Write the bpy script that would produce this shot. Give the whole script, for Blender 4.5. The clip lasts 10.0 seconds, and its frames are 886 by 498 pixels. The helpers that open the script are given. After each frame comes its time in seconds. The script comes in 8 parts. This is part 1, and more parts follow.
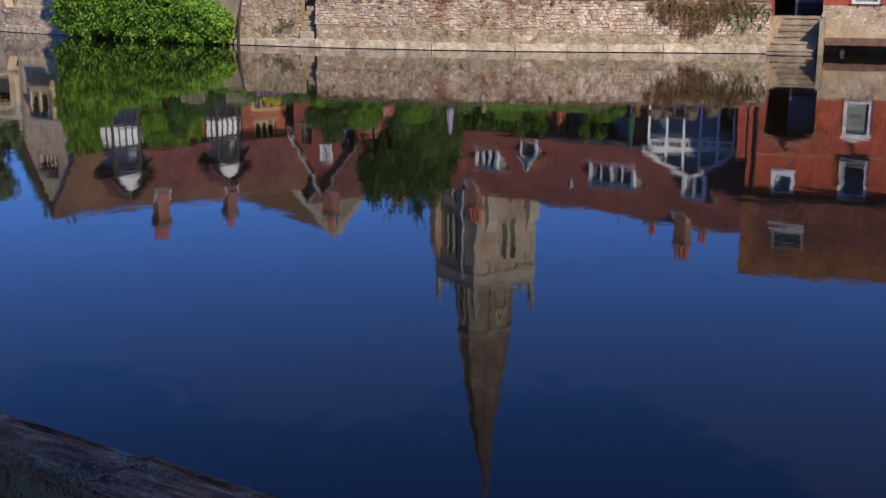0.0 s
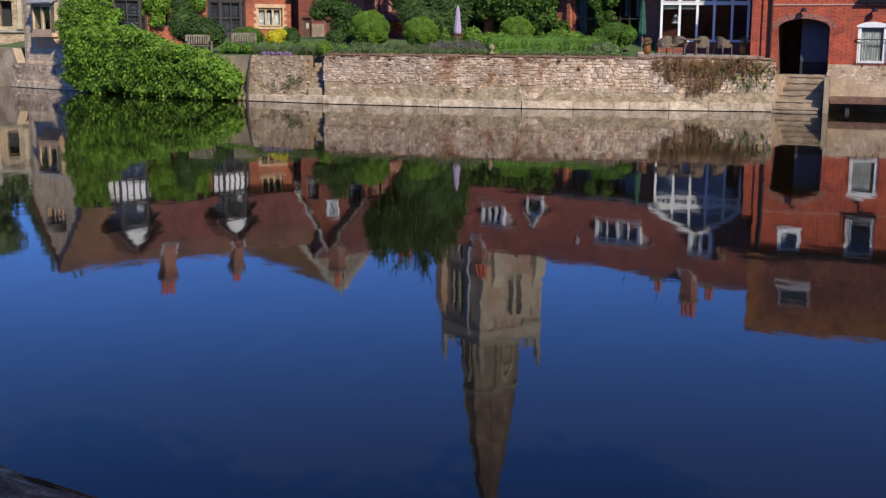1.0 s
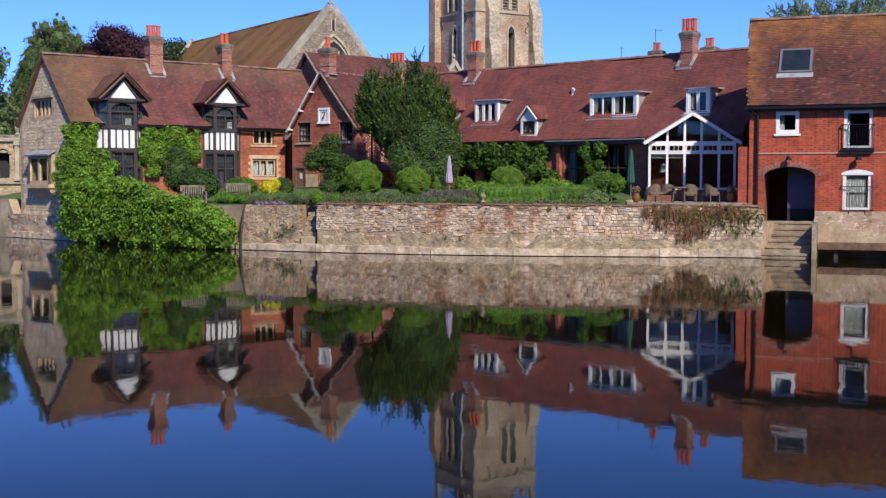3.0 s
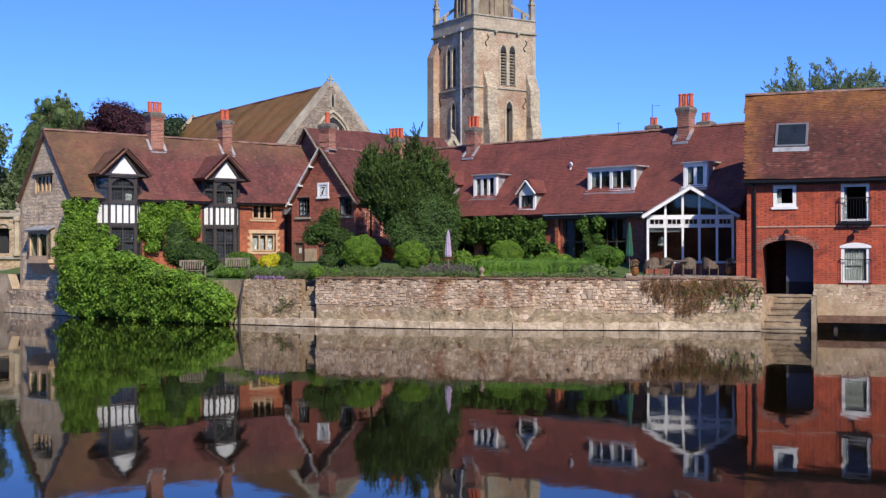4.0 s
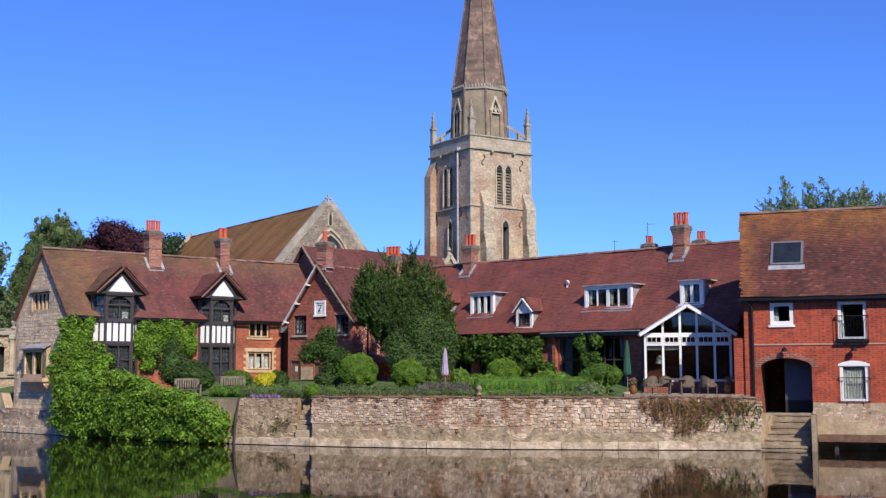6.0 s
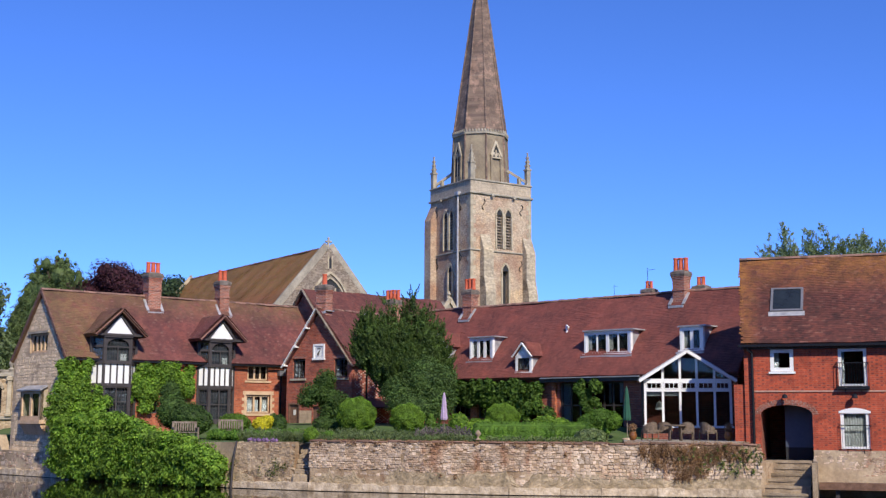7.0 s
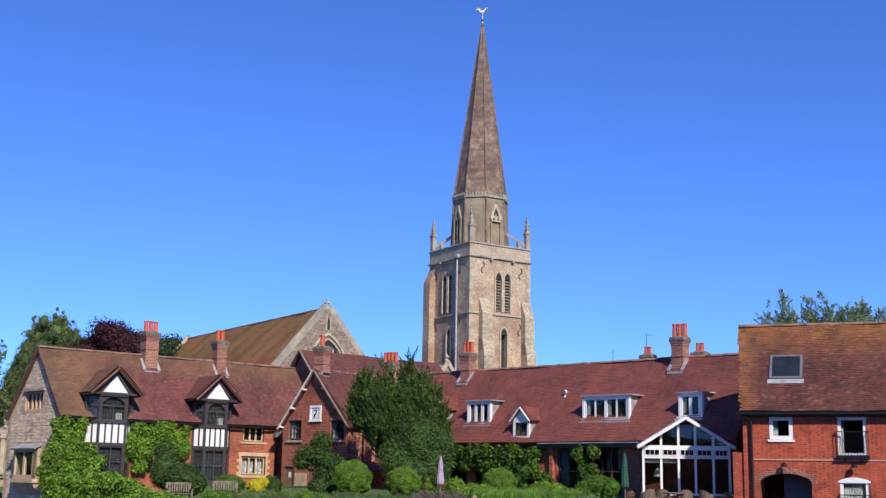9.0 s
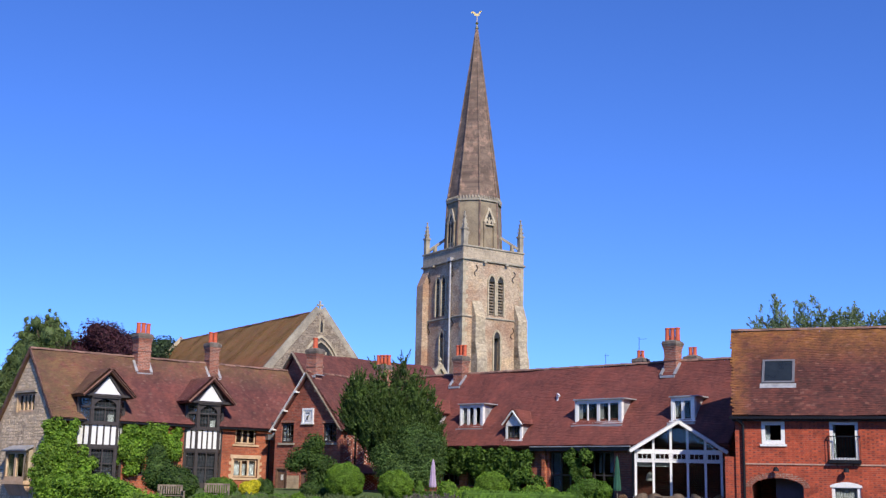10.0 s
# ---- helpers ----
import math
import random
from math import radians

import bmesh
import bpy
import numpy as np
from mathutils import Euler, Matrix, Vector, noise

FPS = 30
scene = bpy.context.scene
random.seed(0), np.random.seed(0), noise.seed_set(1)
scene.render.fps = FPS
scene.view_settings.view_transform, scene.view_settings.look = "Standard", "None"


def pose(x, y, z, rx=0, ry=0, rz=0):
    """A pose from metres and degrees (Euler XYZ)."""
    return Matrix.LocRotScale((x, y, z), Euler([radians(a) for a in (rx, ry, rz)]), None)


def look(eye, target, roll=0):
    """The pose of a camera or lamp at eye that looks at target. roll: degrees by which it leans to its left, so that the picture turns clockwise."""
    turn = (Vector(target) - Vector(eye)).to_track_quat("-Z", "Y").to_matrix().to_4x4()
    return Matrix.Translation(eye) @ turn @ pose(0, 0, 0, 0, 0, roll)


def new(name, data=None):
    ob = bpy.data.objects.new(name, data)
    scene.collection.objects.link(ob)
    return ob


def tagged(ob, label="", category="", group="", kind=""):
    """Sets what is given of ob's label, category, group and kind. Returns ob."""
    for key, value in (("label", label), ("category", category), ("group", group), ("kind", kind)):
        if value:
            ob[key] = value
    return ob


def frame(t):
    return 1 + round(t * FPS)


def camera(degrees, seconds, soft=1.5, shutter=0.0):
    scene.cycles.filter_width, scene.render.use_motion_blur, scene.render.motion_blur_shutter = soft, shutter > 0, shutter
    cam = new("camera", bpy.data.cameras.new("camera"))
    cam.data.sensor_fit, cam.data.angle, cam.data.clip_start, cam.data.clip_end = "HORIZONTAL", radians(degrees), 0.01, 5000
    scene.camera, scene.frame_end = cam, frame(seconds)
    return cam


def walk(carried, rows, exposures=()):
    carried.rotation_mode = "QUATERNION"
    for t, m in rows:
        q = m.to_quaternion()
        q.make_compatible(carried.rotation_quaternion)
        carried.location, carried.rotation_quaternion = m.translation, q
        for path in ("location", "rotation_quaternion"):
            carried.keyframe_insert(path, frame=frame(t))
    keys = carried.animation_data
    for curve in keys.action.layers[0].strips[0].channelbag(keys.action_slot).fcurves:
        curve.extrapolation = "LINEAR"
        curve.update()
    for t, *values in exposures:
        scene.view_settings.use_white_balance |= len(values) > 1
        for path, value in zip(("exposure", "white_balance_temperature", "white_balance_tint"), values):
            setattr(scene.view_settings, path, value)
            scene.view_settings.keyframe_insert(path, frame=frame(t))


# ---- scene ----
# A hand-held tilt from a river bank: the eye stays where it is, 3 m above the water.
cam = camera(40.63, 10.0, soft=1.35)
EYE = (0.0, 0.0, 3.0)
TURNS = [
    (0.0, 77.147, -0.116, 0.202), (0.5, 78.352, -0.3, 0.375), (1.0, 79.809, -0.338, 0.544), (1.5, 81.3, -0.629, 0.549),
    (2.0, 83.306, -0.654, 0.421), (2.5, 85.084, -0.25, 0.24), (4.0, 90.399, 0.081, 0.098), (4.5, 92.031, 0.28, 0.064),
    (5.0, 93.65, 0.2, 0.013), (5.5, 94.933, 0.15, -0.024), (7.0, 98.147, -0.278, -0.102), (7.5, 99.249, -0.702, -0.022),
    (8.0, 100.362, -0.596, 0.014), (8.5, 101.113, -0.992, -0.189), (9.0, 101.144, -1.02, -0.274), (9.5, 101.083, -1.186, -0.419),
    (10.0, 101.298, -1.222, -0.637)]
walk(cam, [(t, pose(*EYE, rx, ry, rz)) for t, rx, ry, rz in TURNS])

# ---- light ----
SUN_AZ, SUN_EL = math.atan2(0.40, -0.917), radians(39)   # compass angle from +y towards +x
sky_world = bpy.data.worlds.new("sky")
scene.world = sky_world
sky_world.use_nodes = True
wn = sky_world.node_tree.nodes
sky = wn.new("ShaderNodeTexSky")
sky.sky_type, sky.sun_disc = "NISHITA", False
sky.sun_elevation, sky.sun_rotation = SUN_EL, SUN_AZ
sky.altitude, sky.air_density, sky.dust_density, sky.ozone_density = 2600, 1.0, 0.0, 5.0
tint = wn.new("ShaderNodeMix")
tint.data_type, tint.blend_type = "RGBA", "MULTIPLY"
tint.inputs[0].default_value, tint.inputs[7].default_value = 1.0, (0.58, 0.85, 1.46, 1)
sky_world.node_tree.links.new(sky.outputs[0], tint.inputs[6])
sky_world.node_tree.links.new(tint.outputs[2], wn["Background"].inputs[0])
wn["Background"].inputs[1].default_value = 0.13
sun_dir = Vector((math.sin(SUN_AZ) * math.cos(SUN_EL), math.cos(SUN_AZ) * math.cos(SUN_EL), math.sin(SUN_EL)))
sun = new("sun", bpy.data.lights.new("sun", "SUN"))
sun.data.energy, sun.data.angle, sun.data.color = 5.0, radians(0.53), (1.0, 0.91, 0.79)
sun.matrix_world = look(sun_dir * 60, (0, 0, 0))
scene.view_settings.exposure = 0.12

# ---- building helpers ----
def link_mesh(name, verts, faces, material, parent=None):
    me = bpy.data.meshes.new(name)
    me.from_pydata(verts, [], faces)
    if material:
        me.materials.append(material)
    ob = new(name, me)
    ob.parent = parent
    return ob


def done(name, bm, material, parent=None, smooth=False):
    me = bpy.data.meshes.new(name)
    bmesh.ops.recalc_face_normals(bm, faces=bm.faces)
    bm.to_mesh(me)
    bm.free()
    if smooth:
        for p in me.polygons:
            p.use_smooth = True
    if material:
        me.materials.append(material)
    ob = new(name, me)
    ob.parent = parent
    return ob


SPLIT = {"curtain", "bargeboard", "side_wall", "cheek", "back_wall", "post", "cheek_wall", "passage_wall", "floor", "oriel_cheek", "coping", "tower_wall",
         "belfry_floor", "tie_iron", "quoin", "gargoyle_block", "spire_rib", "window_dressing", "window_dark", "window_head", "parapet", "string_course", "transom",
         "slit_hood", "verge", "lead_flashing", "gutter", "downpipe", "aerial", "tie_beam", "stone_base", "railing"}


def islands(bm):
    """The separate pieces of a bmesh, each as a bmesh of its own."""
    left = set(bm.verts)
    while left:
        todo, got = [left.pop()], set()
        while todo:
            v = todo.pop()
            got.add(v)
            for e in v.link_edges:
                o = e.other_vert(v)
                if o in left:
                    left.discard(o)
                    todo.append(o)
        out = bmesh.new()
        made = {v: out.verts.new(v.co) for v in sorted(got, key=lambda q: q.index)}
        for f in {f for v in got for f in v.link_faces}:
            out.faces.new([made[v] for v in f.verts])
        yield out


def part(name, bm, material, parent, label="", smooth=False):
    """Links a bmesh as one mesh under a thing or a part; loose pairs of pieces become parts each."""
    if name in SPLIT:
        bm.verts.index_update()
        for b in islands(bm):
            ob = done(name, b, material, parent, smooth)
            if label:
                ob["label"] = label
        bm.free()
        return ob
    ob = done(name, bm, material, parent, smooth)
    if label:
        ob["label"] = label
    return ob


def thing(name, bm, material, label, category, group="", kind="", smooth=False):
    return tagged(done(name, bm, material, None, smooth), label, category, group, kind)


def base(name, m, label, category, group="", kind=""):
    ob = new(name)
    ob.empty_display_size = 0.2
    ob.matrix_basis = m
    return tagged(ob, label, category, group, kind)


def box(bm, x0, x1, y0, y1, z0, z1):
    vs = [bm.verts.new((x, y, z)) for x in (x0, x1) for y in (y0, y1) for z in (z0, z1)]
    for f in ((0, 1, 3, 2), (4, 6, 7, 5), (0, 4, 5, 1), (2, 3, 7, 6), (0, 2, 6, 4), (1, 5, 7, 3)):
        bm.faces.new([vs[i] for i in f])


def boxes(*specs):
    bm = bmesh.new()
    for s in specs:
        box(bm, *s)
    return bm


def soften(bm, r=0.01, seg=1):
    bmesh.ops.bevel(bm, geom=bm.edges[:], offset=r, segments=seg, affect="EDGES", profile=0.6)
    return bm


def prism(bm, pts, off):
    """A closed solid from a flat outline and an offset."""
    off = Vector(off)
    a = [bm.verts.new(p) for p in pts]
    b = [bm.verts.new(Vector(p) + off) for p in pts]
    bm.faces.new(a)
    bm.faces.new(b[::-1])
    for i in range(len(a)):
        j = (i + 1) % len(a)
        bm.faces.new((a[i], b[i], b[j], a[j]))
    return bm


def bar(bm, a, b, w, h, up=(0, 0, 1)):
    """A straight beam from a to b, w wide and h high."""
    a, b = Vector(a), Vector(b)
    d = (b - a).normalized()
    s = d.cross(Vector(up))
    if s.length < 1e-4:
        s = Vector((1, 0, 0))
    s.normalize()
    n = s.cross(d).normalized()
    s, n = s * w / 2, n * h / 2
    prism(bm, [a - s - n, a + s - n, a + s + n, a - s + n], b - a)
    return bm


def tube(bm, a, b, r0, r1, n=8, cap=True):
    a, b = Vector(a), Vector(b)
    d = (b - a).normalized()
    s = d.orthogonal().normalized()
    q = d.cross(s)
    ra = [bm.verts.new(a + (s * math.cos(k * math.tau / n) + q * math.sin(k * math.tau / n)) * r0) for k in range(n)]
    rb = [bm.verts.new(b + (s * math.cos(k * math.tau / n) + q * math.sin(k * math.tau / n)) * r1) for k in range(n)]
    for k in range(n):
        bm.faces.new((ra[k], ra[(k + 1) % n], rb[(k + 1) % n], rb[k]))
    if cap:
        bm.faces.new(ra[::-1])
        bm.faces.new(rb)
    return bm


def lathe(bm, profile, n=16, c=(0, 0, 0), turn=0.0):
    rings = []
    for r, z in profile:
        rings.append([bm.verts.new((c[0] + r * math.cos(turn + k * math.tau / n), c[1] + r * math.sin(turn + k * math.tau / n), c[2] + z)) for k in range(n)])
    for p, q in zip(rings, rings[1:]):
        for k in range(n):
            bm.faces.new((p[k], p[(k + 1) % n], q[(k + 1) % n], q[k]))
    bm.faces.new(rings[0][::-1])
    bm.faces.new(rings[-1])
    return bm


def wall_mesh(top, z0, openings=(), v0=0.0, thick=0.3, side=False):
    """A wall along u with a roofline top [(u, z), ...] and openings (u0, u1, z0, z1) right through it. side: runs along v at u = v0."""
    cuts = sorted({u for u, _ in top} | {u for o in openings for u in o[:2]})
    us = [u for u, _ in top]

    def at(u):
        return float(np.interp(u, us, [z for _, z in top]))
    bm = bmesh.new()
    put = (lambda u, v, z: (v, u, z)) if side else (lambda u, v, z: (u, v, z))
    for a, b in zip(cuts, cuts[1:]):
        if b - a < 1e-4:
            continue
        holes = sorted((o[2], o[3]) for o in openings if o[0] <= a + 1e-5 and o[1] >= b - 1e-5)
        low = z0
        for h0, h1 in holes:
            if h0 > low:
                prism(bm, [put(a, v0, low), put(b, v0, low), put(b, v0, h0), put(a, v0, h0)], put(0, thick, 0))
            low = h1
        prism(bm, [put(a, v0, low), put(b, v0, low), put(b, v0, at(b)), put(a, v0, at(a))], put(0, thick, 0))
    bmesh.ops.remove_doubles(bm, verts=bm.verts, dist=1e-4)
    return bm


def lattice(a, b, c, d, y, n, m, side, w=0.007, t=0.009):
    """A grid of thin bars, n by m lights, as one connected mesh."""
    us = [a] + [a + (b - a) * k / n + e for k in range(1, n) for e in (-w, w)] + [b]
    zs = [c] + [c + (d - c) * k / m + e for k in range(1, m) for e in (-w, w)] + [d]
    bm = bmesh.new()
    vs = {}

    def at(i, j, k):
        if (i, j, k) not in vs:
            q = y + k * t
            vs[i, j, k] = bm.verts.new((q, us[i], zs[j]) if side else (us[i], q, zs[j]))
        return vs[i, j, k]
    solid = {(i, j) for i in range(len(us) - 1) for j in range(len(zs) - 1) if i % 2 or j % 2}
    for i, j in solid:
        bm.faces.new((at(i, j, 0), at(i + 1, j, 0), at(i + 1, j + 1, 0), at(i, j + 1, 0)))
        bm.faces.new((at(i, j + 1, 1), at(i + 1, j + 1, 1), at(i + 1, j, 1), at(i, j, 1)))
        for di, dj, p, q in ((-1, 0, (i, j + 1), (i, j)), (1, 0, (i + 1, j), (i + 1, j + 1)), (0, -1, (i, j), (i + 1, j)), (0, 1, (i + 1, j + 1), (i, j + 1))):
            if (i + di, j + dj) not in solid:
                bm.faces.new((at(*p, 0), at(*p, 1), at(*q, 1), at(*q, 0)))
    return bm


def window(parent, u0, u1, z0, z1, v, nu, nz, frame_mat, glass, bar_w=0.05, edge=0.07, depth=0.07, name="window", side=False, label="", lead=None):
    """A framed window in the plane v: the frame with its bars is one mesh, every pane a part of it."""
    bm = bmesh.new()
    q = (lambda a, b, c, d, e, f: box(bm, c, d, a, b, e, f)) if side else (lambda a, b, c, d, e, f: box(bm, a, b, c, d, e, f))
    q(u0, u0 + edge, v, v + depth, z0, z1)
    q(u1 - edge, u1, v, v + depth, z0, z1)
    q(u0 + edge, u1 - edge, v, v + depth, z0, z0 + edge)
    q(u0 + edge, u1 - edge, v, v + depth, z1 - edge, z1)
    iu0, iu1, iz0, iz1 = u0 + edge, u1 - edge, z0 + edge, z1 - edge
    du, dz = (iu1 - iu0) / nu, (iz1 - iz0) / nz
    bmesh.ops.remove_doubles(bm, verts=bm.verts, dist=1e-5)
    w = part(name, bm, frame_mat, parent, label)
    for i in range(1, nu):
        c = iu0 + i * du
        bm = bmesh.new()
        q(c - bar_w / 2, c + bar_w / 2, v + 0.008, v + depth - 0.008, iz0, iz1)
        part("mullion", bm, frame_mat, w)
    for i in range(1, nz):
        c = iz0 + i * dz
        bm = bmesh.new()
        q(iu0, iu1, v + 0.014, v + depth - 0.014, c - bar_w * 0.4, c + bar_w * 0.4)
        part("glazing_bar", bm, frame_mat, w)
    for i in range(nu):
        for j in range(nz):
            a, b, c, d = iu0 + i * du, iu0 + (i + 1) * du, iz0 + j * dz, iz0 + (j + 1) * dz
            y = v + depth * 0.5
            gb = boxes((y, y + 0.006, a, b, c, d)) if side else boxes((a, b, y, y + 0.006, c, d))
            g = part("pane", gb, glass, w)
            g.visible_shadow = False
            if lead:
                part("leading", lattice(a, b, c, d, y - 0.012, max(2, round((b - a) / 0.16)), max(2, round((d - c) / 0.2)), side), lead, w)
    return w


rng = np.random.default_rng(7)


def quads_mesh(name, V, F, material, parent=None, smooth=False):
    me = bpy.data.meshes.new(name)
    me.from_pydata(V.reshape(-1, 3).tolist(), [], F.tolist())
    me.materials.append(material)
    ob = new(name, me)
    ob.parent = parent
    return ob


def tile_field(parent, o, along, up, length, height, material, w=0.17, step=0.11, clip=None, name="roof_tiles"):
    """Plain clay tiles laid in courses on a slope: real, slightly uneven slabs, all in one mesh."""
    o, along, up = np.array(o, float), np.array(along, float), np.array(up, float)
    along, up = along / np.linalg.norm(along), up / np.linalg.norm(up)
    nrm = np.cross(along, up)
    nrm *= np.sign(nrm[2])
    rows, cols = int(height / step) + 1, int(length / w) + 1
    r, c = np.meshgrid(np.arange(rows), np.arange(cols), indexing="ij")
    a0 = c * w + (r % 2) * w / 2
    b0 = r * step
    keep = (a0 + w <= length + w * 0.6)
    if clip:
        keep &= clip(a0 + w / 2, b0)
    a0, b0 = a0[keep].astype(float), b0[keep].astype(float)
    n = len(a0)
    sag = 0.046 + 0.03 * np.sin(a0 * 0.9 + 1.3) * np.sin(b0 * 0.8 + 0.4) + 0.016 * np.sin(a0 * 2.3 + b0)
    lift = 0.022 + rng.normal(0, 0.0022, n)
    a1 = np.minimum(a0 + w - 0.006, length)
    b1 = np.minimum(b0 + step + 0.03, height + 0.02)
    b0 = b0 + rng.normal(0, 0.004, n)
    tilt = rng.normal(0, 0.0016, n)

    def p(a, b, h):
        return o + a[:, None] * along + b[:, None] * up + (h + sag)[:, None] * nrm
    V = np.stack([p(a0, b0, lift + tilt), p(a1, b0, lift - tilt), p(a1, b1, 0.012 + 0 * lift), p(a0, b1, 0.012 + 0 * lift),
                  p(a0, b0, lift * 0 - 0.006), p(a1, b0, lift * 0 - 0.006)], 1)
    f = np.arange(n)[:, None, None] * 6 + np.array([[0, 1, 2, 3], [4, 5, 1, 0]])[None]
    ob = quads_mesh(name, V, f.reshape(-1, 4), material, parent)
    ob["kind"] = "stuff"
    return ob


def slab(bm, p0, p1, p2, p3, t):
    n = (Vector(p1) - Vector(p0)).cross(Vector(p3) - Vector(p0)).normalized()
    if n.z > 0:
        n = -n
    prism(bm, [p0, p1, p2, p3], n * t)


def ridge_tiles(parent, a, b, material, r=0.13, l=0.33):
    """Half-round ridge tiles, each a part."""
    a, b = Vector(a), Vector(b)
    n = max(1, round((b - a).length / l))
    d = (b - a) / n
    s = d.cross(Vector((0, 0, 1))).normalized()
    bm = bmesh.new()
    rows = []
    for k, q in ((0, r), (1, r * 0.9)):
        rows.append([bm.verts.new(d * k * 1.04 + s * math.cos(t) * q + Vector((0, 0, math.sin(t) * q * 0.9))) for t in np.linspace(0, math.pi, 7)])
    for i in range(6):
        bm.faces.new((rows[0][i], rows[0][i + 1], rows[1][i + 1], rows[1][i]))
    bm.faces.new(rows[0])
    first = part("ridge_tile", bm, material, parent)
    first.location = a
    for i in range(1, n):
        o = new("ridge_tile", first.data)
        o.parent = parent
        o.location = a + d * i + Vector((0, 0, random.uniform(-0.012, 0.012)))


def foliage(name, blobs, n, size, material, parent=None, core=0.8, seed=1, spread=(0.72, 1.03), flat=0.0, keep=None, droop=0.0):
    """A crown or shrub: many small folded leaves over lobes, with a leafy core so that it is dense."""
    g = np.random.default_rng(seed)
    blobs = np.array(blobs, float)
    area = (blobs[:, 3] * blobs[:, 4] + blobs[:, 3] * blobs[:, 5] + blobs[:, 4] * blobs[:, 5])
    pick = g.choice(len(blobs), n, p=area / area.sum())
    B = blobs[pick]
    d = g.normal(size=(n, 3))
    d /= np.linalg.norm(d, axis=1)[:, None]
    rr = g.uniform(spread[0], spread[1], n) + 0.06 * np.sin(d[:, 0] * 9 + pick) * np.sin(d[:, 2] * 8 + pick * 2)
    P = B[:, :3] + d * B[:, 3:] * rr[:, None]
    inside = np.zeros(n, bool)
    for i, b in enumerate(blobs):
        inside |= (((P - b[:3]) / b[3:]) ** 2).sum(1) < 0.42
    ok = ~inside
    if keep is not None:
        ok &= keep(P)
    P, d = P[ok], d[ok]
    n = len(P)
    nn = d + g.normal(0, 0.55, (n, 3)) + np.array([0, 0, 0.35])
    nn /= np.linalg.norm(nn, axis=1)[:, None]
    t = np.cross(nn, g.normal(size=(n, 3)))
    t[:, 2] -= droop
    t -= (t * nn).sum(1)[:, None] * nn
    t /= np.linalg.norm(t, axis=1)[:, None]
    s = np.cross(nn, t)
    L = size * g.uniform(0.6, 1.35, n)[:, None]
    W = L * 0.62
    V = np.stack([P - t * L * 0.5, P + s * W * 0.5 + nn * L * 0.10, P + t * L * 0.55, P - s * W * 0.5 + nn * L * 0.10], 1)
    F = (np.arange(n)[:, None] * 4 + np.arange(4)[None])
    V = V.reshape(-1, 3)
    F = F.tolist()
    if core:
        off = len(V)
        vs, fs = [], []
        for b in blobs:
            st, rg = (26, 14) if core > 0.9 else (10, 6)
            k0 = off + len(vs)
            for i in range(rg + 1):
                for j in range(st):
                    th, ph = math.pi * i / rg, math.tau * j / st
                    q = core * (1 + 0.10 * math.sin(3 * ph + i + b[0]))
                    vs.append((b[0] + b[3] * q * math.sin(th) * math.cos(ph), b[1] + b[4] * q * math.sin(th) * math.sin(ph), b[2] + b[5] * q * math.cos(th)))
            for i in range(rg):
                for j in range(st):
                    fs.append((k0 + i * st + j, k0 + i * st + (j + 1) % st, k0 + (i + 1) * st + (j + 1) % st, k0 + (i + 1) * st + j))
        V = np.concatenate([V, np.array(vs)])
        F += fs
    me = bpy.data.meshes.new(name)
    me.from_pydata(V.tolist(), [], F)
    me.materials.append(material)
    ob = new(name, me)
    ob.parent = parent
    return ob


def plumes(name, blobs, n_plumes, per, length, size, material, parent, seed, lift=1.0, outward=0.5, width=0.16, slim=0.34):
    """A crown of many feathery sprays that start on lobes and point up (lift > 0) or hang down (lift < 0)."""
    g = np.random.default_rng(seed)
    blobs = np.array(blobs, float)
    area = blobs[:, 3] * blobs[:, 5]
    B = blobs[g.choice(len(blobs), n_plumes, p=area / area.sum())]
    d = g.normal(size=(n_plumes, 3))
    d /= np.linalg.norm(d, axis=1)[:, None]
    base_p = B[:, :3] + d * B[:, 3:] * g.uniform(0.45, 0.95, n_plumes)[:, None]
    way = d * outward + np.array([0, 0, lift]) + g.normal(0, 0.22, (n_plumes, 3))
    way /= np.linalg.norm(way, axis=1)[:, None]
    ln = length * g.uniform(0.55, 1.3, n_plumes)
    k = np.repeat(np.arange(n_plumes), per)
    t = g.uniform(0, 1, len(k)) ** 0.8
    n = len(k)
    P = base_p[k] + way[k] * (t * ln[k])[:, None] + g.normal(0, 1, (n, 3)) * (width * (1.05 - t))[:, None]
    ax = way[k] + g.normal(0, 0.45, (n, 3))
    ax /= np.linalg.norm(ax, axis=1)[:, None]
    sd = np.cross(ax, g.normal(size=(n, 3)))
    sd /= np.linalg.norm(sd, axis=1)[:, None]
    L = (size * g.uniform(0.6, 1.4, n))[:, None]
    V = np.stack([P - ax * L * 0.5, P + sd * L * slim * 0.5, P + ax * L * 0.55, P - sd * L * slim * 0.5], 1)
    F = np.arange(n)[:, None] * 4 + np.arange(4)[None]
    return quads_mesh(name, V, F, material, parent)

# ---- materials ----
def nodes_of(name):
    m = bpy.data.materials.new(name)
    m.use_nodes = True
    t = m.node_tree
    return m, t, t.nodes["Principled BSDF"]


def nd(t, kind, **sets):
    n = t.nodes.new("ShaderNode" + kind)
    for k, v in sets.items():
        n.inputs[k.replace("_", " ")].default_value = v
    return n


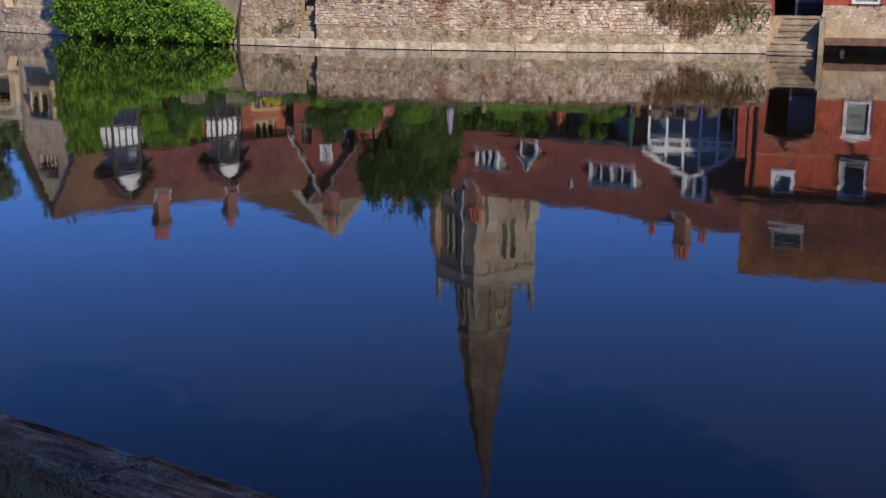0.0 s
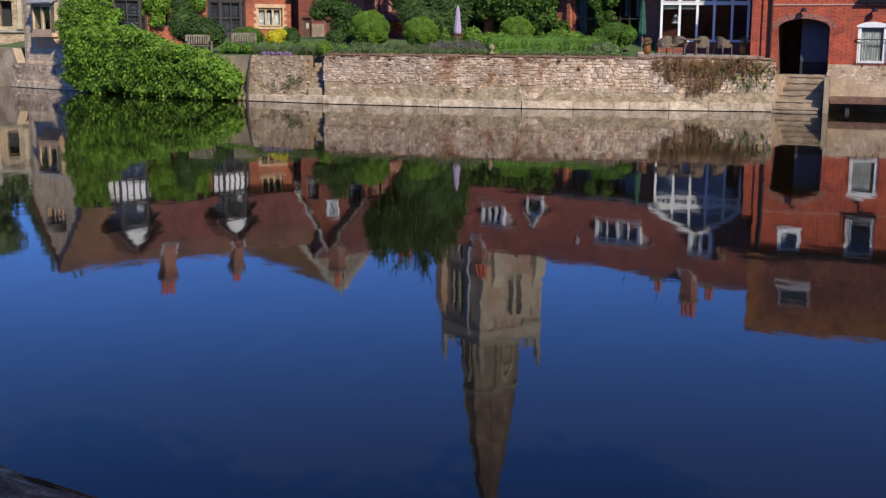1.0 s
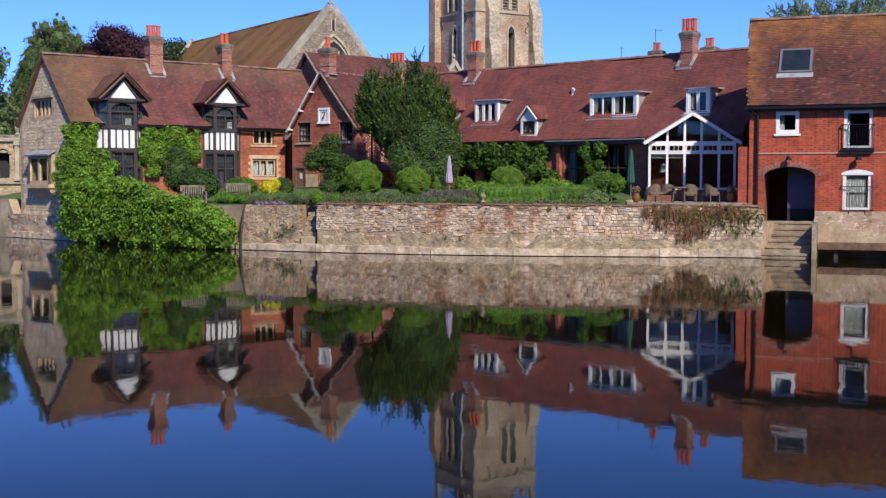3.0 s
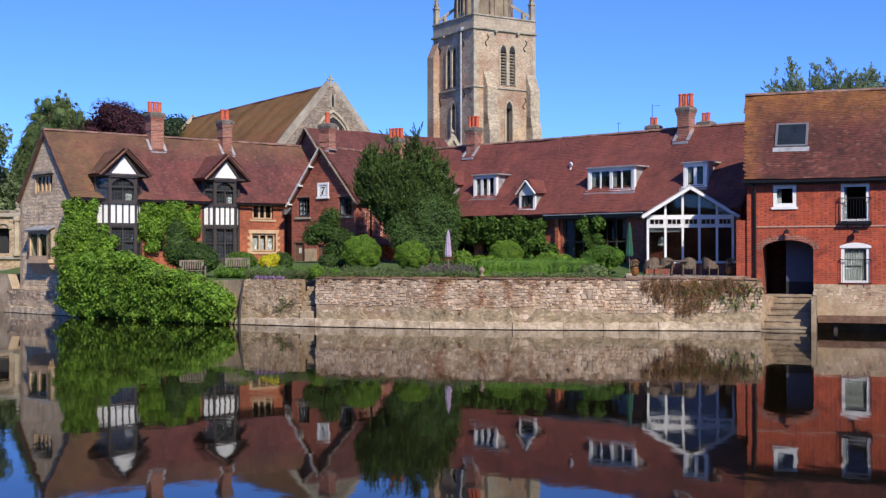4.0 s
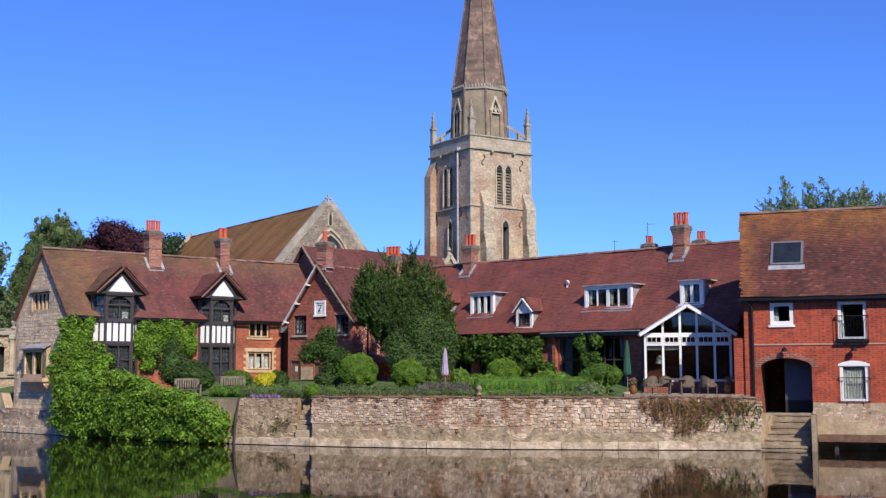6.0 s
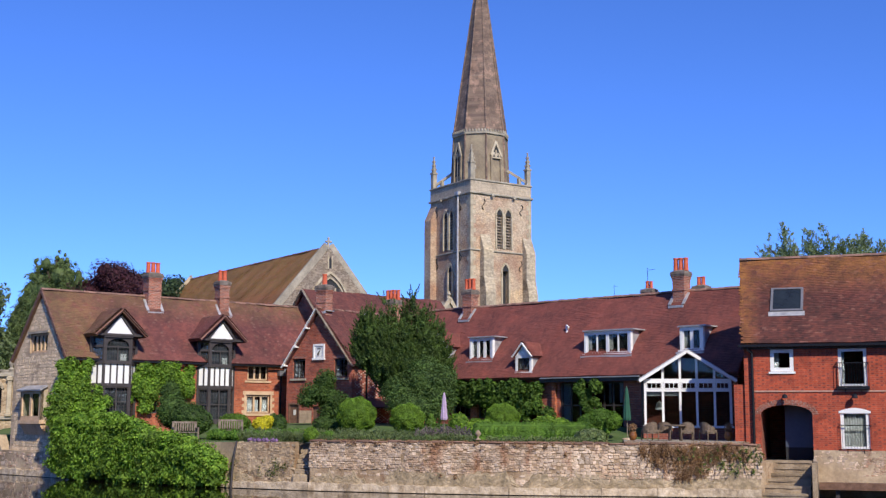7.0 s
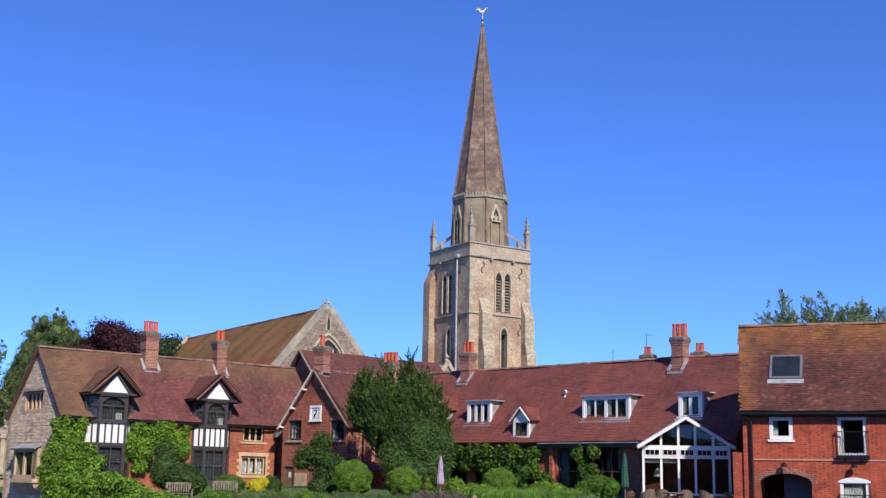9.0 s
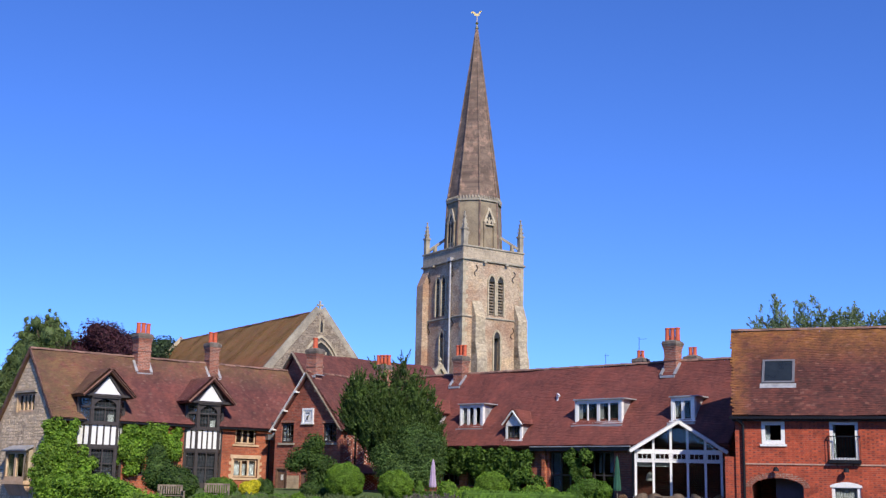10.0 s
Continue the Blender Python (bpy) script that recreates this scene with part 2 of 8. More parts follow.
def ramp(t, fac, stops):
    r = t.nodes.new("ShaderNodeValToRGB")
    while len(r.color_ramp.elements) < len(stops):
        r.color_ramp.elements.new(0.5)
    for e, (p, c) in zip(r.color_ramp.elements, stops):
        e.position, e.color = p, (*c, 1)
    t.links.new(fac, r.inputs[0])
    return r.outputs[0]


def mix(t, fac, a, b, mode="MIX"):
    m = t.nodes.new("ShaderNodeMix")
    m.data_type, m.blend_type = "RGBA", mode
    for k, v in ((0, fac), (6, a), (7, b)):
        if isinstance(v, bpy.types.NodeSocket):
            t.links.new(v, m.inputs[k])
        elif k == 0:
            m.inputs[0].default_value = v
        else:
            m.inputs[k].default_value = (*v, 1)
    return m.outputs[2]


def coords(t, upright=False, scale=(1, 1, 1), world=False):
    """Object coordinates in metres; upright: x + y across and z up, for walls."""
    if world:
        src = t.nodes.new("ShaderNodeNewGeometry").outputs["Position"]
    else:
        src = t.nodes.new("ShaderNodeTexCoord").outputs["Object"]
    if upright:
        s, c, a = t.nodes.new("ShaderNodeSeparateXYZ"), t.nodes.new("ShaderNodeCombineXYZ"), t.nodes.new("ShaderNodeMath")
        t.links.new(src, s.inputs[0])
        t.links.new(s.outputs[0], a.inputs[0])
        t.links.new(s.outputs[1], a.inputs[1])
        t.links.new(a.outputs[0], c.inputs[0])
        t.links.new(s.outputs[2], c.inputs[1])
        src = c.outputs[0]
    m = t.nodes.new("ShaderNodeMapping")
    m.inputs["Scale"].default_value = scale
    t.links.new(src, m.inputs[0])
    return m.outputs[0]


def noise_of(t, vec, scale, detail=4.0, rough=0.55):
    n = nd(t, "TexNoise", Scale=scale, Detail=detail, Roughness=rough)
    t.links.new(vec, n.inputs["Vector"])
    return n.outputs["Fac"]


def bump(t, b, height, strength, dist):
    n = nd(t, "Bump", Strength=strength, Distance=dist)
    t.links.new(height, n.inputs["Height"])
    t.links.new(n.outputs[0], b.inputs["Normal"])


def rough_surface(name, dark, mid, light, scale=3.0, rough=0.85, relief=0.4, dist=0.02, fine=25.0, metal=0.0, rand="", spread=0.35, world=False):
    """A weathered surface: two scales of noise, and a shade of its own for each piece."""
    m, t, b = nodes_of(name)
    v = coords(t, world=world)
    big, small = noise_of(t, v, scale), noise_of(t, v, fine)
    col = ramp(t, big, [(0.28, dark), (0.5, mid), (0.72, light)])
    col = mix(t, 0.45, col, ramp(t, small, [(0.3, (0.6, 0.6, 0.6)), (0.7, (1.25, 1.22, 1.18))]), "MULTIPLY")
    if rand:
        if rand == "island":
            r = t.nodes.new("ShaderNodeNewGeometry").outputs["Random Per Island"]
        else:
            r = t.nodes.new("ShaderNodeObjectInfo").outputs["Random"]
        col = mix(t, 1.0, col, ramp(t, r, [(0.0, (1 - spread,) * 3), (1.0, (1 + spread, 1 + spread * 0.9, 1 + spread * 0.8))]), "MULTIPLY")
    t.links.new(col, b.inputs["Base Color"])
    b.inputs["Roughness"].default_value, b.inputs["Metallic"].default_value = rough, metal
    bump(t, b, small, relief, dist)
    return m


def stained(m, colour, scale=0.5, low=0.5, high=0.68, amount=0.7, drawn=1.0):
    """Adds broad stains with a shape of their own to a material."""
    t = m.node_tree
    b = t.nodes["Principled BSDF"]
    old = b.inputs["Base Color"].links[0].from_socket
    v = coords(t, world=True, scale=(1, 1, drawn))
    f = ramp(t, noise_of(t, v, scale, 5.0, 0.65), [(low, (0, 0, 0)), (high, (amount, amount, amount))])
    t.links.new(mix(t, f, old, mix(t, 1.0, old, colour, "MULTIPLY")), b.inputs["Base Color"])
    return m


def brickwork(name, c1, c2, mortar, w=0.235, h=0.082, joint=0.011, stain=(0.5, 0.42, 0.4), warp=0.0):
    m, t, b = nodes_of(name)
    v = coords(t, True)
    if warp:
        n = nd(t, "TexNoise", Scale=2.2, Detail=2.0)
        t.links.new(v, n.inputs["Vector"])
        v = mix(t, warp, v, n.outputs["Color"], "ADD")
    k = nd(t, "TexBrick", Scale=1.0, Mortar_Size=joint, Mortar_Smooth=0.2, Bias=0.0, Brick_Width=w, Row_Height=h)
    k.inputs["Color1"].default_value, k.inputs["Color2"].default_value, k.inputs["Mortar"].default_value = (*c1, 1), (*c2, 1), (*mortar, 1)
    t.links.new(v, k.inputs["Vector"])
    big, mid, small = noise_of(t, v, 0.7), noise_of(t, v, 5.0), noise_of(t, v, 40.0)
    col = mix(t, 0.55, k.outputs["Color"], ramp(t, big, [(0.3, stain), (0.55, (1, 1, 1)), (0.75, (1.15, 1.1, 1.05))]), "MULTIPLY")
    col = mix(t, 0.6, col, ramp(t, mid, [(0.3, (0.62, 0.6, 0.6)), (0.7, (1.3, 1.25, 1.2))]), "MULTIPLY")
    t.links.new(col, b.inputs["Base Color"])
    b.inputs["Roughness"].default_value = 0.88
    inv = nd(t, "Math")
    inv.operation = "MULTIPLY_ADD"
    t.links.new(k.outputs["Fac"], inv.inputs[0])
    inv.inputs[1].default_value = -0.6
    t.links.new(small, inv.inputs[2])
    bump(t, b, inv.outputs[0], 0.5, 0.012)
    return m


def calc(t, op, a, b=None, c=None):
    n = t.nodes.new("ShaderNodeMath")
    n.operation = op
    for k, v in enumerate((a, b, c)):
        if isinstance(v, bpy.types.NodeSocket):
            t.links.new(v, n.inputs[k])
        elif v is not None:
            n.inputs[k].default_value = v
    return n.outputs[0]


def flemish(name, stretcher, odd, header, mortar, share=0.6, period=0.345, h=0.078, joint=0.011):
    """Brickwork in Flemish bond: a stretcher and a header by turns, part of the headers burnt to another colour."""
    m, t, b = nodes_of(name)
    v = coords(t, True)
    s = t.nodes.new("ShaderNodeSeparateXYZ")
    t.links.new(v, s.inputs[0])
    row = calc(t, "FLOOR", calc(t, "DIVIDE", s.outputs[1], h))
    fz = calc(t, "FRACT", calc(t, "DIVIDE", s.outputs[1], h))
    along_u = calc(t, "MULTIPLY_ADD", calc(t, "MODULO", row, 2.0), 0.5, calc(t, "DIVIDE", s.outputs[0], period))
    fu, cell = calc(t, "FRACT", along_u), calc(t, "FLOOR", along_u)
    is_head = calc(t, "LESS_THAN", fu, 0.34)
    ident = t.nodes.new("ShaderNodeCombineXYZ")
    t.links.new(calc(t, "MULTIPLY_ADD", is_head, 0.37, cell), ident.inputs[0])
    t.links.new(row, ident.inputs[1])
    wn_ = t.nodes.new("ShaderNodeTexWhiteNoise")
    wn_.noise_dimensions = "2D"
    t.links.new(ident.outputs[0], wn_.inputs["Vector"])
    big, mid, small = noise_of(t, v, 0.6), noise_of(t, v, 4.0), noise_of(t, v, 40.0)
    burnt = calc(t, "MULTIPLY", is_head, calc(t, "LESS_THAN", calc(t, "MULTIPLY_ADD", big, 0.9, calc(t, "MULTIPLY_ADD", wn_.outputs["Value"], 0.8, -0.45)), share))
    col = mix(t, burnt, mix(t, wn_.outputs["Value"], stretcher, odd), header)
    gap = calc(t, "MAXIMUM", calc(t, "LESS_THAN", fz, joint / h), calc(t, "MAXIMUM", calc(t, "LESS_THAN", fu, joint / period), calc(t, "LESS_THAN", calc(t, "ABSOLUTE", calc(t, "SUBTRACT", fu, 0.34 + joint / period / 2)), joint / period / 2)))
    col = mix(t, gap, col, mortar)
    col = mix(t, 0.55, col, ramp(t, mid, [(0.3, (0.68, 0.64, 0.64)), (0.7, (1.26, 1.22, 1.2))]), "MULTIPLY")
    col = mix(t, 0.45, col, ramp(t, big, [(0.3, (0.66, 0.6, 0.6)), (0.6, (1.08, 1.06, 1.05))]), "MULTIPLY")
    t.links.new(col, b.inputs["Base Color"])
    b.inputs["Roughness"].default_value = 0.88
    bump(t, b, calc(t, "MULTIPLY_ADD", gap, -0.6, small), 0.5, 0.012)
    return m


def rubble_mat(name, dark, mid, light, mortar, cell=0.3, flat=1.7, joint=0.05, spread=0.5):
    """Uneven rubble masonry: stones of many shades and sizes bedded in mortar."""
    m, t, b = nodes_of(name)
    v = coords(t, True, (1.0 / cell, flat / cell, 1.0))
    n = nd(t, "TexNoise", Scale=0.8, Detail=2.0)
    t.links.new(v, n.inputs["Vector"])
    w = mix(t, 0.5, v, n.outputs["Color"], "ADD")
    stones, edges = nd(t, "TexVoronoi", Scale=1.0, Randomness=0.85), nd(t, "TexVoronoi", Scale=1.0, Randomness=0.85)
    edges.feature = "DISTANCE_TO_EDGE"
    for k in (stones, edges):
        t.links.new(w, k.inputs["Vector"])
    s = t.nodes.new("ShaderNodeSeparateColor")
    t.links.new(stones.outputs["Color"], s.inputs[0])
    p = coords(t, True)
    big, small = noise_of(t, p, 0.45, 5.0, 0.65), noise_of(t, p, 22.0)
    col = ramp(t, s.outputs[0], [(0.0, dark), (0.5, mid), (1.0, light)])
    col = mix(t, ramp(t, edges.outputs["Distance"], [(joint * 0.4, (0.85, 0.85, 0.85)), (joint * 1.6, (0, 0, 0))]), col, mortar)
    col = mix(t, spread, col, ramp(t, big, [(0.3, (0.6, 0.57, 0.56)), (0.5, (1, 1, 1)), (0.7, (1.22, 1.16, 1.02))]), "MULTIPLY")
    col = mix(t, 0.5, col, ramp(t, small, [(0.3, (0.7, 0.7, 0.7)), (0.7, (1.25, 1.22, 1.18))]), "MULTIPLY")
    t.links.new(col, b.inputs["Base Color"])
    b.inputs["Roughness"].default_value = 0.92
    bump(t, b, calc(t, "MULTIPLY_ADD", ramp(t, edges.outputs["Distance"], [(0.0, (0, 0, 0)), (joint * 3, (1, 1, 1))]), 1.0, small), 0.8, 0.02)
    return m


def foliage_mat(name, dark, light, spread=0.5, trans=0.25):
    m, t, b = nodes_of(name)
    r = t.nodes.new("ShaderNodeNewGeometry").outputs["Random Per Island"]
    v = coords(t)
    big = noise_of(t, v, 1.1, 3.0)
    a = ramp(t, r, [(0.0, dark), (1.0, light)])
    col = mix(t, 0.6, a, ramp(t, big, [(0.3, (1 - spread,) * 3), (0.7, (1 + spread, 1 + spread, 1 + spread * 0.6))]), "MULTIPLY")
    col = mix(t, 0.6, col, ramp(t, noise_of(t, v, 3.6, 3.0, 0.6), [(0.34, (0.55, 0.56, 0.6)), (0.5, (1, 1, 1)), (0.66, (1.42, 1.38, 1.15))]), "MULTIPLY")
    t.links.new(col, b.inputs["Base Color"])
    b.inputs["Roughness"].default_value = 0.62
    b.inputs["Specular IOR Level"].default_value = 0.25
    if trans:
        tr = t.nodes.new("ShaderNodeBsdfTranslucent")
        t.links.new(mix(t, 1.0, col, (1.25, 1.35, 0.5), "MULTIPLY"), tr.inputs[0])
        mx = nd(t, "MixShader", Fac=trans)
        t.links.new(b.outputs[0], mx.inputs[1])
        t.links.new(tr.outputs[0], mx.inputs[2])
        t.links.new(mx.outputs[0], t.nodes["Material Output"].inputs[0])
    return m


def tile_mat(name, dark, mid, light, lichen=None, amount=0.5, zrange=None, xrange=None, odd=(0.30, 0.15, 0.105)):
    """Clay tiles: every tile its own shade, broad weathering, and lichen in patches."""
    m, t, b = nodes_of(name)
    r = t.nodes.new("ShaderNodeNewGeometry").outputs["Random Per Island"]
    v = coords(t)
    big, mid_n, small = noise_of(t, v, 0.45, 3.0), noise_of(t, v, 2.6, 5.0, 0.7), noise_of(t, v, 30.0)
    col = ramp(t, r, [(0.0, dark), (0.5, mid), (1.0, light)])
    col = mix(t, 0.75, col, ramp(t, big, [(0.3, (0.72, 0.72, 0.74)), (0.7, (1.22, 1.14, 1.1))]), "MULTIPLY")
    col = mix(t, 0.4, col, ramp(t, small, [(0.3, (0.7, 0.7, 0.7)), (0.7, (1.25, 1.25, 1.2))]), "MULTIPLY")
    streak = noise_of(t, coords(t, scale=(1.6, 1.6, 0.28)), 1.4, 4.0, 0.65)
    col = mix(t, 0.7, col, ramp(t, streak, [(0.32, (0.66, 0.66, 0.7)), (0.5, (1, 1, 1)), (0.68, (1.3, 1.16, 1.06))]), "MULTIPLY")
    if lichen:
        f = ramp(t, mid_n, [(1 - amount - 0.12, (0, 0, 0)), (1 - amount + 0.16, (1, 1, 1))])
        if zrange:
            s = t.nodes.new("ShaderNodeSeparateXYZ")
            t.links.new(v, s.inputs[0])
            mr = nd(t, "MapRange", From_Min=zrange[0], From_Max=zrange[1])
            t.links.new(s.outputs[2], mr.inputs[0])
            reach = mr.outputs[0]
            if xrange:
                mx = nd(t, "MapRange", From_Min=xrange[0], From_Max=xrange[1])
                t.links.new(s.outputs[0], mx.inputs[0])
                reach = mix(t, 1.0, reach, mx.outputs[0], "LIGHTEN")
            f = mix(t, 1.0, f, reach, "MULTIPLY")
        f = mix(t, 1.0, f, ramp(t, small, [(0.35, (0.25, 0.25, 0.25)), (0.6, (0.9, 0.9, 0.9))]), "MULTIPLY")
        col = mix(t, f, col, lichen)
    pick = nd(t, "Math")
    pick.operation = "PINGPONG"
    pick.inputs[1].default_value = 0.043
    t.links.new(r, pick.inputs[0])
    col = mix(t, ramp(t, pick.outputs[0], [(0.0395, (0, 0, 0)), (0.0415, (0.4, 0.4, 0.4))]), col, odd)
    t.links.new(col, b.inputs["Base Color"])
    b.inputs["Roughness"].default_value = 0.85
    bump(t, b, small, 0.4, 0.01)
    return m


def plain(name, c, rough=0.5, metal=0.0, vary=0.12, scale=6.0):
    return rough_surface(name, tuple(x * (1 - vary) for x in c), c, tuple(min(1, x * (1 + vary)) for x in c), scale, rough, 0.12, 0.004, 40.0, metal)


def glass_mat(name, tint=(0.62, 0.67, 0.71)):
    m, t, b = nodes_of(name)
    t.nodes.remove(b)
    g = nd(t, "BsdfGlass", Roughness=0.0, IOR=1.5)
    g.inputs["Color"].default_value = (*tint, 1)
    t.links.new(g.outputs[0], t.nodes["Material Output"].inputs[0])
    return m


def water_mat():
    m, t, b = nodes_of("river_water")
    b.inputs["Base Color"].default_value = (0.0056, 0.0046, 0.0022, 1)
    b.inputs["Roughness"].default_value, b.inputs["IOR"].default_value = 0.03, 1.265
    b.inputs["Specular Tint"].default_value = (0.9, 1.0, 0.635, 1)
    v = coords(t, scale=(1.0, 0.45, 1), world=True)
    a, c = noise_of(t, v, 0.9, 2.0), noise_of(t, coords(t, scale=(1.0, 0.7, 1), world=True), 4.0, 2.0)
    s = nd(t, "Math")
    s.operation = "MULTIPLY_ADD"
    t.links.new(c, s.inputs[0])
    s.inputs[1].default_value = 0.12
    t.links.new(a, s.inputs[2])
    bump(t, b, s.outputs[0], 1.0, 0.0045)
    return m


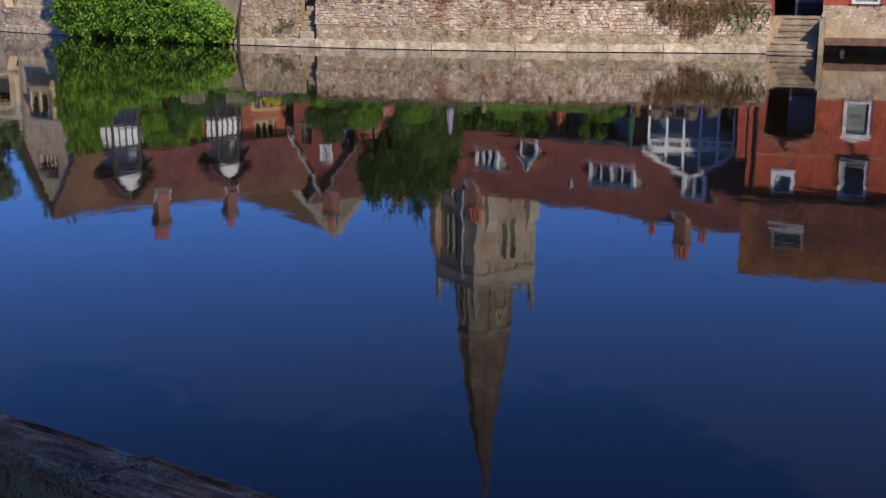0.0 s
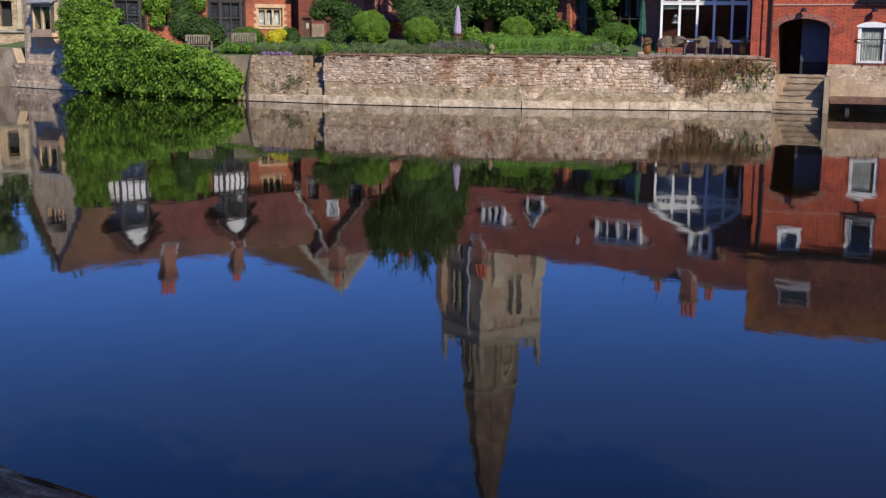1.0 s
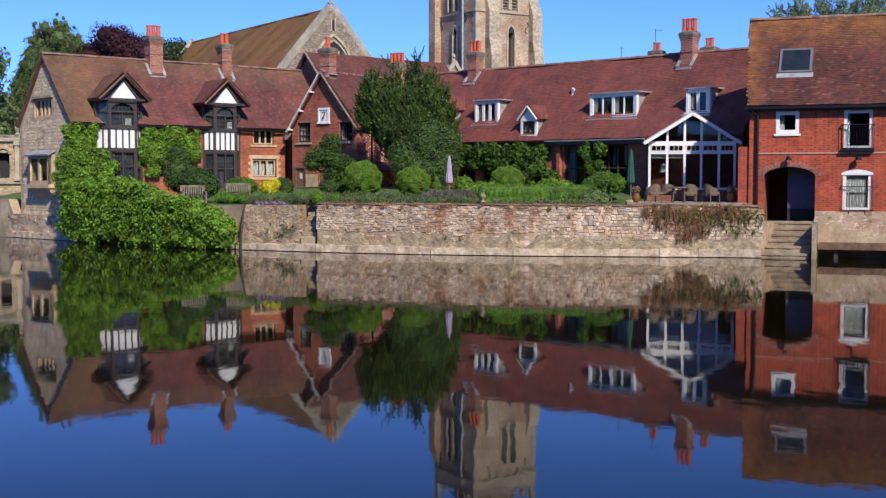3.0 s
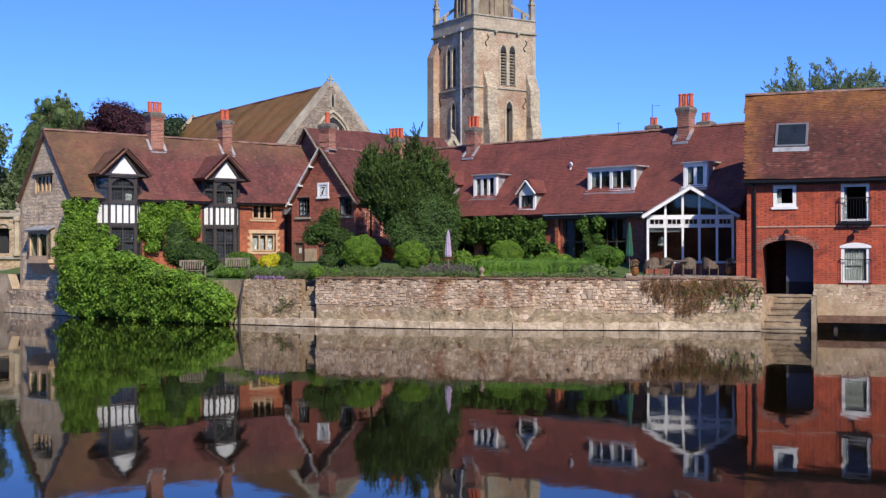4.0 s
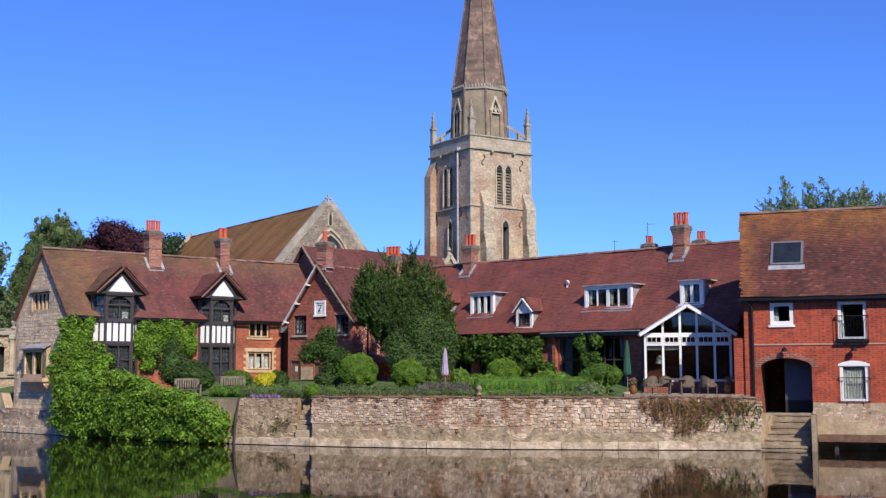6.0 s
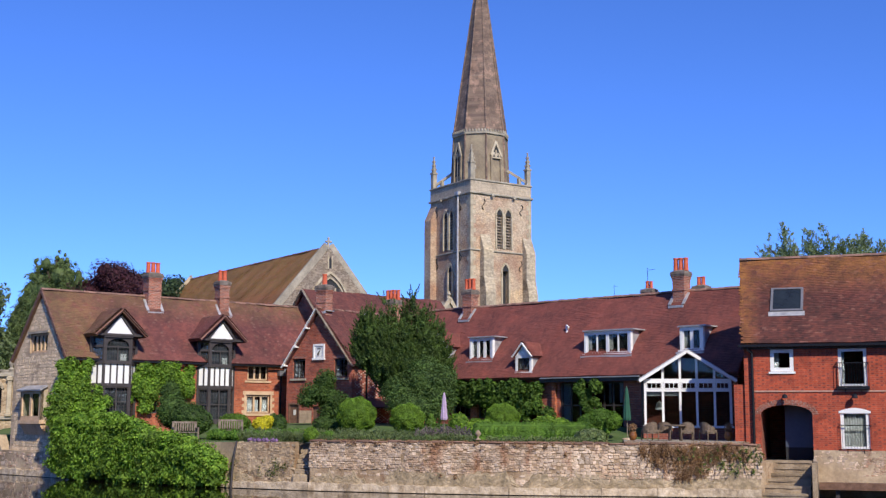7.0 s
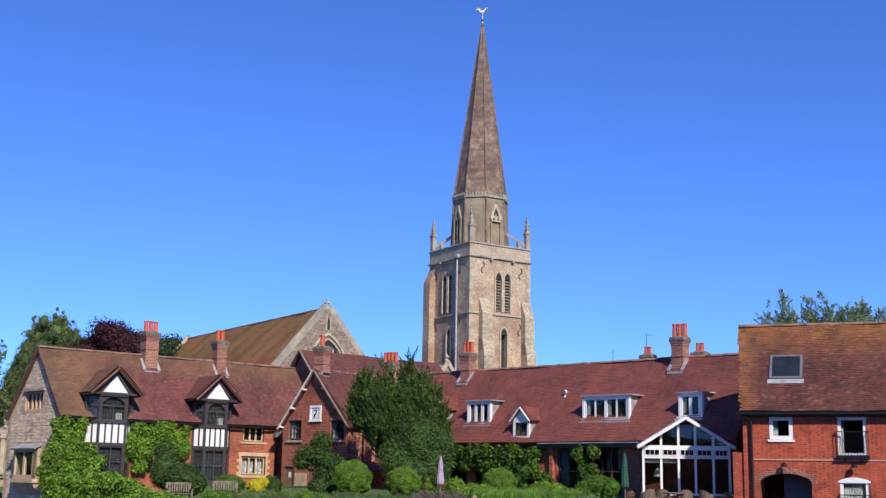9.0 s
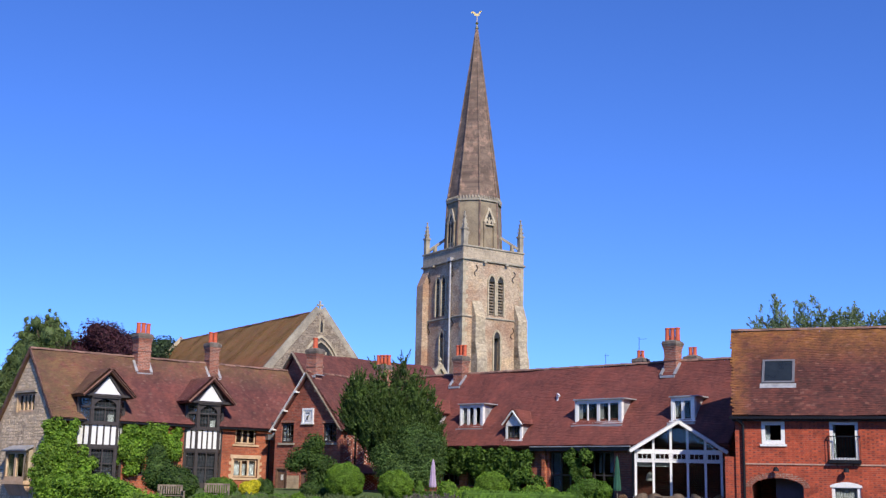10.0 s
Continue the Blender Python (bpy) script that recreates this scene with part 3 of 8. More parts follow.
M = {
    "water": water_mat(),
    "brick_l": brickwork("orange_red_brick", (0.44, 0.11, 0.043), (0.28, 0.062, 0.03), (0.33, 0.19, 0.12), joint=0.008),
    "brick_g": brickwork("dull_red_brick", (0.4, 0.098, 0.052), (0.22, 0.056, 0.038), (0.33, 0.21, 0.15), joint=0.008),
    "brick_r": flemish("bright_red_brick", (0.5, 0.088, 0.034), (0.33, 0.058, 0.028), (0.24, 0.05, 0.032), (0.4, 0.15, 0.09), 0.44),
    "brick_c": brickwork("chimney_brick", (0.40, 0.125, 0.07), (0.19, 0.07, 0.05), (0.40, 0.3, 0.24)),
    "rubble": brickwork("grey_rubble_stone", (0.60, 0.455, 0.295), (0.44, 0.33, 0.215), (0.53, 0.42, 0.285), 0.42, 0.19, 0.018, (0.6, 0.58, 0.56), 0.12),
    "tower": rubble_mat("tower_rubble", (0.36, 0.275, 0.2), (0.49, 0.38, 0.268), (0.66, 0.53, 0.375), (0.51, 0.405, 0.285), 0.13, 1.4, 0.06, 0.42),
    "ashlar": rough_surface("pale_ashlar", (0.30, 0.25, 0.17), (0.44, 0.37, 0.26), (0.56, 0.48, 0.34), 1.6, 0.85, 0.3, 0.01, 18.0),
    "ashlar_grey": rough_surface("weathered_ashlar", (0.20, 0.175, 0.14), (0.32, 0.285, 0.22), (0.45, 0.40, 0.31), 1.3, 0.88, 0.35, 0.012, 14.0),
    "ashlar_block": brickwork("ashlar_blocks", (0.5, 0.42, 0.3), (0.4, 0.335, 0.25), (0.31, 0.26, 0.19), 0.75, 0.34, 0.012, (0.55, 0.54, 0.53)),
    "buttress": rubble_mat("buttress_blocks", (0.31, 0.26, 0.19), (0.43, 0.36, 0.26), (0.56, 0.475, 0.34), (0.38, 0.315, 0.225), 0.2, 1.4, 0.04, 0.9),
    "drum": rough_surface("weathered_drum_stone", (0.17, 0.13, 0.09), (0.25, 0.2, 0.135), (0.35, 0.29, 0.185), 0.9, 0.9, 0.5, 0.015, 9.0),
    "zinc": plain("grey_zinc", (0.2, 0.2, 0.21), 0.5, 0.4),
    "nave_stone": rubble_mat("nave_rubble", (0.15, 0.115, 0.088), (0.23, 0.18, 0.135), (0.36, 0.295, 0.225), (0.3, 0.255, 0.195), 0.17, 1.7, 0.06, 0.8),
    "base_rubble": rubble_mat("honey_base_rubble", (0.33, 0.24, 0.15), (0.47, 0.36, 0.23), (0.6, 0.48, 0.33), (0.46, 0.35, 0.22), 0.16, 1.6, 0.05, 0.7),
    "spire": brickwork("spire_stone", (0.22, 0.155, 0.112), (0.155, 0.107, 0.082), (0.19, 0.145, 0.11), 0.6, 0.3, 0.012, (0.55, 0.55, 0.55)),
    "stone": rough_surface("river_wall_stone", (0.4, 0.305, 0.22), (0.535, 0.42, 0.315), (0.66, 0.55, 0.44), 2.4, 0.9, 0.6, 0.02, 20.0, rand="object", spread=0.32, world=True),
    "stone_i": rough_surface("river_wall_stone_rest", (0.4, 0.305, 0.22), (0.535, 0.42, 0.315), (0.66, 0.55, 0.44), 2.4, 0.9, 0.6, 0.02, 20.0, rand="island", spread=0.32, world=True),
    "mortar": rough_surface("wall_core_mortar", (0.24, 0.17, 0.105), (0.37, 0.272, 0.175), (0.46, 0.355, 0.24), 1.5, 0.95, 0.6, 0.03, 12.0, world=True),
    "footing": rough_surface("pale_footing_stone", (0.27, 0.21, 0.14), (0.47, 0.375, 0.265), (0.6, 0.5, 0.375), 2.8, 0.9, 0.9, 0.05, 9.0, rand="object", spread=0.12, world=True),
    "gablestone": rough_surface("gable_rubble_stone", (0.55, 0.42, 0.265), (0.67, 0.52, 0.34), (0.76, 0.61, 0.425), 2.0, 0.9, 0.35, 0.012, 16.0, rand="island", spread=0.16, world=True),
    "limecoat": rough_surface("smeared_lime_render", (0.17, 0.135, 0.085), (0.31, 0.24, 0.15), (0.47, 0.37, 0.245), 2.6, 0.93, 0.9, 0.05, 7.0, world=True),
    "oldstone": rough_surface("eroded_old_stone", (0.25, 0.185, 0.12), (0.37, 0.285, 0.19), (0.5, 0.4, 0.275), 2.0, 0.9, 0.6, 0.02, 18.0, rand="island", spread=0.36, world=True),
    "ochre": rough_surface("ochre_dressed_stone", (0.46, 0.3, 0.17), (0.56, 0.385, 0.235), (0.64, 0.46, 0.3), 2.0, 0.85, 0.3, 0.01, 18.0),
    "stepstone": rough_surface("worn_step_stone", (0.2, 0.148, 0.095), (0.3, 0.232, 0.155), (0.4, 0.32, 0.22), 1.8, 0.92, 0.6, 0.03, 12.0, rand="object", spread=0.15, world=True),
    "greyblock": rough_surface("grey_wall_block", (0.22, 0.175, 0.115), (0.31, 0.25, 0.17), (0.4, 0.33, 0.235), 2.5, 0.92, 0.6, 0.03, 14.0, rand="island", spread=0.18, world=True),
    "wetstone": rough_surface("wet_footing_stone", (0.06, 0.046, 0.034), (0.1, 0.08, 0.058), (0.16, 0.125, 0.09), 2.0, 0.5, 0.5, 0.02, 16.0, world=True),
    "coping": rough_surface("brown_coping", (0.11, 0.06, 0.045), (0.18, 0.105, 0.075), (0.3, 0.2, 0.14), 2.5, 0.92, 0.6, 0.02, 16.0, rand="object", spread=0.3),
    "render": rough_surface("old_lime_render", (0.34, 0.255, 0.165), (0.47, 0.365, 0.24), (0.58, 0.46, 0.32), 0.9, 0.92, 0.5, 0.02, 9.0),
    "tile_l": tile_mat("brown_clay_tiles", (0.112, 0.037, 0.033), (0.135, 0.044, 0.039), (0.16, 0.055, 0.048), (0.17, 0.115, 0.045), 0.62, (8.3, 10.0), (5.2, 1.0), (0.24, 0.14, 0.11)),
    "tile_w": tile_mat("wing_clay_tiles", (0.095, 0.032, 0.027), (0.115, 0.038, 0.031), (0.138, 0.046, 0.037), odd=(0.18, 0.085, 0.065)),
    "tile_m": tile_mat("red_clay_tiles", (0.158, 0.047, 0.036), (0.178, 0.053, 0.04), (0.2, 0.062, 0.046), odd=(0.23, 0.088, 0.066)),
    "tile_r": tile_mat("lichen_clay_tiles", (0.075, 0.025, 0.019), (0.105, 0.032, 0.023), (0.14, 0.042, 0.029), (0.38, 0.16, 0.028), 0.6, (8.4, 10.4), (0.7, -0.3), (0.3, 0.14, 0.1)),
    "tile_n": tile_mat("mossy_church_tiles", (0.25, 0.077, 0.034), (0.28, 0.088, 0.04), (0.31, 0.1, 0.046), (0.2, 0.135, 0.024), 0.68, (9.8, 13.2)),
    "ridge": rough_surface("ridge_tile_clay", (0.12, 0.058, 0.045), (0.18, 0.09, 0.068), (0.27, 0.17, 0.13), 4.0, 0.85, rand="object"),
    "pot": rough_surface("terracotta_pot", (0.42, 0.075, 0.032), (0.55, 0.105, 0.045), (0.62, 0.14, 0.065), 5.0, 0.75, 0.2),
    "lead": rough_surface("grey_lead", (0.28, 0.28, 0.29), (0.4, 0.4, 0.41), (0.52, 0.52, 0.52), 3.0, 0.5, 0.2, 0.01, 20.0, 0.3),
    "white": plain("white_paint", (0.8, 0.8, 0.78), 0.45, 0, 0.05),
    "oak": plain("black_stained_oak", (0.045, 0.037, 0.035), 0.6, 0, 0.35),
    "wood": rough_surface("weathered_grey_wood", (0.13, 0.10, 0.075), (0.2, 0.16, 0.12), (0.3, 0.25, 0.19), 5.0, 0.8, 0.4),
    "brownwood": rough_surface("brown_wood", (0.1, 0.05, 0.03), (0.16, 0.085, 0.05), (0.22, 0.12, 0.08), 6.0, 0.7, 0.3),
    "iron": plain("black_iron", (0.02, 0.02, 0.022), 0.45, 0.6),
    # opaque, with the dim look of the roof window put into its colour
    "darkpane": plain("dark_painted_pane", (0.02, 0.026, 0.03), 0.12, 0, 0.3, 1.5),
    "glass": glass_mat("window_glass"),
    "curtain": plain("pale_curtain", (0.62, 0.6, 0.55), 0.9),
    # near-black stands in for the shade inside rooms and openings
    "dark": plain("painted_room_shade", (0.024, 0.025, 0.028), 0.9),
    # slate tone: room shade and grey sheen of the bay panes as colour
    "dusk": plain("painted_dim_room", (0.055, 0.06, 0.07), 0.7, 0, 0.5, 2.0),
    "pinkband": plain("pale_pink_string_course", (0.46, 0.27, 0.2), 0.85, 0, 0.2),
    "darkwood": foliage_mat("dark_wood_leaves", (0.012, 0.028, 0.012), (0.04, 0.065, 0.028), 0.5, 0.08),
    "bluedoor": plain("slate_blue_door", (0.06, 0.075, 0.11), 0.55),
    "gold": plain("gilded_metal", (0.85, 0.62, 0.22), 0.3, 1.0, 0.05),
    "ivy": foliage_mat("ivy_leaves", (0.075, 0.165, 0.02), (0.26, 0.41, 0.06), 0.55, 0.38),
    "box": foliage_mat("clipped_box_leaves", (0.055, 0.12, 0.014), (0.12, 0.215, 0.028), 0.35),
    "clipped": foliage_mat("fresh_clipped_leaves", (0.075, 0.15, 0.014), (0.165, 0.285, 0.03), 0.4, 0.15),
    "hedge": foliage_mat("hedge_leaves", (0.06, 0.135, 0.018), (0.125, 0.23, 0.032), 0.35),
    "yew": foliage_mat("yew_needles", (0.022, 0.05, 0.012), (0.092, 0.148, 0.034), 0.6, 0.13),
    "laurel": foliage_mat("laurel_leaves", (0.032, 0.075, 0.018), (0.11, 0.18, 0.05), 0.5, 0.15),
    "soot": rough_surface("sooty_weathered_brick", (0.1, 0.08, 0.065), (0.17, 0.14, 0.115), (0.27, 0.23, 0.19), 5.0, 0.95, 0.5, 0.02, 22.0),
    "brick_d": flemish("chequered_red_brick", (0.36, 0.085, 0.045), (0.25, 0.06, 0.038), (0.58, 0.45, 0.38), (0.33, 0.2, 0.14), 0.5),
    "shrub": foliage_mat("dark_shrub_leaves", (0.03, 0.068, 0.014), (0.08, 0.14, 0.032), 0.5),
    "lavender": foliage_mat("lavender_stems", (0.085, 0.135, 0.045), (0.19, 0.235, 0.115), 0.35, 0.2),
    "wisteria": foliage_mat("wisteria_leaves", (0.036, 0.082, 0.013), (0.105, 0.185, 0.03)),
    "purple": foliage_mat("purple_flowers", (0.14, 0.09, 0.19), (0.25, 0.15, 0.31), 0.3, 0.1),
    "mauve": foliage_mat("mauve_flowers", (0.11, 0.10, 0.09), (0.22, 0.17, 0.19), 0.3, 0.1),
    "yellow": foliage_mat("yellow_leaves", (0.42, 0.38, 0.02), (0.7, 0.62, 0.04), 0.3),
    "conifer": foliage_mat("conifer_needles", (0.045, 0.08, 0.025), (0.125, 0.17, 0.06), 0.5, 0.12),
    "beech": foliage_mat("copper_beech_leaves", (0.028, 0.010, 0.016), (0.075, 0.023, 0.034), 0.4, 0.12),
    "willow": foliage_mat("willow_leaves", (0.08, 0.12, 0.05), (0.17, 0.22, 0.10), 0.4),
    "sallow": foliage_mat("sallow_leaves", (0.14, 0.19, 0.11), (0.27, 0.34, 0.21), 0.35, 0.3),
    "rust": foliage_mat("dry_brown_plants", (0.2, 0.11, 0.06), (0.33, 0.2, 0.11), 0.4, 0.15),
    "weed": foliage_mat("bright_wall_weeds", (0.06, 0.1, 0.02), (0.14, 0.2, 0.045), 0.45, 0.2),
    "moss": foliage_mat("wall_plants", (0.06, 0.09, 0.02), (0.14, 0.18, 0.05), 0.4),
    "bark": rough_surface("bark", (0.05, 0.035, 0.025), (0.09, 0.065, 0.045), (0.14, 0.1, 0.07), 6.0, 0.9, 0.6),
    "grass": rough_surface("garden_ground", (0.04, 0.075, 0.015), (0.06, 0.11, 0.022), (0.10, 0.13, 0.04), 1.2, 0.95, 0.5, 0.03, 30.0, world=True),
    "bankearth": rough_surface("bank_earth", (0.16, 0.085, 0.035), (0.26, 0.145, 0.065), (0.4, 0.25, 0.13), 4.5, 0.95, 0.5, 0.03, 30.0, world=True),
    "blades": foliage_mat("grass_blades", (0.34, 0.2, 0.07), (0.78, 0.52, 0.26), 0.3, 0.05),
    "paving": rough_surface("terrace_paving", (0.2, 0.16, 0.12), (0.3, 0.25, 0.19), (0.38, 0.32, 0.25), 1.5, 0.9),
    "wicker": rough_surface("brown_wicker", (0.07, 0.05, 0.035), (0.13, 0.095, 0.065), (0.19, 0.14, 0.1), 12.0, 0.8, 0.5),
    "amber": rough_surface("amber_glazed_pot", (0.12, 0.045, 0.015), (0.22, 0.085, 0.022), (0.3, 0.125, 0.035), 5.0, 0.4, 0.2),
    # near-black backing for the roof window, no real blind
    "blind": plain("dark_pane_backing", (0.02, 0.025, 0.03), 0.8),
    "litter": rough_surface("pale_dry_leaves", (0.25, 0.16, 0.1), (0.38, 0.27, 0.18), (0.5, 0.38, 0.27), 8.0, 0.9, rand="island", spread=0.3),
    "lilac": plain("lilac_canvas", (0.42, 0.32, 0.46), 0.9),
    "green_cloth": plain("green_canvas", (0.02, 0.09, 0.055), 0.9),
}

for k in ("stone", "stone_i", "mortar"):
    stained(M[k], (0.72, 0.58, 0.46), 0.7, 0.46, 0.66, 0.8)
    stained(M[k], (0.5, 0.45, 0.38), 3.2, 0.57, 0.66, 0.7)
    stained(M[k], (0.62, 0.42, 0.33), 1.5, 0.54, 0.64, 0.75, 0.3)


def bankstone_mat():
    """Split, lichen-flaked edging stone: dark red-brown with pale flakes drawn out along it."""
    m, t, b = nodes_of("flaking_bank_stone")
    v, w = coords(t, scale=(0.45, 2.2, 2.2)), coords(t)
    long, fine, spots = noise_of(t, v, 6.0, 6.0, 0.7), noise_of(t, w, 45.0, 4.0), noise_of(t, w, 2.2, 3.0)
    col = ramp(t, long, [(0.36, (0.15, 0.04, 0.016)), (0.5, (0.46, 0.14, 0.05)), (0.58, (0.62, 0.25, 0.1)), (0.66, (0.88, 0.6, 0.38))])
    col = mix(t, 0.7, col, ramp(t, spots, [(0.35, (0.45, 0.42, 0.42)), (0.68, (1.5, 1.4, 1.35))]), "MULTIPLY")
    col = mix(t, 0.5, col, ramp(t, fine, [(0.35, (0.5, 0.5, 0.5)), (0.65, (1.4, 1.4, 1.4))]), "MULTIPLY")
    t.links.new(col, b.inputs["Base Color"])
    b.inputs["Roughness"].default_value = 0.92
    bump(t, b, long, 1.0, 0.05)
    return m


M["bankstone"] = bankstone_mat()
stained(M["spire"], (1.9, 1.75, 1.7), 1.5, 0.52, 0.6, 0.75)
stained(M["spire"], (0.6, 0.58, 0.58), 0.5, 0.45, 0.62, 0.7)
stained(M["tile_l"], (1.3, 1.2, 1.1), 0.5, 0.5, 0.65, 0.8)
stained(M["tile_r"], (0.6, 0.52, 0.55), 1.1, 0.47, 0.6, 0.55)
stained(M["footing"], (0.5, 0.44, 0.36), 1.3, 0.54, 0.68, 0.7)
stained(M["render"], (0.5, 0.45, 0.4), 0.8, 0.45, 0.65, 0.8)
stained(M["base_rubble"], (0.5, 0.42, 0.36), 0.8, 0.48, 0.66, 0.8)
stained(M["tile_n"], (0.6, 0.6, 0.6), 0.35, 0.45, 0.65, 0.6)
stained(M["tower"], (0.72, 0.55, 0.5), 0.35, 0.42, 0.62, 0.9)
stained(M["tower"], (1.25, 1.15, 0.95), 0.6, 0.55, 0.7, 0.8)
stained(M["spire"], (1.6, 1.6, 1.65), 0.8, 0.58, 0.68, 0.55)
stained(M["nave_stone"], (1.5, 1.5, 1.45), 0.7, 0.55, 0.68, 0.7)
stained(M["brick_r"], (0.55, 0.5, 0.5), 1.4, 0.52, 0.68, 0.7)
stained(M["brick_g"], (0.6, 0.55, 0.55), 0.8, 0.5, 0.68, 0.6)
stained(M["tile_l"], (0.62, 0.66, 0.68), 0.55, 0.48, 0.62, 0.7)
stained(M["tile_m"], (0.7, 0.68, 0.7), 0.6, 0.48, 0.64, 0.7)
stained(M["tile_r"], (0.55, 0.6, 0.6), 0.9, 0.5, 0.64, 0.8)
stained(M["rubble"], (0.62, 0.6, 0.6), 0.8, 0.5, 0.66, 0.7)

# ---- the setting: river, banks, river wall ----
OLD = [(-9.15, 53.9), (-6.4, 52.72)]
NOTCH = [(-6.45, 52.8), (-6.42, 53.75), (-5.62, 53.5)]
WALL = [(-5.6, 52.05), (-0.7, 50.35), (3.3, 49.5), (9.8, 48.85), (12.75, 48.45)]
WEST = [(-33.0, 73.5), (-24.3, 66.45), (-23.9, 66.05), (-19.5, 62.1), (-14.5, 57.9), (-9.15, 53.9)]
EAST = [(12.75, 48.45), (13.9, 49.95), (24.0, 46.2), (60.0, 36.0)]

water = quads_mesh("water", np.array([[-400, -300, 0], [400, -300, 0], [400, 300, 0], [-400, 300, 0]], float), np.array([[0, 1, 2, 3]]), M["water"])
tagged(water, "calm dark river water mirroring the far bank", "water", kind="structure")


def ground_z(x, d):
    low = 1.28 if x > 12.2 else (1.15 if -24.1 < x < -19.0 else 1.98)
    return float(np.interp(d, [0, 1.0, 4, 6.5, 9.5, 14, 80, 400], [low, low + 0.02, max(low, 2.04) if x < 12.2 else 1.3, 2.2 if x < 12.2 else 1.32, 2.7, 2.8, 3.2, 4.0]))


edge = [(-1500.0, 250.0), (-120.0, 84.0), (-60.0, 78.0)] + WEST[:-1] + OLD[:1] + NOTCH + WALL[:-1] + EAST + [(1500.0, -300.0)]
ds = [0.3, 0.31, 1, 2.5, 4, 6.5, 9.5, 14, 30, 80, 300, 2500]
gv = [(x, y + d, -0.6 if i == 0 else ground_z(x, d)) for x, y in edge for i, d in enumerate(ds)]
gf = [(i * len(ds) + j, (i + 1) * len(ds) + j, (i + 1) * len(ds) + j + 1, i * len(ds) + j + 1) for i in range(len(edge) - 1) for j in range(len(ds) - 1)]
tagged(link_mesh("ground", gv, gf, M["grass"]), "green garden ground rising gently from the river wall", "ground", kind="structure")


def run_wall(name, line, z0, tops, thick, material, label):
    """A wall along a line of plan points, its top at tops."""
    bm = bmesh.new()
    for (a, b), (ta, tb) in zip(zip(line, line[1:]), zip(tops, tops[1:])):
        a2, b2 = Vector((*a, 0)), Vector((*b, 0))
        n = Vector((-(b2 - a2).y, (b2 - a2).x, 0)).normalized() * thick
        prism(bm, [(a[0], a[1], z0), (b[0], b[1], z0), (b[0], b[1], tb), (a[0], a[1], ta)], n)
    return tagged(done(name, bm, material), label, "wall", kind="structure")


wall_river = run_wall("wall_river", WALL, -0.8, [2.06, 2.1, 2.1, 2.06, 2.0], 0.5, M["mortar"], "pale rubble stone river wall with brown weathered coping")
wall_old = run_wall("wall_old", OLD, -0.8, [2.0, 2.04], 0.5, M["mortar"], "eroded ochre stretch of old stone wall")
notch_wall = run_wall("wall_notch", [(-6.42, 52.75), (-6.4, 53.98), (-5.6, 53.75), (-5.62, 52.1)], -0.8, [2.0, 2.0, 2.0, 2.06], 0.12, M["mortar"], "rough side walls of the narrow garden steps")
wall_end = run_wall("wall_end", [(12.75, 48.45), (12.98, 48.75), (13.95, 49.95)], -0.8, [2.0, 1.45, 1.3], 0.45, M["mortar"], "weathered stone return at the end of the river wall")
wall_west = run_wall("wall_west", WEST, -0.8, [2.15, 2.1, 1.3, 1.25, 1.9, 2.0], 0.5, M["render"], "old rendered stone quay wall below the stone house")

# near bank, a stone edge with grass, in tree shade
NEAR = [(-400.0, 90.0), (-60.0, 40.0), (-14.0, 12.95), (-1.87, 4.73), (2.6, 1.7), (14.0, -6.0), (60.0, -22.0), (400.0, -60.0)]
nb = bmesh.new()
for a, b in zip(NEAR, NEAR[1:]):
    prism(nb, [(a[0], a[1], 1.12), (b[0], b[1], 1.12), (b[0], -300, 1.3), (a[0], -300, 1.3)], (0, 0, -2.0))
bmesh.ops.remove_doubles(nb, verts=nb.verts, dist=1e-4)
thing("near_bank_ground", nb, M["bankearth"], "shaded grassy near bank above the river", "ground", kind="structure")

# ---- the stone and brick house with two timber bays ----
def frame_of(o, th):
    return pose(o[0], o[1], 0, 0, 0, th)


def gable_roof(house, u0, u1, v_eave, z_eave, v_ridge, z_ridge, v_back, tile, clip=None, ridge=True, back=False, skew=0.0):
    """Roof slabs, tiles on the seen slope, ridge tiles. The ridge runs along u; skew: degrees by which the first gable is out of square."""
    k = math.tan(radians(skew))
    ul = lambda v: u0 - v * k
    bm = bmesh.new()
    slab(bm, (ul(v_eave), v_eave, z_eave), (u1, v_eave, z_eave), (u1, v_ridge, z_ridge), (ul(v_ridge), v_ridge, z_ridge), 0.16)
    slab(bm, (ul(v_ridge), v_ridge, z_ridge), (u1, v_ridge, z_ridge), (u1, v_back, z_eave), (ul(v_back), v_back, z_eave), 0.16)
    r = part("roof", bm, tile, house)
    h = math.hypot(v_ridge - v_eave, z_ridge - z_eave)
    if skew:
        clip = lambda a, b: a + ul(v_ridge) > ul(v_eave + (v_ridge - v_eave) * b / h)
    tile_field(r, (ul(v_ridge), v_eave, z_eave), (1, 0, 0), (0, v_ridge - v_eave, z_ridge - z_eave), u1 - ul(v_ridge), h, tile, clip=clip)
    u0 = ul(v_ridge)
    if back:
        tile_field(r, (u0, v_back, z_eave), (1, 0, 0), (0, v_ridge - v_back, z_ridge - z_eave), u1 - u0, h, tile)
    if ridge:
        ridge_tiles(r, (u0, v_ridge, z_ridge + 0.03), (u1, v_ridge, z_ridge + 0.03), M["ridge"])
    return r


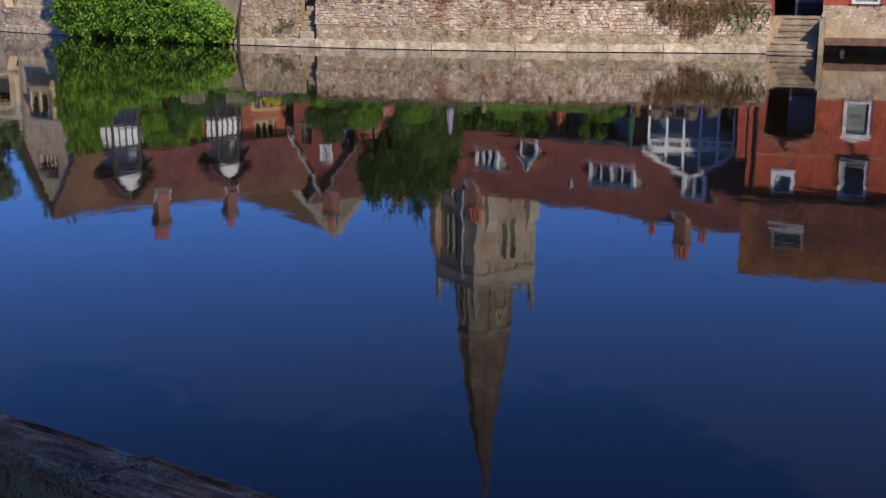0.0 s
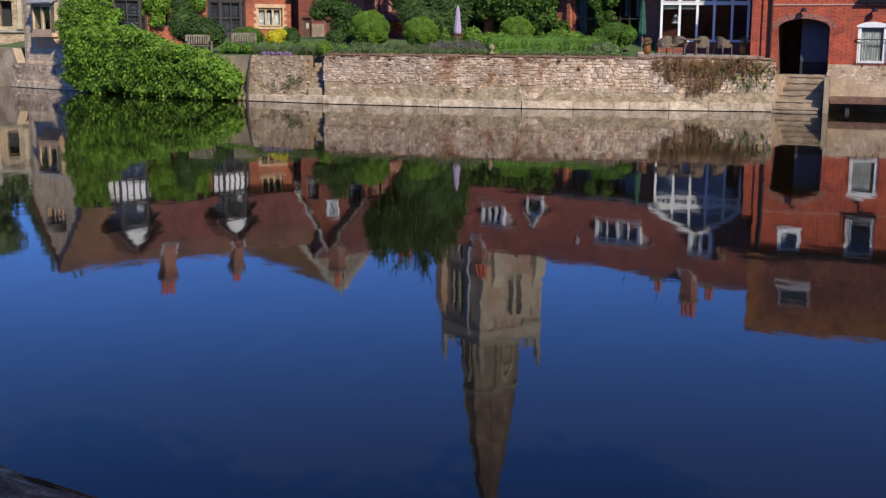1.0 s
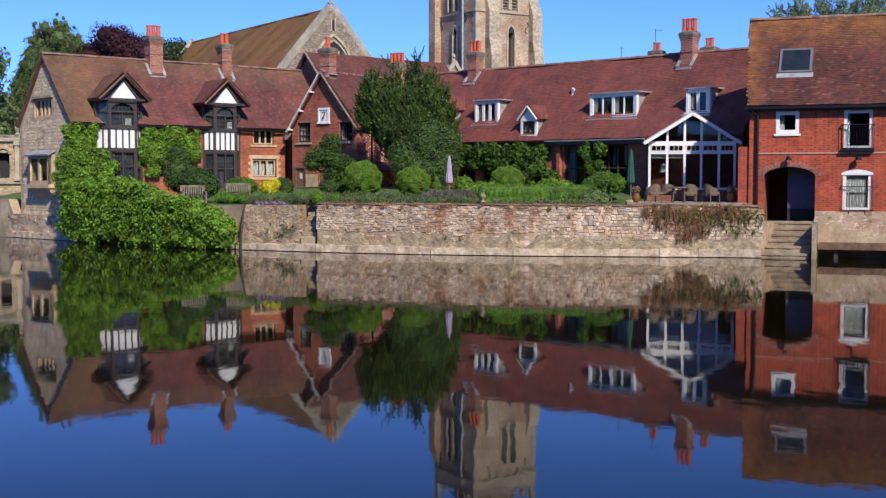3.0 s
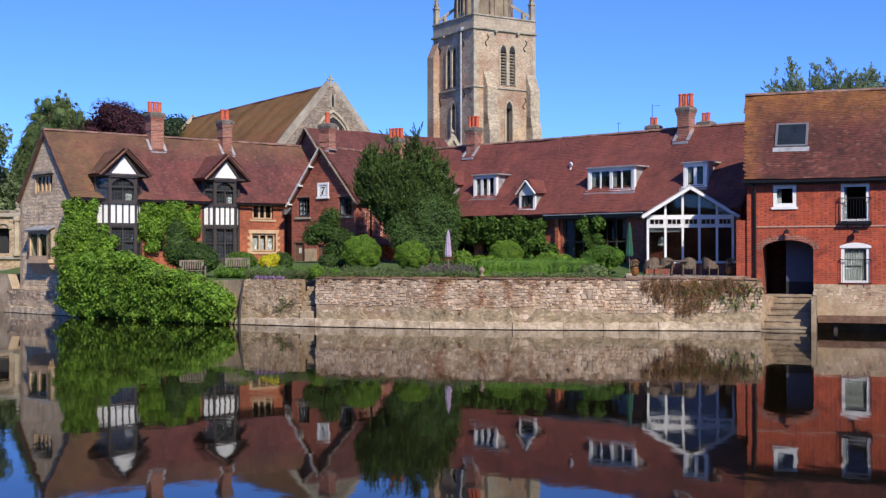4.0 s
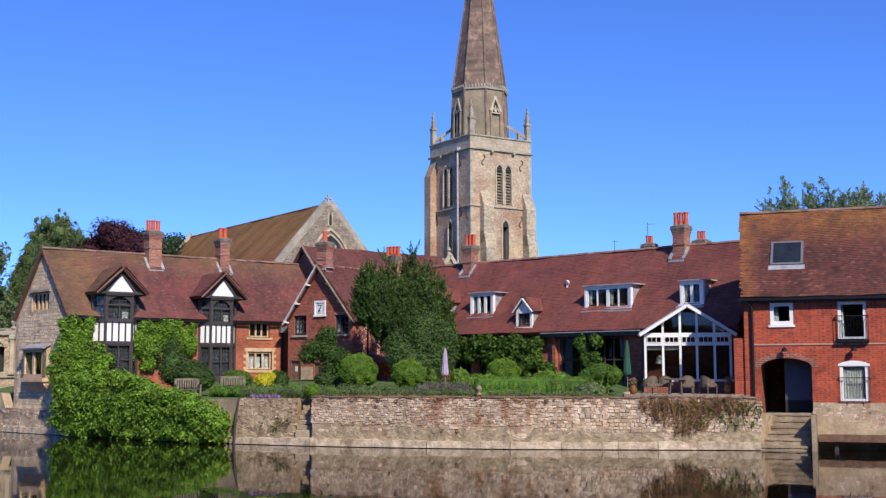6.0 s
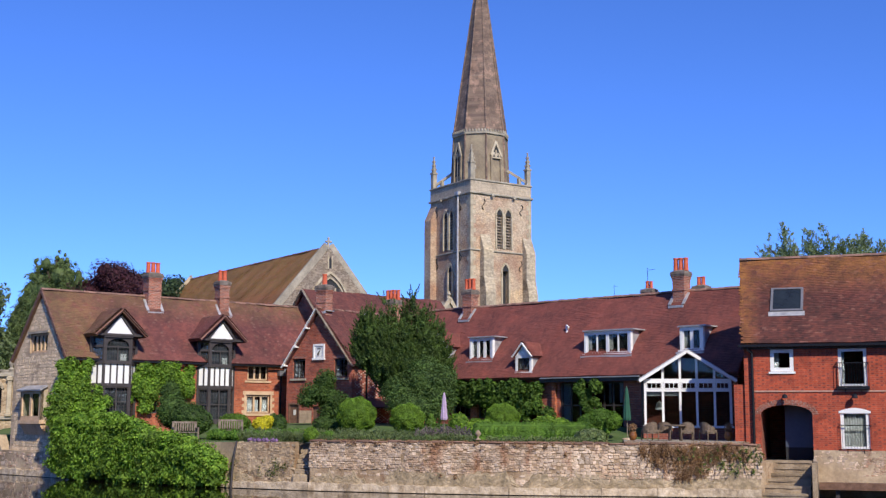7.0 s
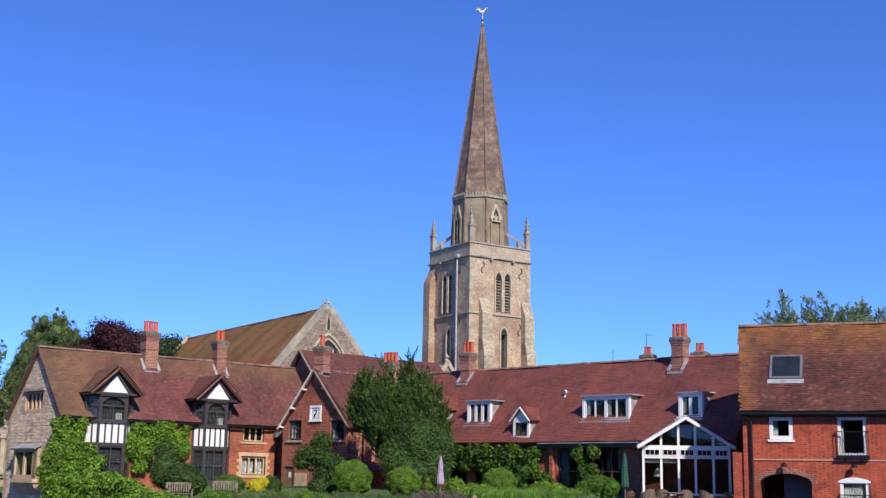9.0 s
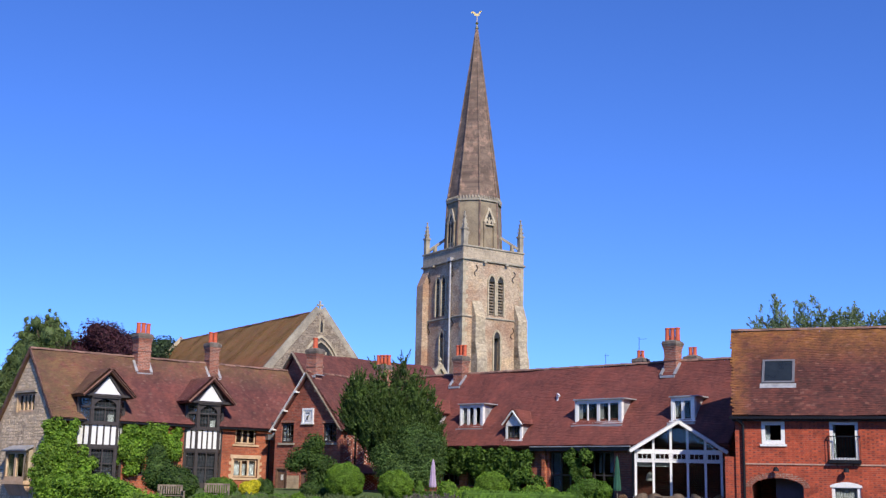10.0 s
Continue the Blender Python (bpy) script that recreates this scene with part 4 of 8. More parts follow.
def chimney(parent, u0, u1, v0, v1, z0, z1, pots, pot_h=0.55, pot_r=0.12, mat=None, flash=True):
    """A brick stack with oversailing courses, lead flashing and clay pots."""
    s = part("chimney", boxes((u0, u1, v0, v1, z0, z1 - 0.5)), mat or M["brick_c"], parent)
    low = z1 - 0.5
    if z1 - z0 > 1.5:
        part("band_course", soften(boxes((u0 - 0.035, u1 + 0.035, v0 - 0.035, v1 + 0.035, z1 - 1.0, z1 - 0.92)), 0.008), mat or M["brick_c"], s)
    for k in range(6):
        e = 0.012 + 0.021 * k if k < 5 else 0.07
        part("oversailing_course", soften(boxes((u0 - e, u1 + e, v0 - e, v1 + e, low + k * 0.0835, low + (k + 1) * 0.0835 - (0.003 if k < 5 else 0))), 0.006), M["soot"] if k > 2 else (mat or M["brick_c"]), s)
    part("flaunching", prism(bmesh.new(), [(u0, v0, z1), (u1, v0, z1), (u1 - 0.1, v0 + 0.1, z1 + 0.07), (u0 + 0.1, v0 + 0.1, z1 + 0.07)], (0, v1 - v0, 0)), M["soot"], s)
    for i in range(pots):
        c = u0 + (u1 - u0) * (i + 0.5) / pots if pots > 1 else (u0 + u1) / 2
        if pots > 1:
            c = (u0 + u1) / 2 + (i - (pots - 1) / 2) * pot_r * 2.25
        pb = lathe(bmesh.new(), [(pot_r * 1.05, 0), (pot_r * 0.95, pot_h * 0.15), (pot_r * 0.86, pot_h * 0.85), (pot_r * 1.0, pot_h * 0.9), (pot_r, pot_h), (pot_r * 0.75, pot_h), (pot_r * 0.72, pot_h * 0.7)], 12, (c, (v0 + v1) / 2, z1 + 0.03 + random.uniform(0, 0.03)))
        part("chimney_pot", pb, M["pot"], s, "orange terracotta chimney pot")
    return s


def flashing(stack, u0, u1, v, zf, slope, run=0.55):
    """Lead soaker strips where a stack meets the roof: slope is rise over run."""
    bm = bmesh.new()
    bar(bm, (u0 - 0.06, v, zf + 0.11), (u0 - 0.06, v + run, zf + 0.11 + run * slope), 0.16, 0.05)
    bar(bm, (u1 + 0.06, v, zf + 0.11), (u1 + 0.06, v + run, zf + 0.11 + run * slope), 0.16, 0.05)
    box(bm, u0 - 0.08, u1 + 0.08, v - 0.07, v + 0.03, zf - 0.06, zf + 0.06)
    part("lead_flashing", bm, M["lead"], stack)


house_l = base("timbered_house", frame_of((-19.4, 62.0), 38), "stone and red brick house with timber bays and brown roof", "house")
L_RIDGE, L_EAVE = 9.81, 6.1
L_SL = (L_RIDGE - L_EAVE) / 3.05
SKEW = 7.0
part("front_wall", wall_mesh([(0.0, 6.3), (15.5, 6.3)], 1.2, [(10.62, 11.97, 5.19, 6.09), (10.56, 12.14, 3.34, 4.39), (1.4, 3.4, 3.2, 4.7), (1.4, 3.4, 5.9, 6.3), (7.5, 9.4, 2.9, 4.7), (7.5, 9.4, 5.9, 6.3), (4.6, 5.2, 3.3, 4.3), (6.3, 6.8, 3.3, 4.3)]), M["brick_l"], house_l, "orange-red brick front wall")
GW = [(2.03, 4.0, 6.48, 7.5), (1.9, 3.9, 3.0, 4.5)]
skewed = pose(0, 0, 0, 0, 0, SKEW)
part("gable_wall", wall_mesh([(0.02, 6.3), (2.82, 9.76), (5.75, 6.3)], -0.6, GW, 0.0, 0.35, side=True), M["rubble"], house_l, "grey rubble stone gable wall").matrix_basis = skewed
part("back_wall", wall_mesh([(0.4, 6.2), (15.5, 6.2)], 1.2, [], 5.3, 0.3), M["brick_l"], house_l)
part("end_wall", wall_mesh([(0.3, 6.2), (2.8, 9.6), (5.3, 6.2)], 1.2, [], 15.2, 0.3, side=True), M["brick_l"], house_l)
part("floor", boxes((0.4, 15.2, 0.3, 5.3, 2.4, 2.5), (0.4, 15.2, 0.35, 5.3, 4.75, 4.85)), M["dark"], house_l)
roof_l = gable_roof(house_l, -0.12, 15.5, -0.25, L_EAVE, 2.8, L_RIDGE, 5.85, M["tile_l"], skew=SKEW)
vb = bmesh.new()
bar(vb, (-0.12, -0.25, L_EAVE), (-0.12, 2.82, L_RIDGE), 0.06, 0.16)
bar(vb, (-0.12, 5.9, L_EAVE), (-0.12, 2.82, L_RIDGE), 0.06, 0.16)
part("verge", vb, M["ridge"], house_l)
for o in house_l.children:
    if o.name.startswith("verge"):
        o.matrix_basis = skewed
# gable windows: four stone lights, and a stone oriel
window(house_l, 2.06, 3.97, 6.5, 7.48, 0.1, 4, 1, M["ochre"], M["glass"], 0.13, 0.09, 0.14, side=True, label="four-light stone mullioned window").matrix_basis = skewed
part("hood_mould", boxes((-0.1, 0.1, 1.85, 4.15, 7.5, 7.62)), M["ashlar_grey"], house_l).matrix_basis = skewed
ob_ = bmesh.new()
box(ob_, -0.42, 0.0, 1.7, 4.1, 2.72, 2.92)
prism(ob_, [(0, 1.8, 2.72), (-0.36, 1.8, 2.72), (-0.02, 1.8, 2.15)], (0, 2.2, 0))
oriel = part("oriel_window", ob_, M["ochre"], house_l, "projecting pale stone oriel window")
oriel.matrix_basis = skewed
part("oriel_roof", prism(bmesh.new(), [(-0.52, 1.55, 4.5), (-0.52, 4.25, 4.5), (0, 4.1, 4.74), (0, 1.7, 4.74)], (0.02, 0, -0.08)), M["lead"], oriel)
window(oriel, 1.75, 4.05, 2.92, 4.48, -0.36, 2, 1, M["ochre"], M["glass"], 0.2, 0.2, 0.16, name="oriel_light", side=True)
part("oriel_cheek", boxes((-0.36, 0, 1.75, 1.87, 2.92, 4.5), (-0.36, 0, 3.93, 4.05, 2.92, 4.5)), M["ashlar"], oriel)
part("curtain", boxes((-0.12, -0.1, 2.1, 2.35, 3.0, 4.2), (-0.12, -0.1, 3.0, 3.3, 3.0, 3.5)), M["white"], oriel)


def timber_bay(u0, u1, z_low, cant):
    """A two-storey black timber bay with canted sides, white panels and a tiled gable."""
    v = -cant
    um = (u0 + u1) / 2 + 0.05
    plan = [(u0, 0.0), (u0 + cant, v), (u1 - cant, v), (u1, 0.0)]

    def storey(name, z0, z1, grow, parent, material=M["oak"], label=""):
        g = [(u0 - grow, 0.05), (u0 - grow, 0.0), (u0 + cant - grow * 0.4, v - grow), (u1 - cant + grow * 0.4, v - grow), (u1 + grow, 0.0), (u1 + grow, 0.05)]
        return part(name, prism(bmesh.new(), [(x, y, z0) for x, y in g], (0, 0, z1 - z0)), material, parent, label)
    bay = storey("timber_bay", 4.66, 4.84, 0.03, house_l, label="black-stained timber bay window with canted sides")
    storey("beam", 5.84, 5.98, 0.05, bay)
    storey("beam", 7.24, 7.4, 0.09, bay)
    storey("beam", z_low - 0.25, z_low, 0.02, bay)
    for x, y in plan:
        d = 0.065
        part("corner_post", soften(boxes((x - d, x + d, y - 0.02, y + 0.11, z_low, 7.26)), 0.012), M["oak"], bay)
    for z0, z1 in ((z_low, 4.66), (5.98, 7.24)):
        # solid block close behind the panes, the dim room painted as its colour
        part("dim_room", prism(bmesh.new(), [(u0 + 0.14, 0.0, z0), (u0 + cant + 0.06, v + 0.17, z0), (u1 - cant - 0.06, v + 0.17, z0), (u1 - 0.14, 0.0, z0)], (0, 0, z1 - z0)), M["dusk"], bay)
    for k, (p, q) in enumerate(zip(plan, plan[1:])):
        w, m = math.dist(p, q), pose(p[0], p[1], 0, 0, 0, math.degrees(math.atan2(q[1] - p[1], q[0] - p[0])))
        part("panel", boxes((0.03, w - 0.03, 0.03, 0.07, 4.8, 5.9)), M["white"], bay, "white plaster panel").matrix_basis = m
        n = 4 if k == 1 else 2
        for i in range(1, n):
            c = w * i / n
            part("stud", soften(boxes((c - 0.045, c + 0.045, 0.0, 0.034, 4.84, 5.84)), 0.008), M["oak"], bay).matrix_basis = m
        window(bay, 0.06, w - 0.06, z_low, 4.66, 0.0, 2 if k == 1 else 1, 2, M["oak"], M["glass"], 0.07, 0.06, name="lower_window", lead=M["oak"]).matrix_basis = m
        window(bay, 0.06, w - 0.06, 5.98, 6.78, 0.0, 2 if k == 1 else 1, 1, M["oak"], M["glass"], 0.06, 0.06, name="upper_window", lead=M["oak"]).matrix_basis = m
        if k != 1:
            window(bay, 0.06, w - 0.06, 6.78, 7.24, 0.0, 1, 1, M["oak"], M["glass"], 0.06, 0.05, name="upper_light", lead=M["oak"]).matrix_basis = m
            continue
        c, r = w / 2, w / 2 - 0.12
        ab = bmesh.new()
        pts = [(c + r * math.cos(t), 6.78 + 0.4 * math.sin(t)) for t in np.linspace(0, math.pi, 15)]
        for p1, q1 in zip(pts, pts[1:]):
            prism(ab, [(p1[0], 0.0, p1[1]), (q1[0], 0.0, q1[1]), (q1[0], 0.0, 7.24), (p1[0], 0.0, 7.24)], (0, 0.06, 0))
        for x in (0.06, w - 0.12):
            box(ab, x, x + 0.06, 0.0, 0.06, 6.78, 7.24)
        bmesh.ops.remove_doubles(ab, verts=ab.verts, dist=1e-4)
        head = part("arched_light", ab, M["oak"], bay)
        head.matrix_basis = m
        part("pane", boxes((0.1, w - 0.1, 0.07, 0.076, 6.78, 7.24)), M["glass"], head).visible_shadow = False
        part("leading", lattice(0.12, w - 0.12, 6.78, 7.2, 0.05, 6, 2, False), M["oak"], head)
        part("curtain", boxes((w * 0.62, w * 0.86, 0.1, 0.12, 5.98, 6.4)), M["curtain"], bay).matrix_basis = m
    # gable roof
    za, ze, ua, ub, vf = 8.74, 7.36, um - 1.45, um + 1.45, v - 0.3
    rb = bmesh.new()
    vr = (za - L_EAVE) / L_SL - 0.25
    ve = (ze - L_EAVE) / L_SL - 0.25
    for s, x in ((-1, ua), (1, ub)):
        slab(rb, (x, vf, ze), (um, vf, za), (um, vr, za), (x, ve, ze), 0.12)
    r = part("bay_roof", rb, M["tile_l"], bay)
    for s, x in ((-1, ua), (1, ub)):
        o = Vector((x, vf, ze))
        up = Vector((um - x, 0, za - ze))
        h = up.length
        tile_field(r, o, (0, 1, 0), up, vr - vf, h, M["tile_l"], clip=lambda a, b, h=h: a < (ve - vf) + (vr - ve) * b / h + 0.12)
    ridge_tiles(r, (um, vf, za), (um, vr, za), M["ridge"], 0.09)
    gb = bmesh.new()
    prism(gb, [(um - 0.76, v + 0.02, ze + 0.06), (um + 0.76, v + 0.02, ze + 0.06), (um, v + 0.02, za - 0.36)], (0, 0.1, 0))
    # brown board around the white panel paints the soffit's reddish shadow
    part("gable_boarding", prism(bmesh.new(), [(ua + 0.1, v + 0.06, ze), (ub - 0.1, v + 0.06, ze), (um, v + 0.06, za - 0.1)], (0, 0.1, 0)), M["brownwood"], bay)
    part("gable_panel", gb, M["white"], bay, "white triangular gable panel")
    bb = bmesh.new()
    for x in (ua, ub):
        bar(bb, (x, vf - 0.02, ze - 0.02), (um, vf - 0.02, za - 0.04), 0.05, 0.12, (0, 1, 0))
    part("bargeboard", bb, M["ridge"], bay, "tile-brown bargeboard")
    # sloping dark bars belong to the painted soffit shadow; the level one is a beam
    b2 = bmesh.new()
    for x in (um - 0.86, um + 0.86):
        bar(b2, (x, v - 0.03, ze + 0.02), (um, v - 0.03, za - 0.27), 0.1, 0.07, (0, 1, 0))
    box(b2, ua + 0.15, ub - 0.15, v - 0.12, v + 0.1, ze - 0.04, ze + 0.08)
    part("tie_beam", b2, M["oak"], bay)
    return bay


timber_bay(1.36, 3.86, 3.1, 0.52)
timber_bay(7.52, 9.74, 2.95, 0.47)
window(house_l, 10.66, 11.93, 5.23, 6.05, 0.08, 3, 1, M["ochre"], M["glass"], 0.11, 0.07, 0.1, lead=M["oak"], label="three-light stone mullioned window")
window(house_l, 10.6, 12.1, 3.38, 4.35, 0.08, 3, 1, M["ochre"], M["glass"], 0.11, 0.07, 0.1, label="three-light window with pale curtains")
sb = boxes((10.36, 12.34, -0.03, 0.1, 4.39, 4.6), (10.36, 12.34, -0.05, 0.1, 3.2, 3.34), (10.45, 12.14, -0.06, 0.1, 5.08, 5.19))
for k in range(6):
    e = 0.12 if k % 2 else 0.26
    box(sb, 10.56 - e, 10.56, -0.025, 0.1, 3.34 + k * 0.175, 3.34 + (k + 1) * 0.175)
    box(sb, 12.14, 12.14 + e, -0.025, 0.1, 3.34 + k * 0.175, 3.34 + (k + 1) * 0.175)
part("stone_surround", sb, M["ochre"], house_l, "ochre stone window surround")
part("curtain", boxes((10.65, 11.1, 0.28, 0.31, 3.4, 4.3), (11.6, 12.05, 0.28, 0.31, 3.4, 4.3), (11.2, 11.5, 0.28, 0.3, 3.4, 4.1)), M["curtain"], house_l)
for a, b in ((4.6, 5.2), (6.3, 6.8)):
    window(house_l, a, b, 3.3, 4.3, 0.08, 1, 2, M["oak"], M["glass"])
part("downpipe", tube(bmesh.new(), (12.75, -0.12, 2.6), (12.75, -0.12, 5.6), 0.055, 0.055), M["iron"], house_l)
hop = boxes((12.55, 12.95, -0.3, 0.0, 5.5, 5.8))
bar(hop, (12.9, -0.2, 5.75), (13.1, -0.35, 6.2), 0.1, 0.1)
box(hop, 12.85, 13.4, -0.6, -0.1, 6.15, 6.5)
part("rainwater_head", hop, M["zinc"], house_l, "grey lead rainwater head")
gb = bmesh.new()
bar(gb, (0, -0.3, 6.03), (13.0, -0.3, 6.03), 0.1, 0.09)
part("gutter", gb, M["iron"], house_l)
c1 = chimney(house_l, 5.42, 6.18, 2.2, 2.95, 8.4, 11.16, 3, 0.6, 0.13)
flashing(c1, 5.42, 6.18, 2.05, L_EAVE + 2.3 * L_SL, L_SL)
c2 = chimney(house_l, 9.9, 10.5, 2.25, 2.9, 8.4, 11.04, 2, 0.62, 0.13)
flashing(c2, 9.9, 10.5, 2.05, L_EAVE + 2.3 * L_SL, L_SL)

# ---- gabled brick wing ----
wing = base("gabled_wing", frame_of((-6.8, 67.0), -35), "dull red brick gabled wing with sundial panel", "house")
G_A, G_Z, G_E, G_W = -0.1, 9.18, 5.95, 2.6
part("gable_wall", wall_mesh([(-2.4, 6.1), (G_A, 9.1), (2.36, 6.1)], 1.5, [(-1.97, -1.04, 5.3, 6.4), (1.07, 2.03, 5.3, 6.36), (-2.24, -1.4, 2.6, 3.92), (-0.46, 0.03, 2.6, 3.75)]), M["brick_g"], wing)
part("side_wall", wall_mesh([(0.3, 6.1), (9.0, 6.1)], 1.5, [], 2.06, 0.3, side=True), M["brick_d"], wing, "red brick wall chequered with pale headers")
part("side_wall", wall_mesh([(0.3, 6.1), (9.0, 6.1)], 1.5, [], -2.4, 0.3, side=True), M["brick_g"], wing)
part("floor", boxes((-2.1, 2.06, 0.3, 8.7, 2.3, 2.4), (-2.1, 2.06, 0.3, 8.7, 4.8, 4.9)), M["dark"], wing)
rb = bmesh.new()
for x in (-G_W, G_W):
    slab(rb, (x, -0.2, G_E), (x, 9.0, G_E), (G_A, 9.0, G_Z), (G_A, -0.2, G_Z), 0.14)
rg = part("roof", rb, M["tile_w"], wing)
for x in (-G_W, G_W):
    up = Vector((G_A - x, 0, G_Z - G_E))
    tile_field(rg, (x, -0.2, G_E), (0, 1, 0), up, 9.2, up.length, M["tile_w"])
ridge_tiles(rg, (G_A, -0.2, G_Z), (G_A, 9.0, G_Z), M["ridge"])
for x, m_, lab in ((-G_W, M["white"], "white painted bargeboard"), (G_W, M["wood"], "weathered grey bargeboard")):
    bb = bmesh.new()
    bar(bb, (x, -0.24, G_E - 0.06), (G_A, -0.24, G_Z - 0.02), 0.05, 0.17, (0, 1, 0))
    part("bargeboard", bb, m_, wing, lab)
    for k in (0.08, 0.4, 0.72):
        c = Vector((x, -0.2, G_E - 0.16)).lerp(Vector((G_A, -0.2, G_Z - 0.16)), k)
        part("purlin_end", boxes((c.x - 0.06, c.x + 0.06, -0.3, 0.0, c.z - 0.06, c.z + 0.05)), m_, wing)
for a, b, c, d in ((-1.95, -1.06, 5.34, 6.36), (1.09, 2.01, 5.34, 6.32)):
    window(wing, a, b, c, d, 0.1, 3, 3, M["oak"], M["glass"], 0.035, 0.06, label="dark framed casement window")
    part("curtain", boxes((a + 0.04, a + 0.36, 0.18, 0.21, c, d)), M["white"], wing)
    part("sill", boxes((a - 0.13, b + 0.13, -0.1, 0.1, c - 0.16, c - 0.05)), M["ashlar_grey"], wing)
    part("lintel", boxes((a - 0.08, b + 0.08, -0.02, 0.1, d + 0.04, d + 0.2)), M["brick_c"], wing)
dl = boxes((-0.46, 0.44, -0.1, 0.0, 6.3, 6.4), (-0.42, -0.31, -0.07, 0.0, 6.4, 7.1), (0.29, 0.4, -0.07, 0.0, 6.4, 7.1), (-0.42, 0.4, -0.07, 0.0, 7.08, 7.19), (-0.31, 0.29, -0.03, 0.0, 6.4, 7.08))
dial = part("sundial", dl, M["white"], wing, "white painted sundial panel")
part("dial_line", boxes((-0.25, -0.225, -0.036, -0.03, 6.46, 7.02), (0.205, 0.23, -0.036, -0.03, 6.46, 7.02), (-0.225, 0.205, -0.036, -0.03, 6.46, 6.485), (-0.225, 0.205, -0.036, -0.03, 6.995, 7.02)), M["lead"], dial)
gn = bmesh.new()
prism(gn, [(0.1, -0.034, 6.93), (-0.06, -0.034, 6.6), (-0.02, -0.2, 6.6)], (0.025, 0, 0))
bar(gn, (-0.14, -0.05, 6.93), (0.13, -0.05, 6.93), 0.02, 0.03)
bar(gn, (-0.12, -0.05, 6.58), (0.02, -0.05, 6.58), 0.02, 0.03)
part("gnomon", gn, M["iron"], dial)
door = part("door", boxes((-2.16, -1.48, 0.1, 0.16, 2.6, 3.84)), M["brownwood"], wing, "dark brown panelled door")
part("notice", boxes((-1.92, -1.74, 0.08, 0.1, 3.25, 3.55)), M["curtain"], door)
part("door_frame", boxes((-2.24, -2.16, 0.0, 0.2, 2.6, 3.92), (-1.48, -1.4, 0.0, 0.2, 2.6, 3.92), (-2.16, -1.48, 0.0, 0.2, 3.84, 3.92)), M["brownwood"], wing)
part("side_door", boxes((-0.46, 0.03, 0.12, 0.18, 2.6, 3.75)), M["brownwood"], wing)
part("patch", boxes((-1.38, -0.5, -0.012, 0.0, 2.4, 3.5)), M["rubble"], wing, "patch of old stone in the brickwork")
cg = chimney(wing, -0.45, 0.25, 0.15, 0.75, 8.6, 10.5, 1, 0.62, 0.15)
flashing(cg, -0.45, 0.25, 0.05, 8.95, 0.0, 0.7)
chimney(wing, -0.5, 0.3, 6.5, 7.2, 8.4, 10.2, 4, 0.6, 0.12)
part("roof_vent", lathe(bmesh.new(), [(0.16, 0), (0.12, 0.12), (0.03, 0.3)], 8, (0.3, 3.6, 8.85)), M["white"], wing)
lean = bmesh.new()
slab(lean, (2.36, 0.4, 4.2), (2.36, 3.4, 4.2), (3.6, 3.4, 3.7), (3.6, 0.4, 3.7), 0.08)
part("porch_roof", lean, M["tile_w"], wing)
part("downpipe", tube(bmesh.new(), (2.44, 1.2, 2.8), (2.44, 1.2, 5.8), 0.05, 0.05), M["iron"], wing)

# roof and small gable of the range behind the wing
rear = base("rear_range", frame_of((-8.5, 74.0), -50), "rear brick range with small gable and tiled roof", "house")
part("gable_wall", wall_mesh([(-2.6, 8.3), (0, 10.95), (2.6, 8.3)], 2.0, [], 0, 0.3), M["brick_g"], rear)
rb = bmesh.new()
for x in (-2.9, 2.9):
    slab(rb, (x, -0.15, 8.1), (x, 11, 8.1), (0, 11, 11.0), (0, -0.15, 11.0), 0.14)
part("side_wall", boxes((-2.6, -2.3, 0.3, 11, 2, 8.3), (2.3, 2.6, 0.3, 11, 2, 8.3), (-2.3, 2.3, 10.7, 11, 2, 8.3)), M["brick_g"], rear)
rr = part("roof", rb, M["tile_w"], rear)
up = Vector((-2.9, 0, 2.9))
tile_field(rr, (2.9, -0.15, 8.1), (0, 1, 0), up, 11.1, up.length, M["tile_w"])
bb = bmesh.new()
for x in (-2.95, 2.95):
    bar(bb, (x, -0.18, 8.0), (0, -0.18, 10.98), 0.06, 0.2, (0, 1, 0))
part("bargeboard", bb, M["wood"], rear)

# ---- long red-roofed range ----
range_m = base("long_range", frame_of((0.67, 66.0), -42), "long low brick range under a red clay tile roof", "house")
RM_Z, RM_E, RM_V = 9.5, 5.2, 3.9
RM_S = (RM_Z - RM_E) / RM_V
part("front_wall", wall_mesh([(-5.0, 5.5), (17.0, 5.5)], 1.8, [(-0.4, 0.9, 3.1, 4.4), (1.4, 3.0, 3.1, 4.4), (6.9, 10.8, 2.6, 4.95)], 0.4, 0.3), M["brick_g"], range_m)
part("end_wall", wall_mesh([(0.5, 5.4), (3.9, 9.3), (7.3, 5.4)], 1.8, [], -5.0, 0.3, side=True), M["brick_g"], range_m)
part("end_wall", wall_mesh([(0.5, 5.4), (3.9, 9.3), (7.3, 5.4)], 1.8, [], 16.7, 0.3, side=True), M["brick_g"], range_m)
part("back_wall", boxes((-5, 17, 7.2, 7.5, 1.8, 5.4)), M["brick_g"], range_m)
part("floor", boxes((-4.6, 16.6, 0.7, 7.2, 2.5, 2.6), (-4.6, 16.6, 0.7, 7.2, 5.0, 5.1)), M["dark"], range_m)
gable_roof(range_m, -5.2, 17.2, 0.0, RM_E, RM_V, RM_Z, 7.8, M["tile_m"])
gt = bmesh.new()
bar(gt, (6.0, -0.06, 5.16), (12.0, -0.06, 5.16), 0.1, 0.045)
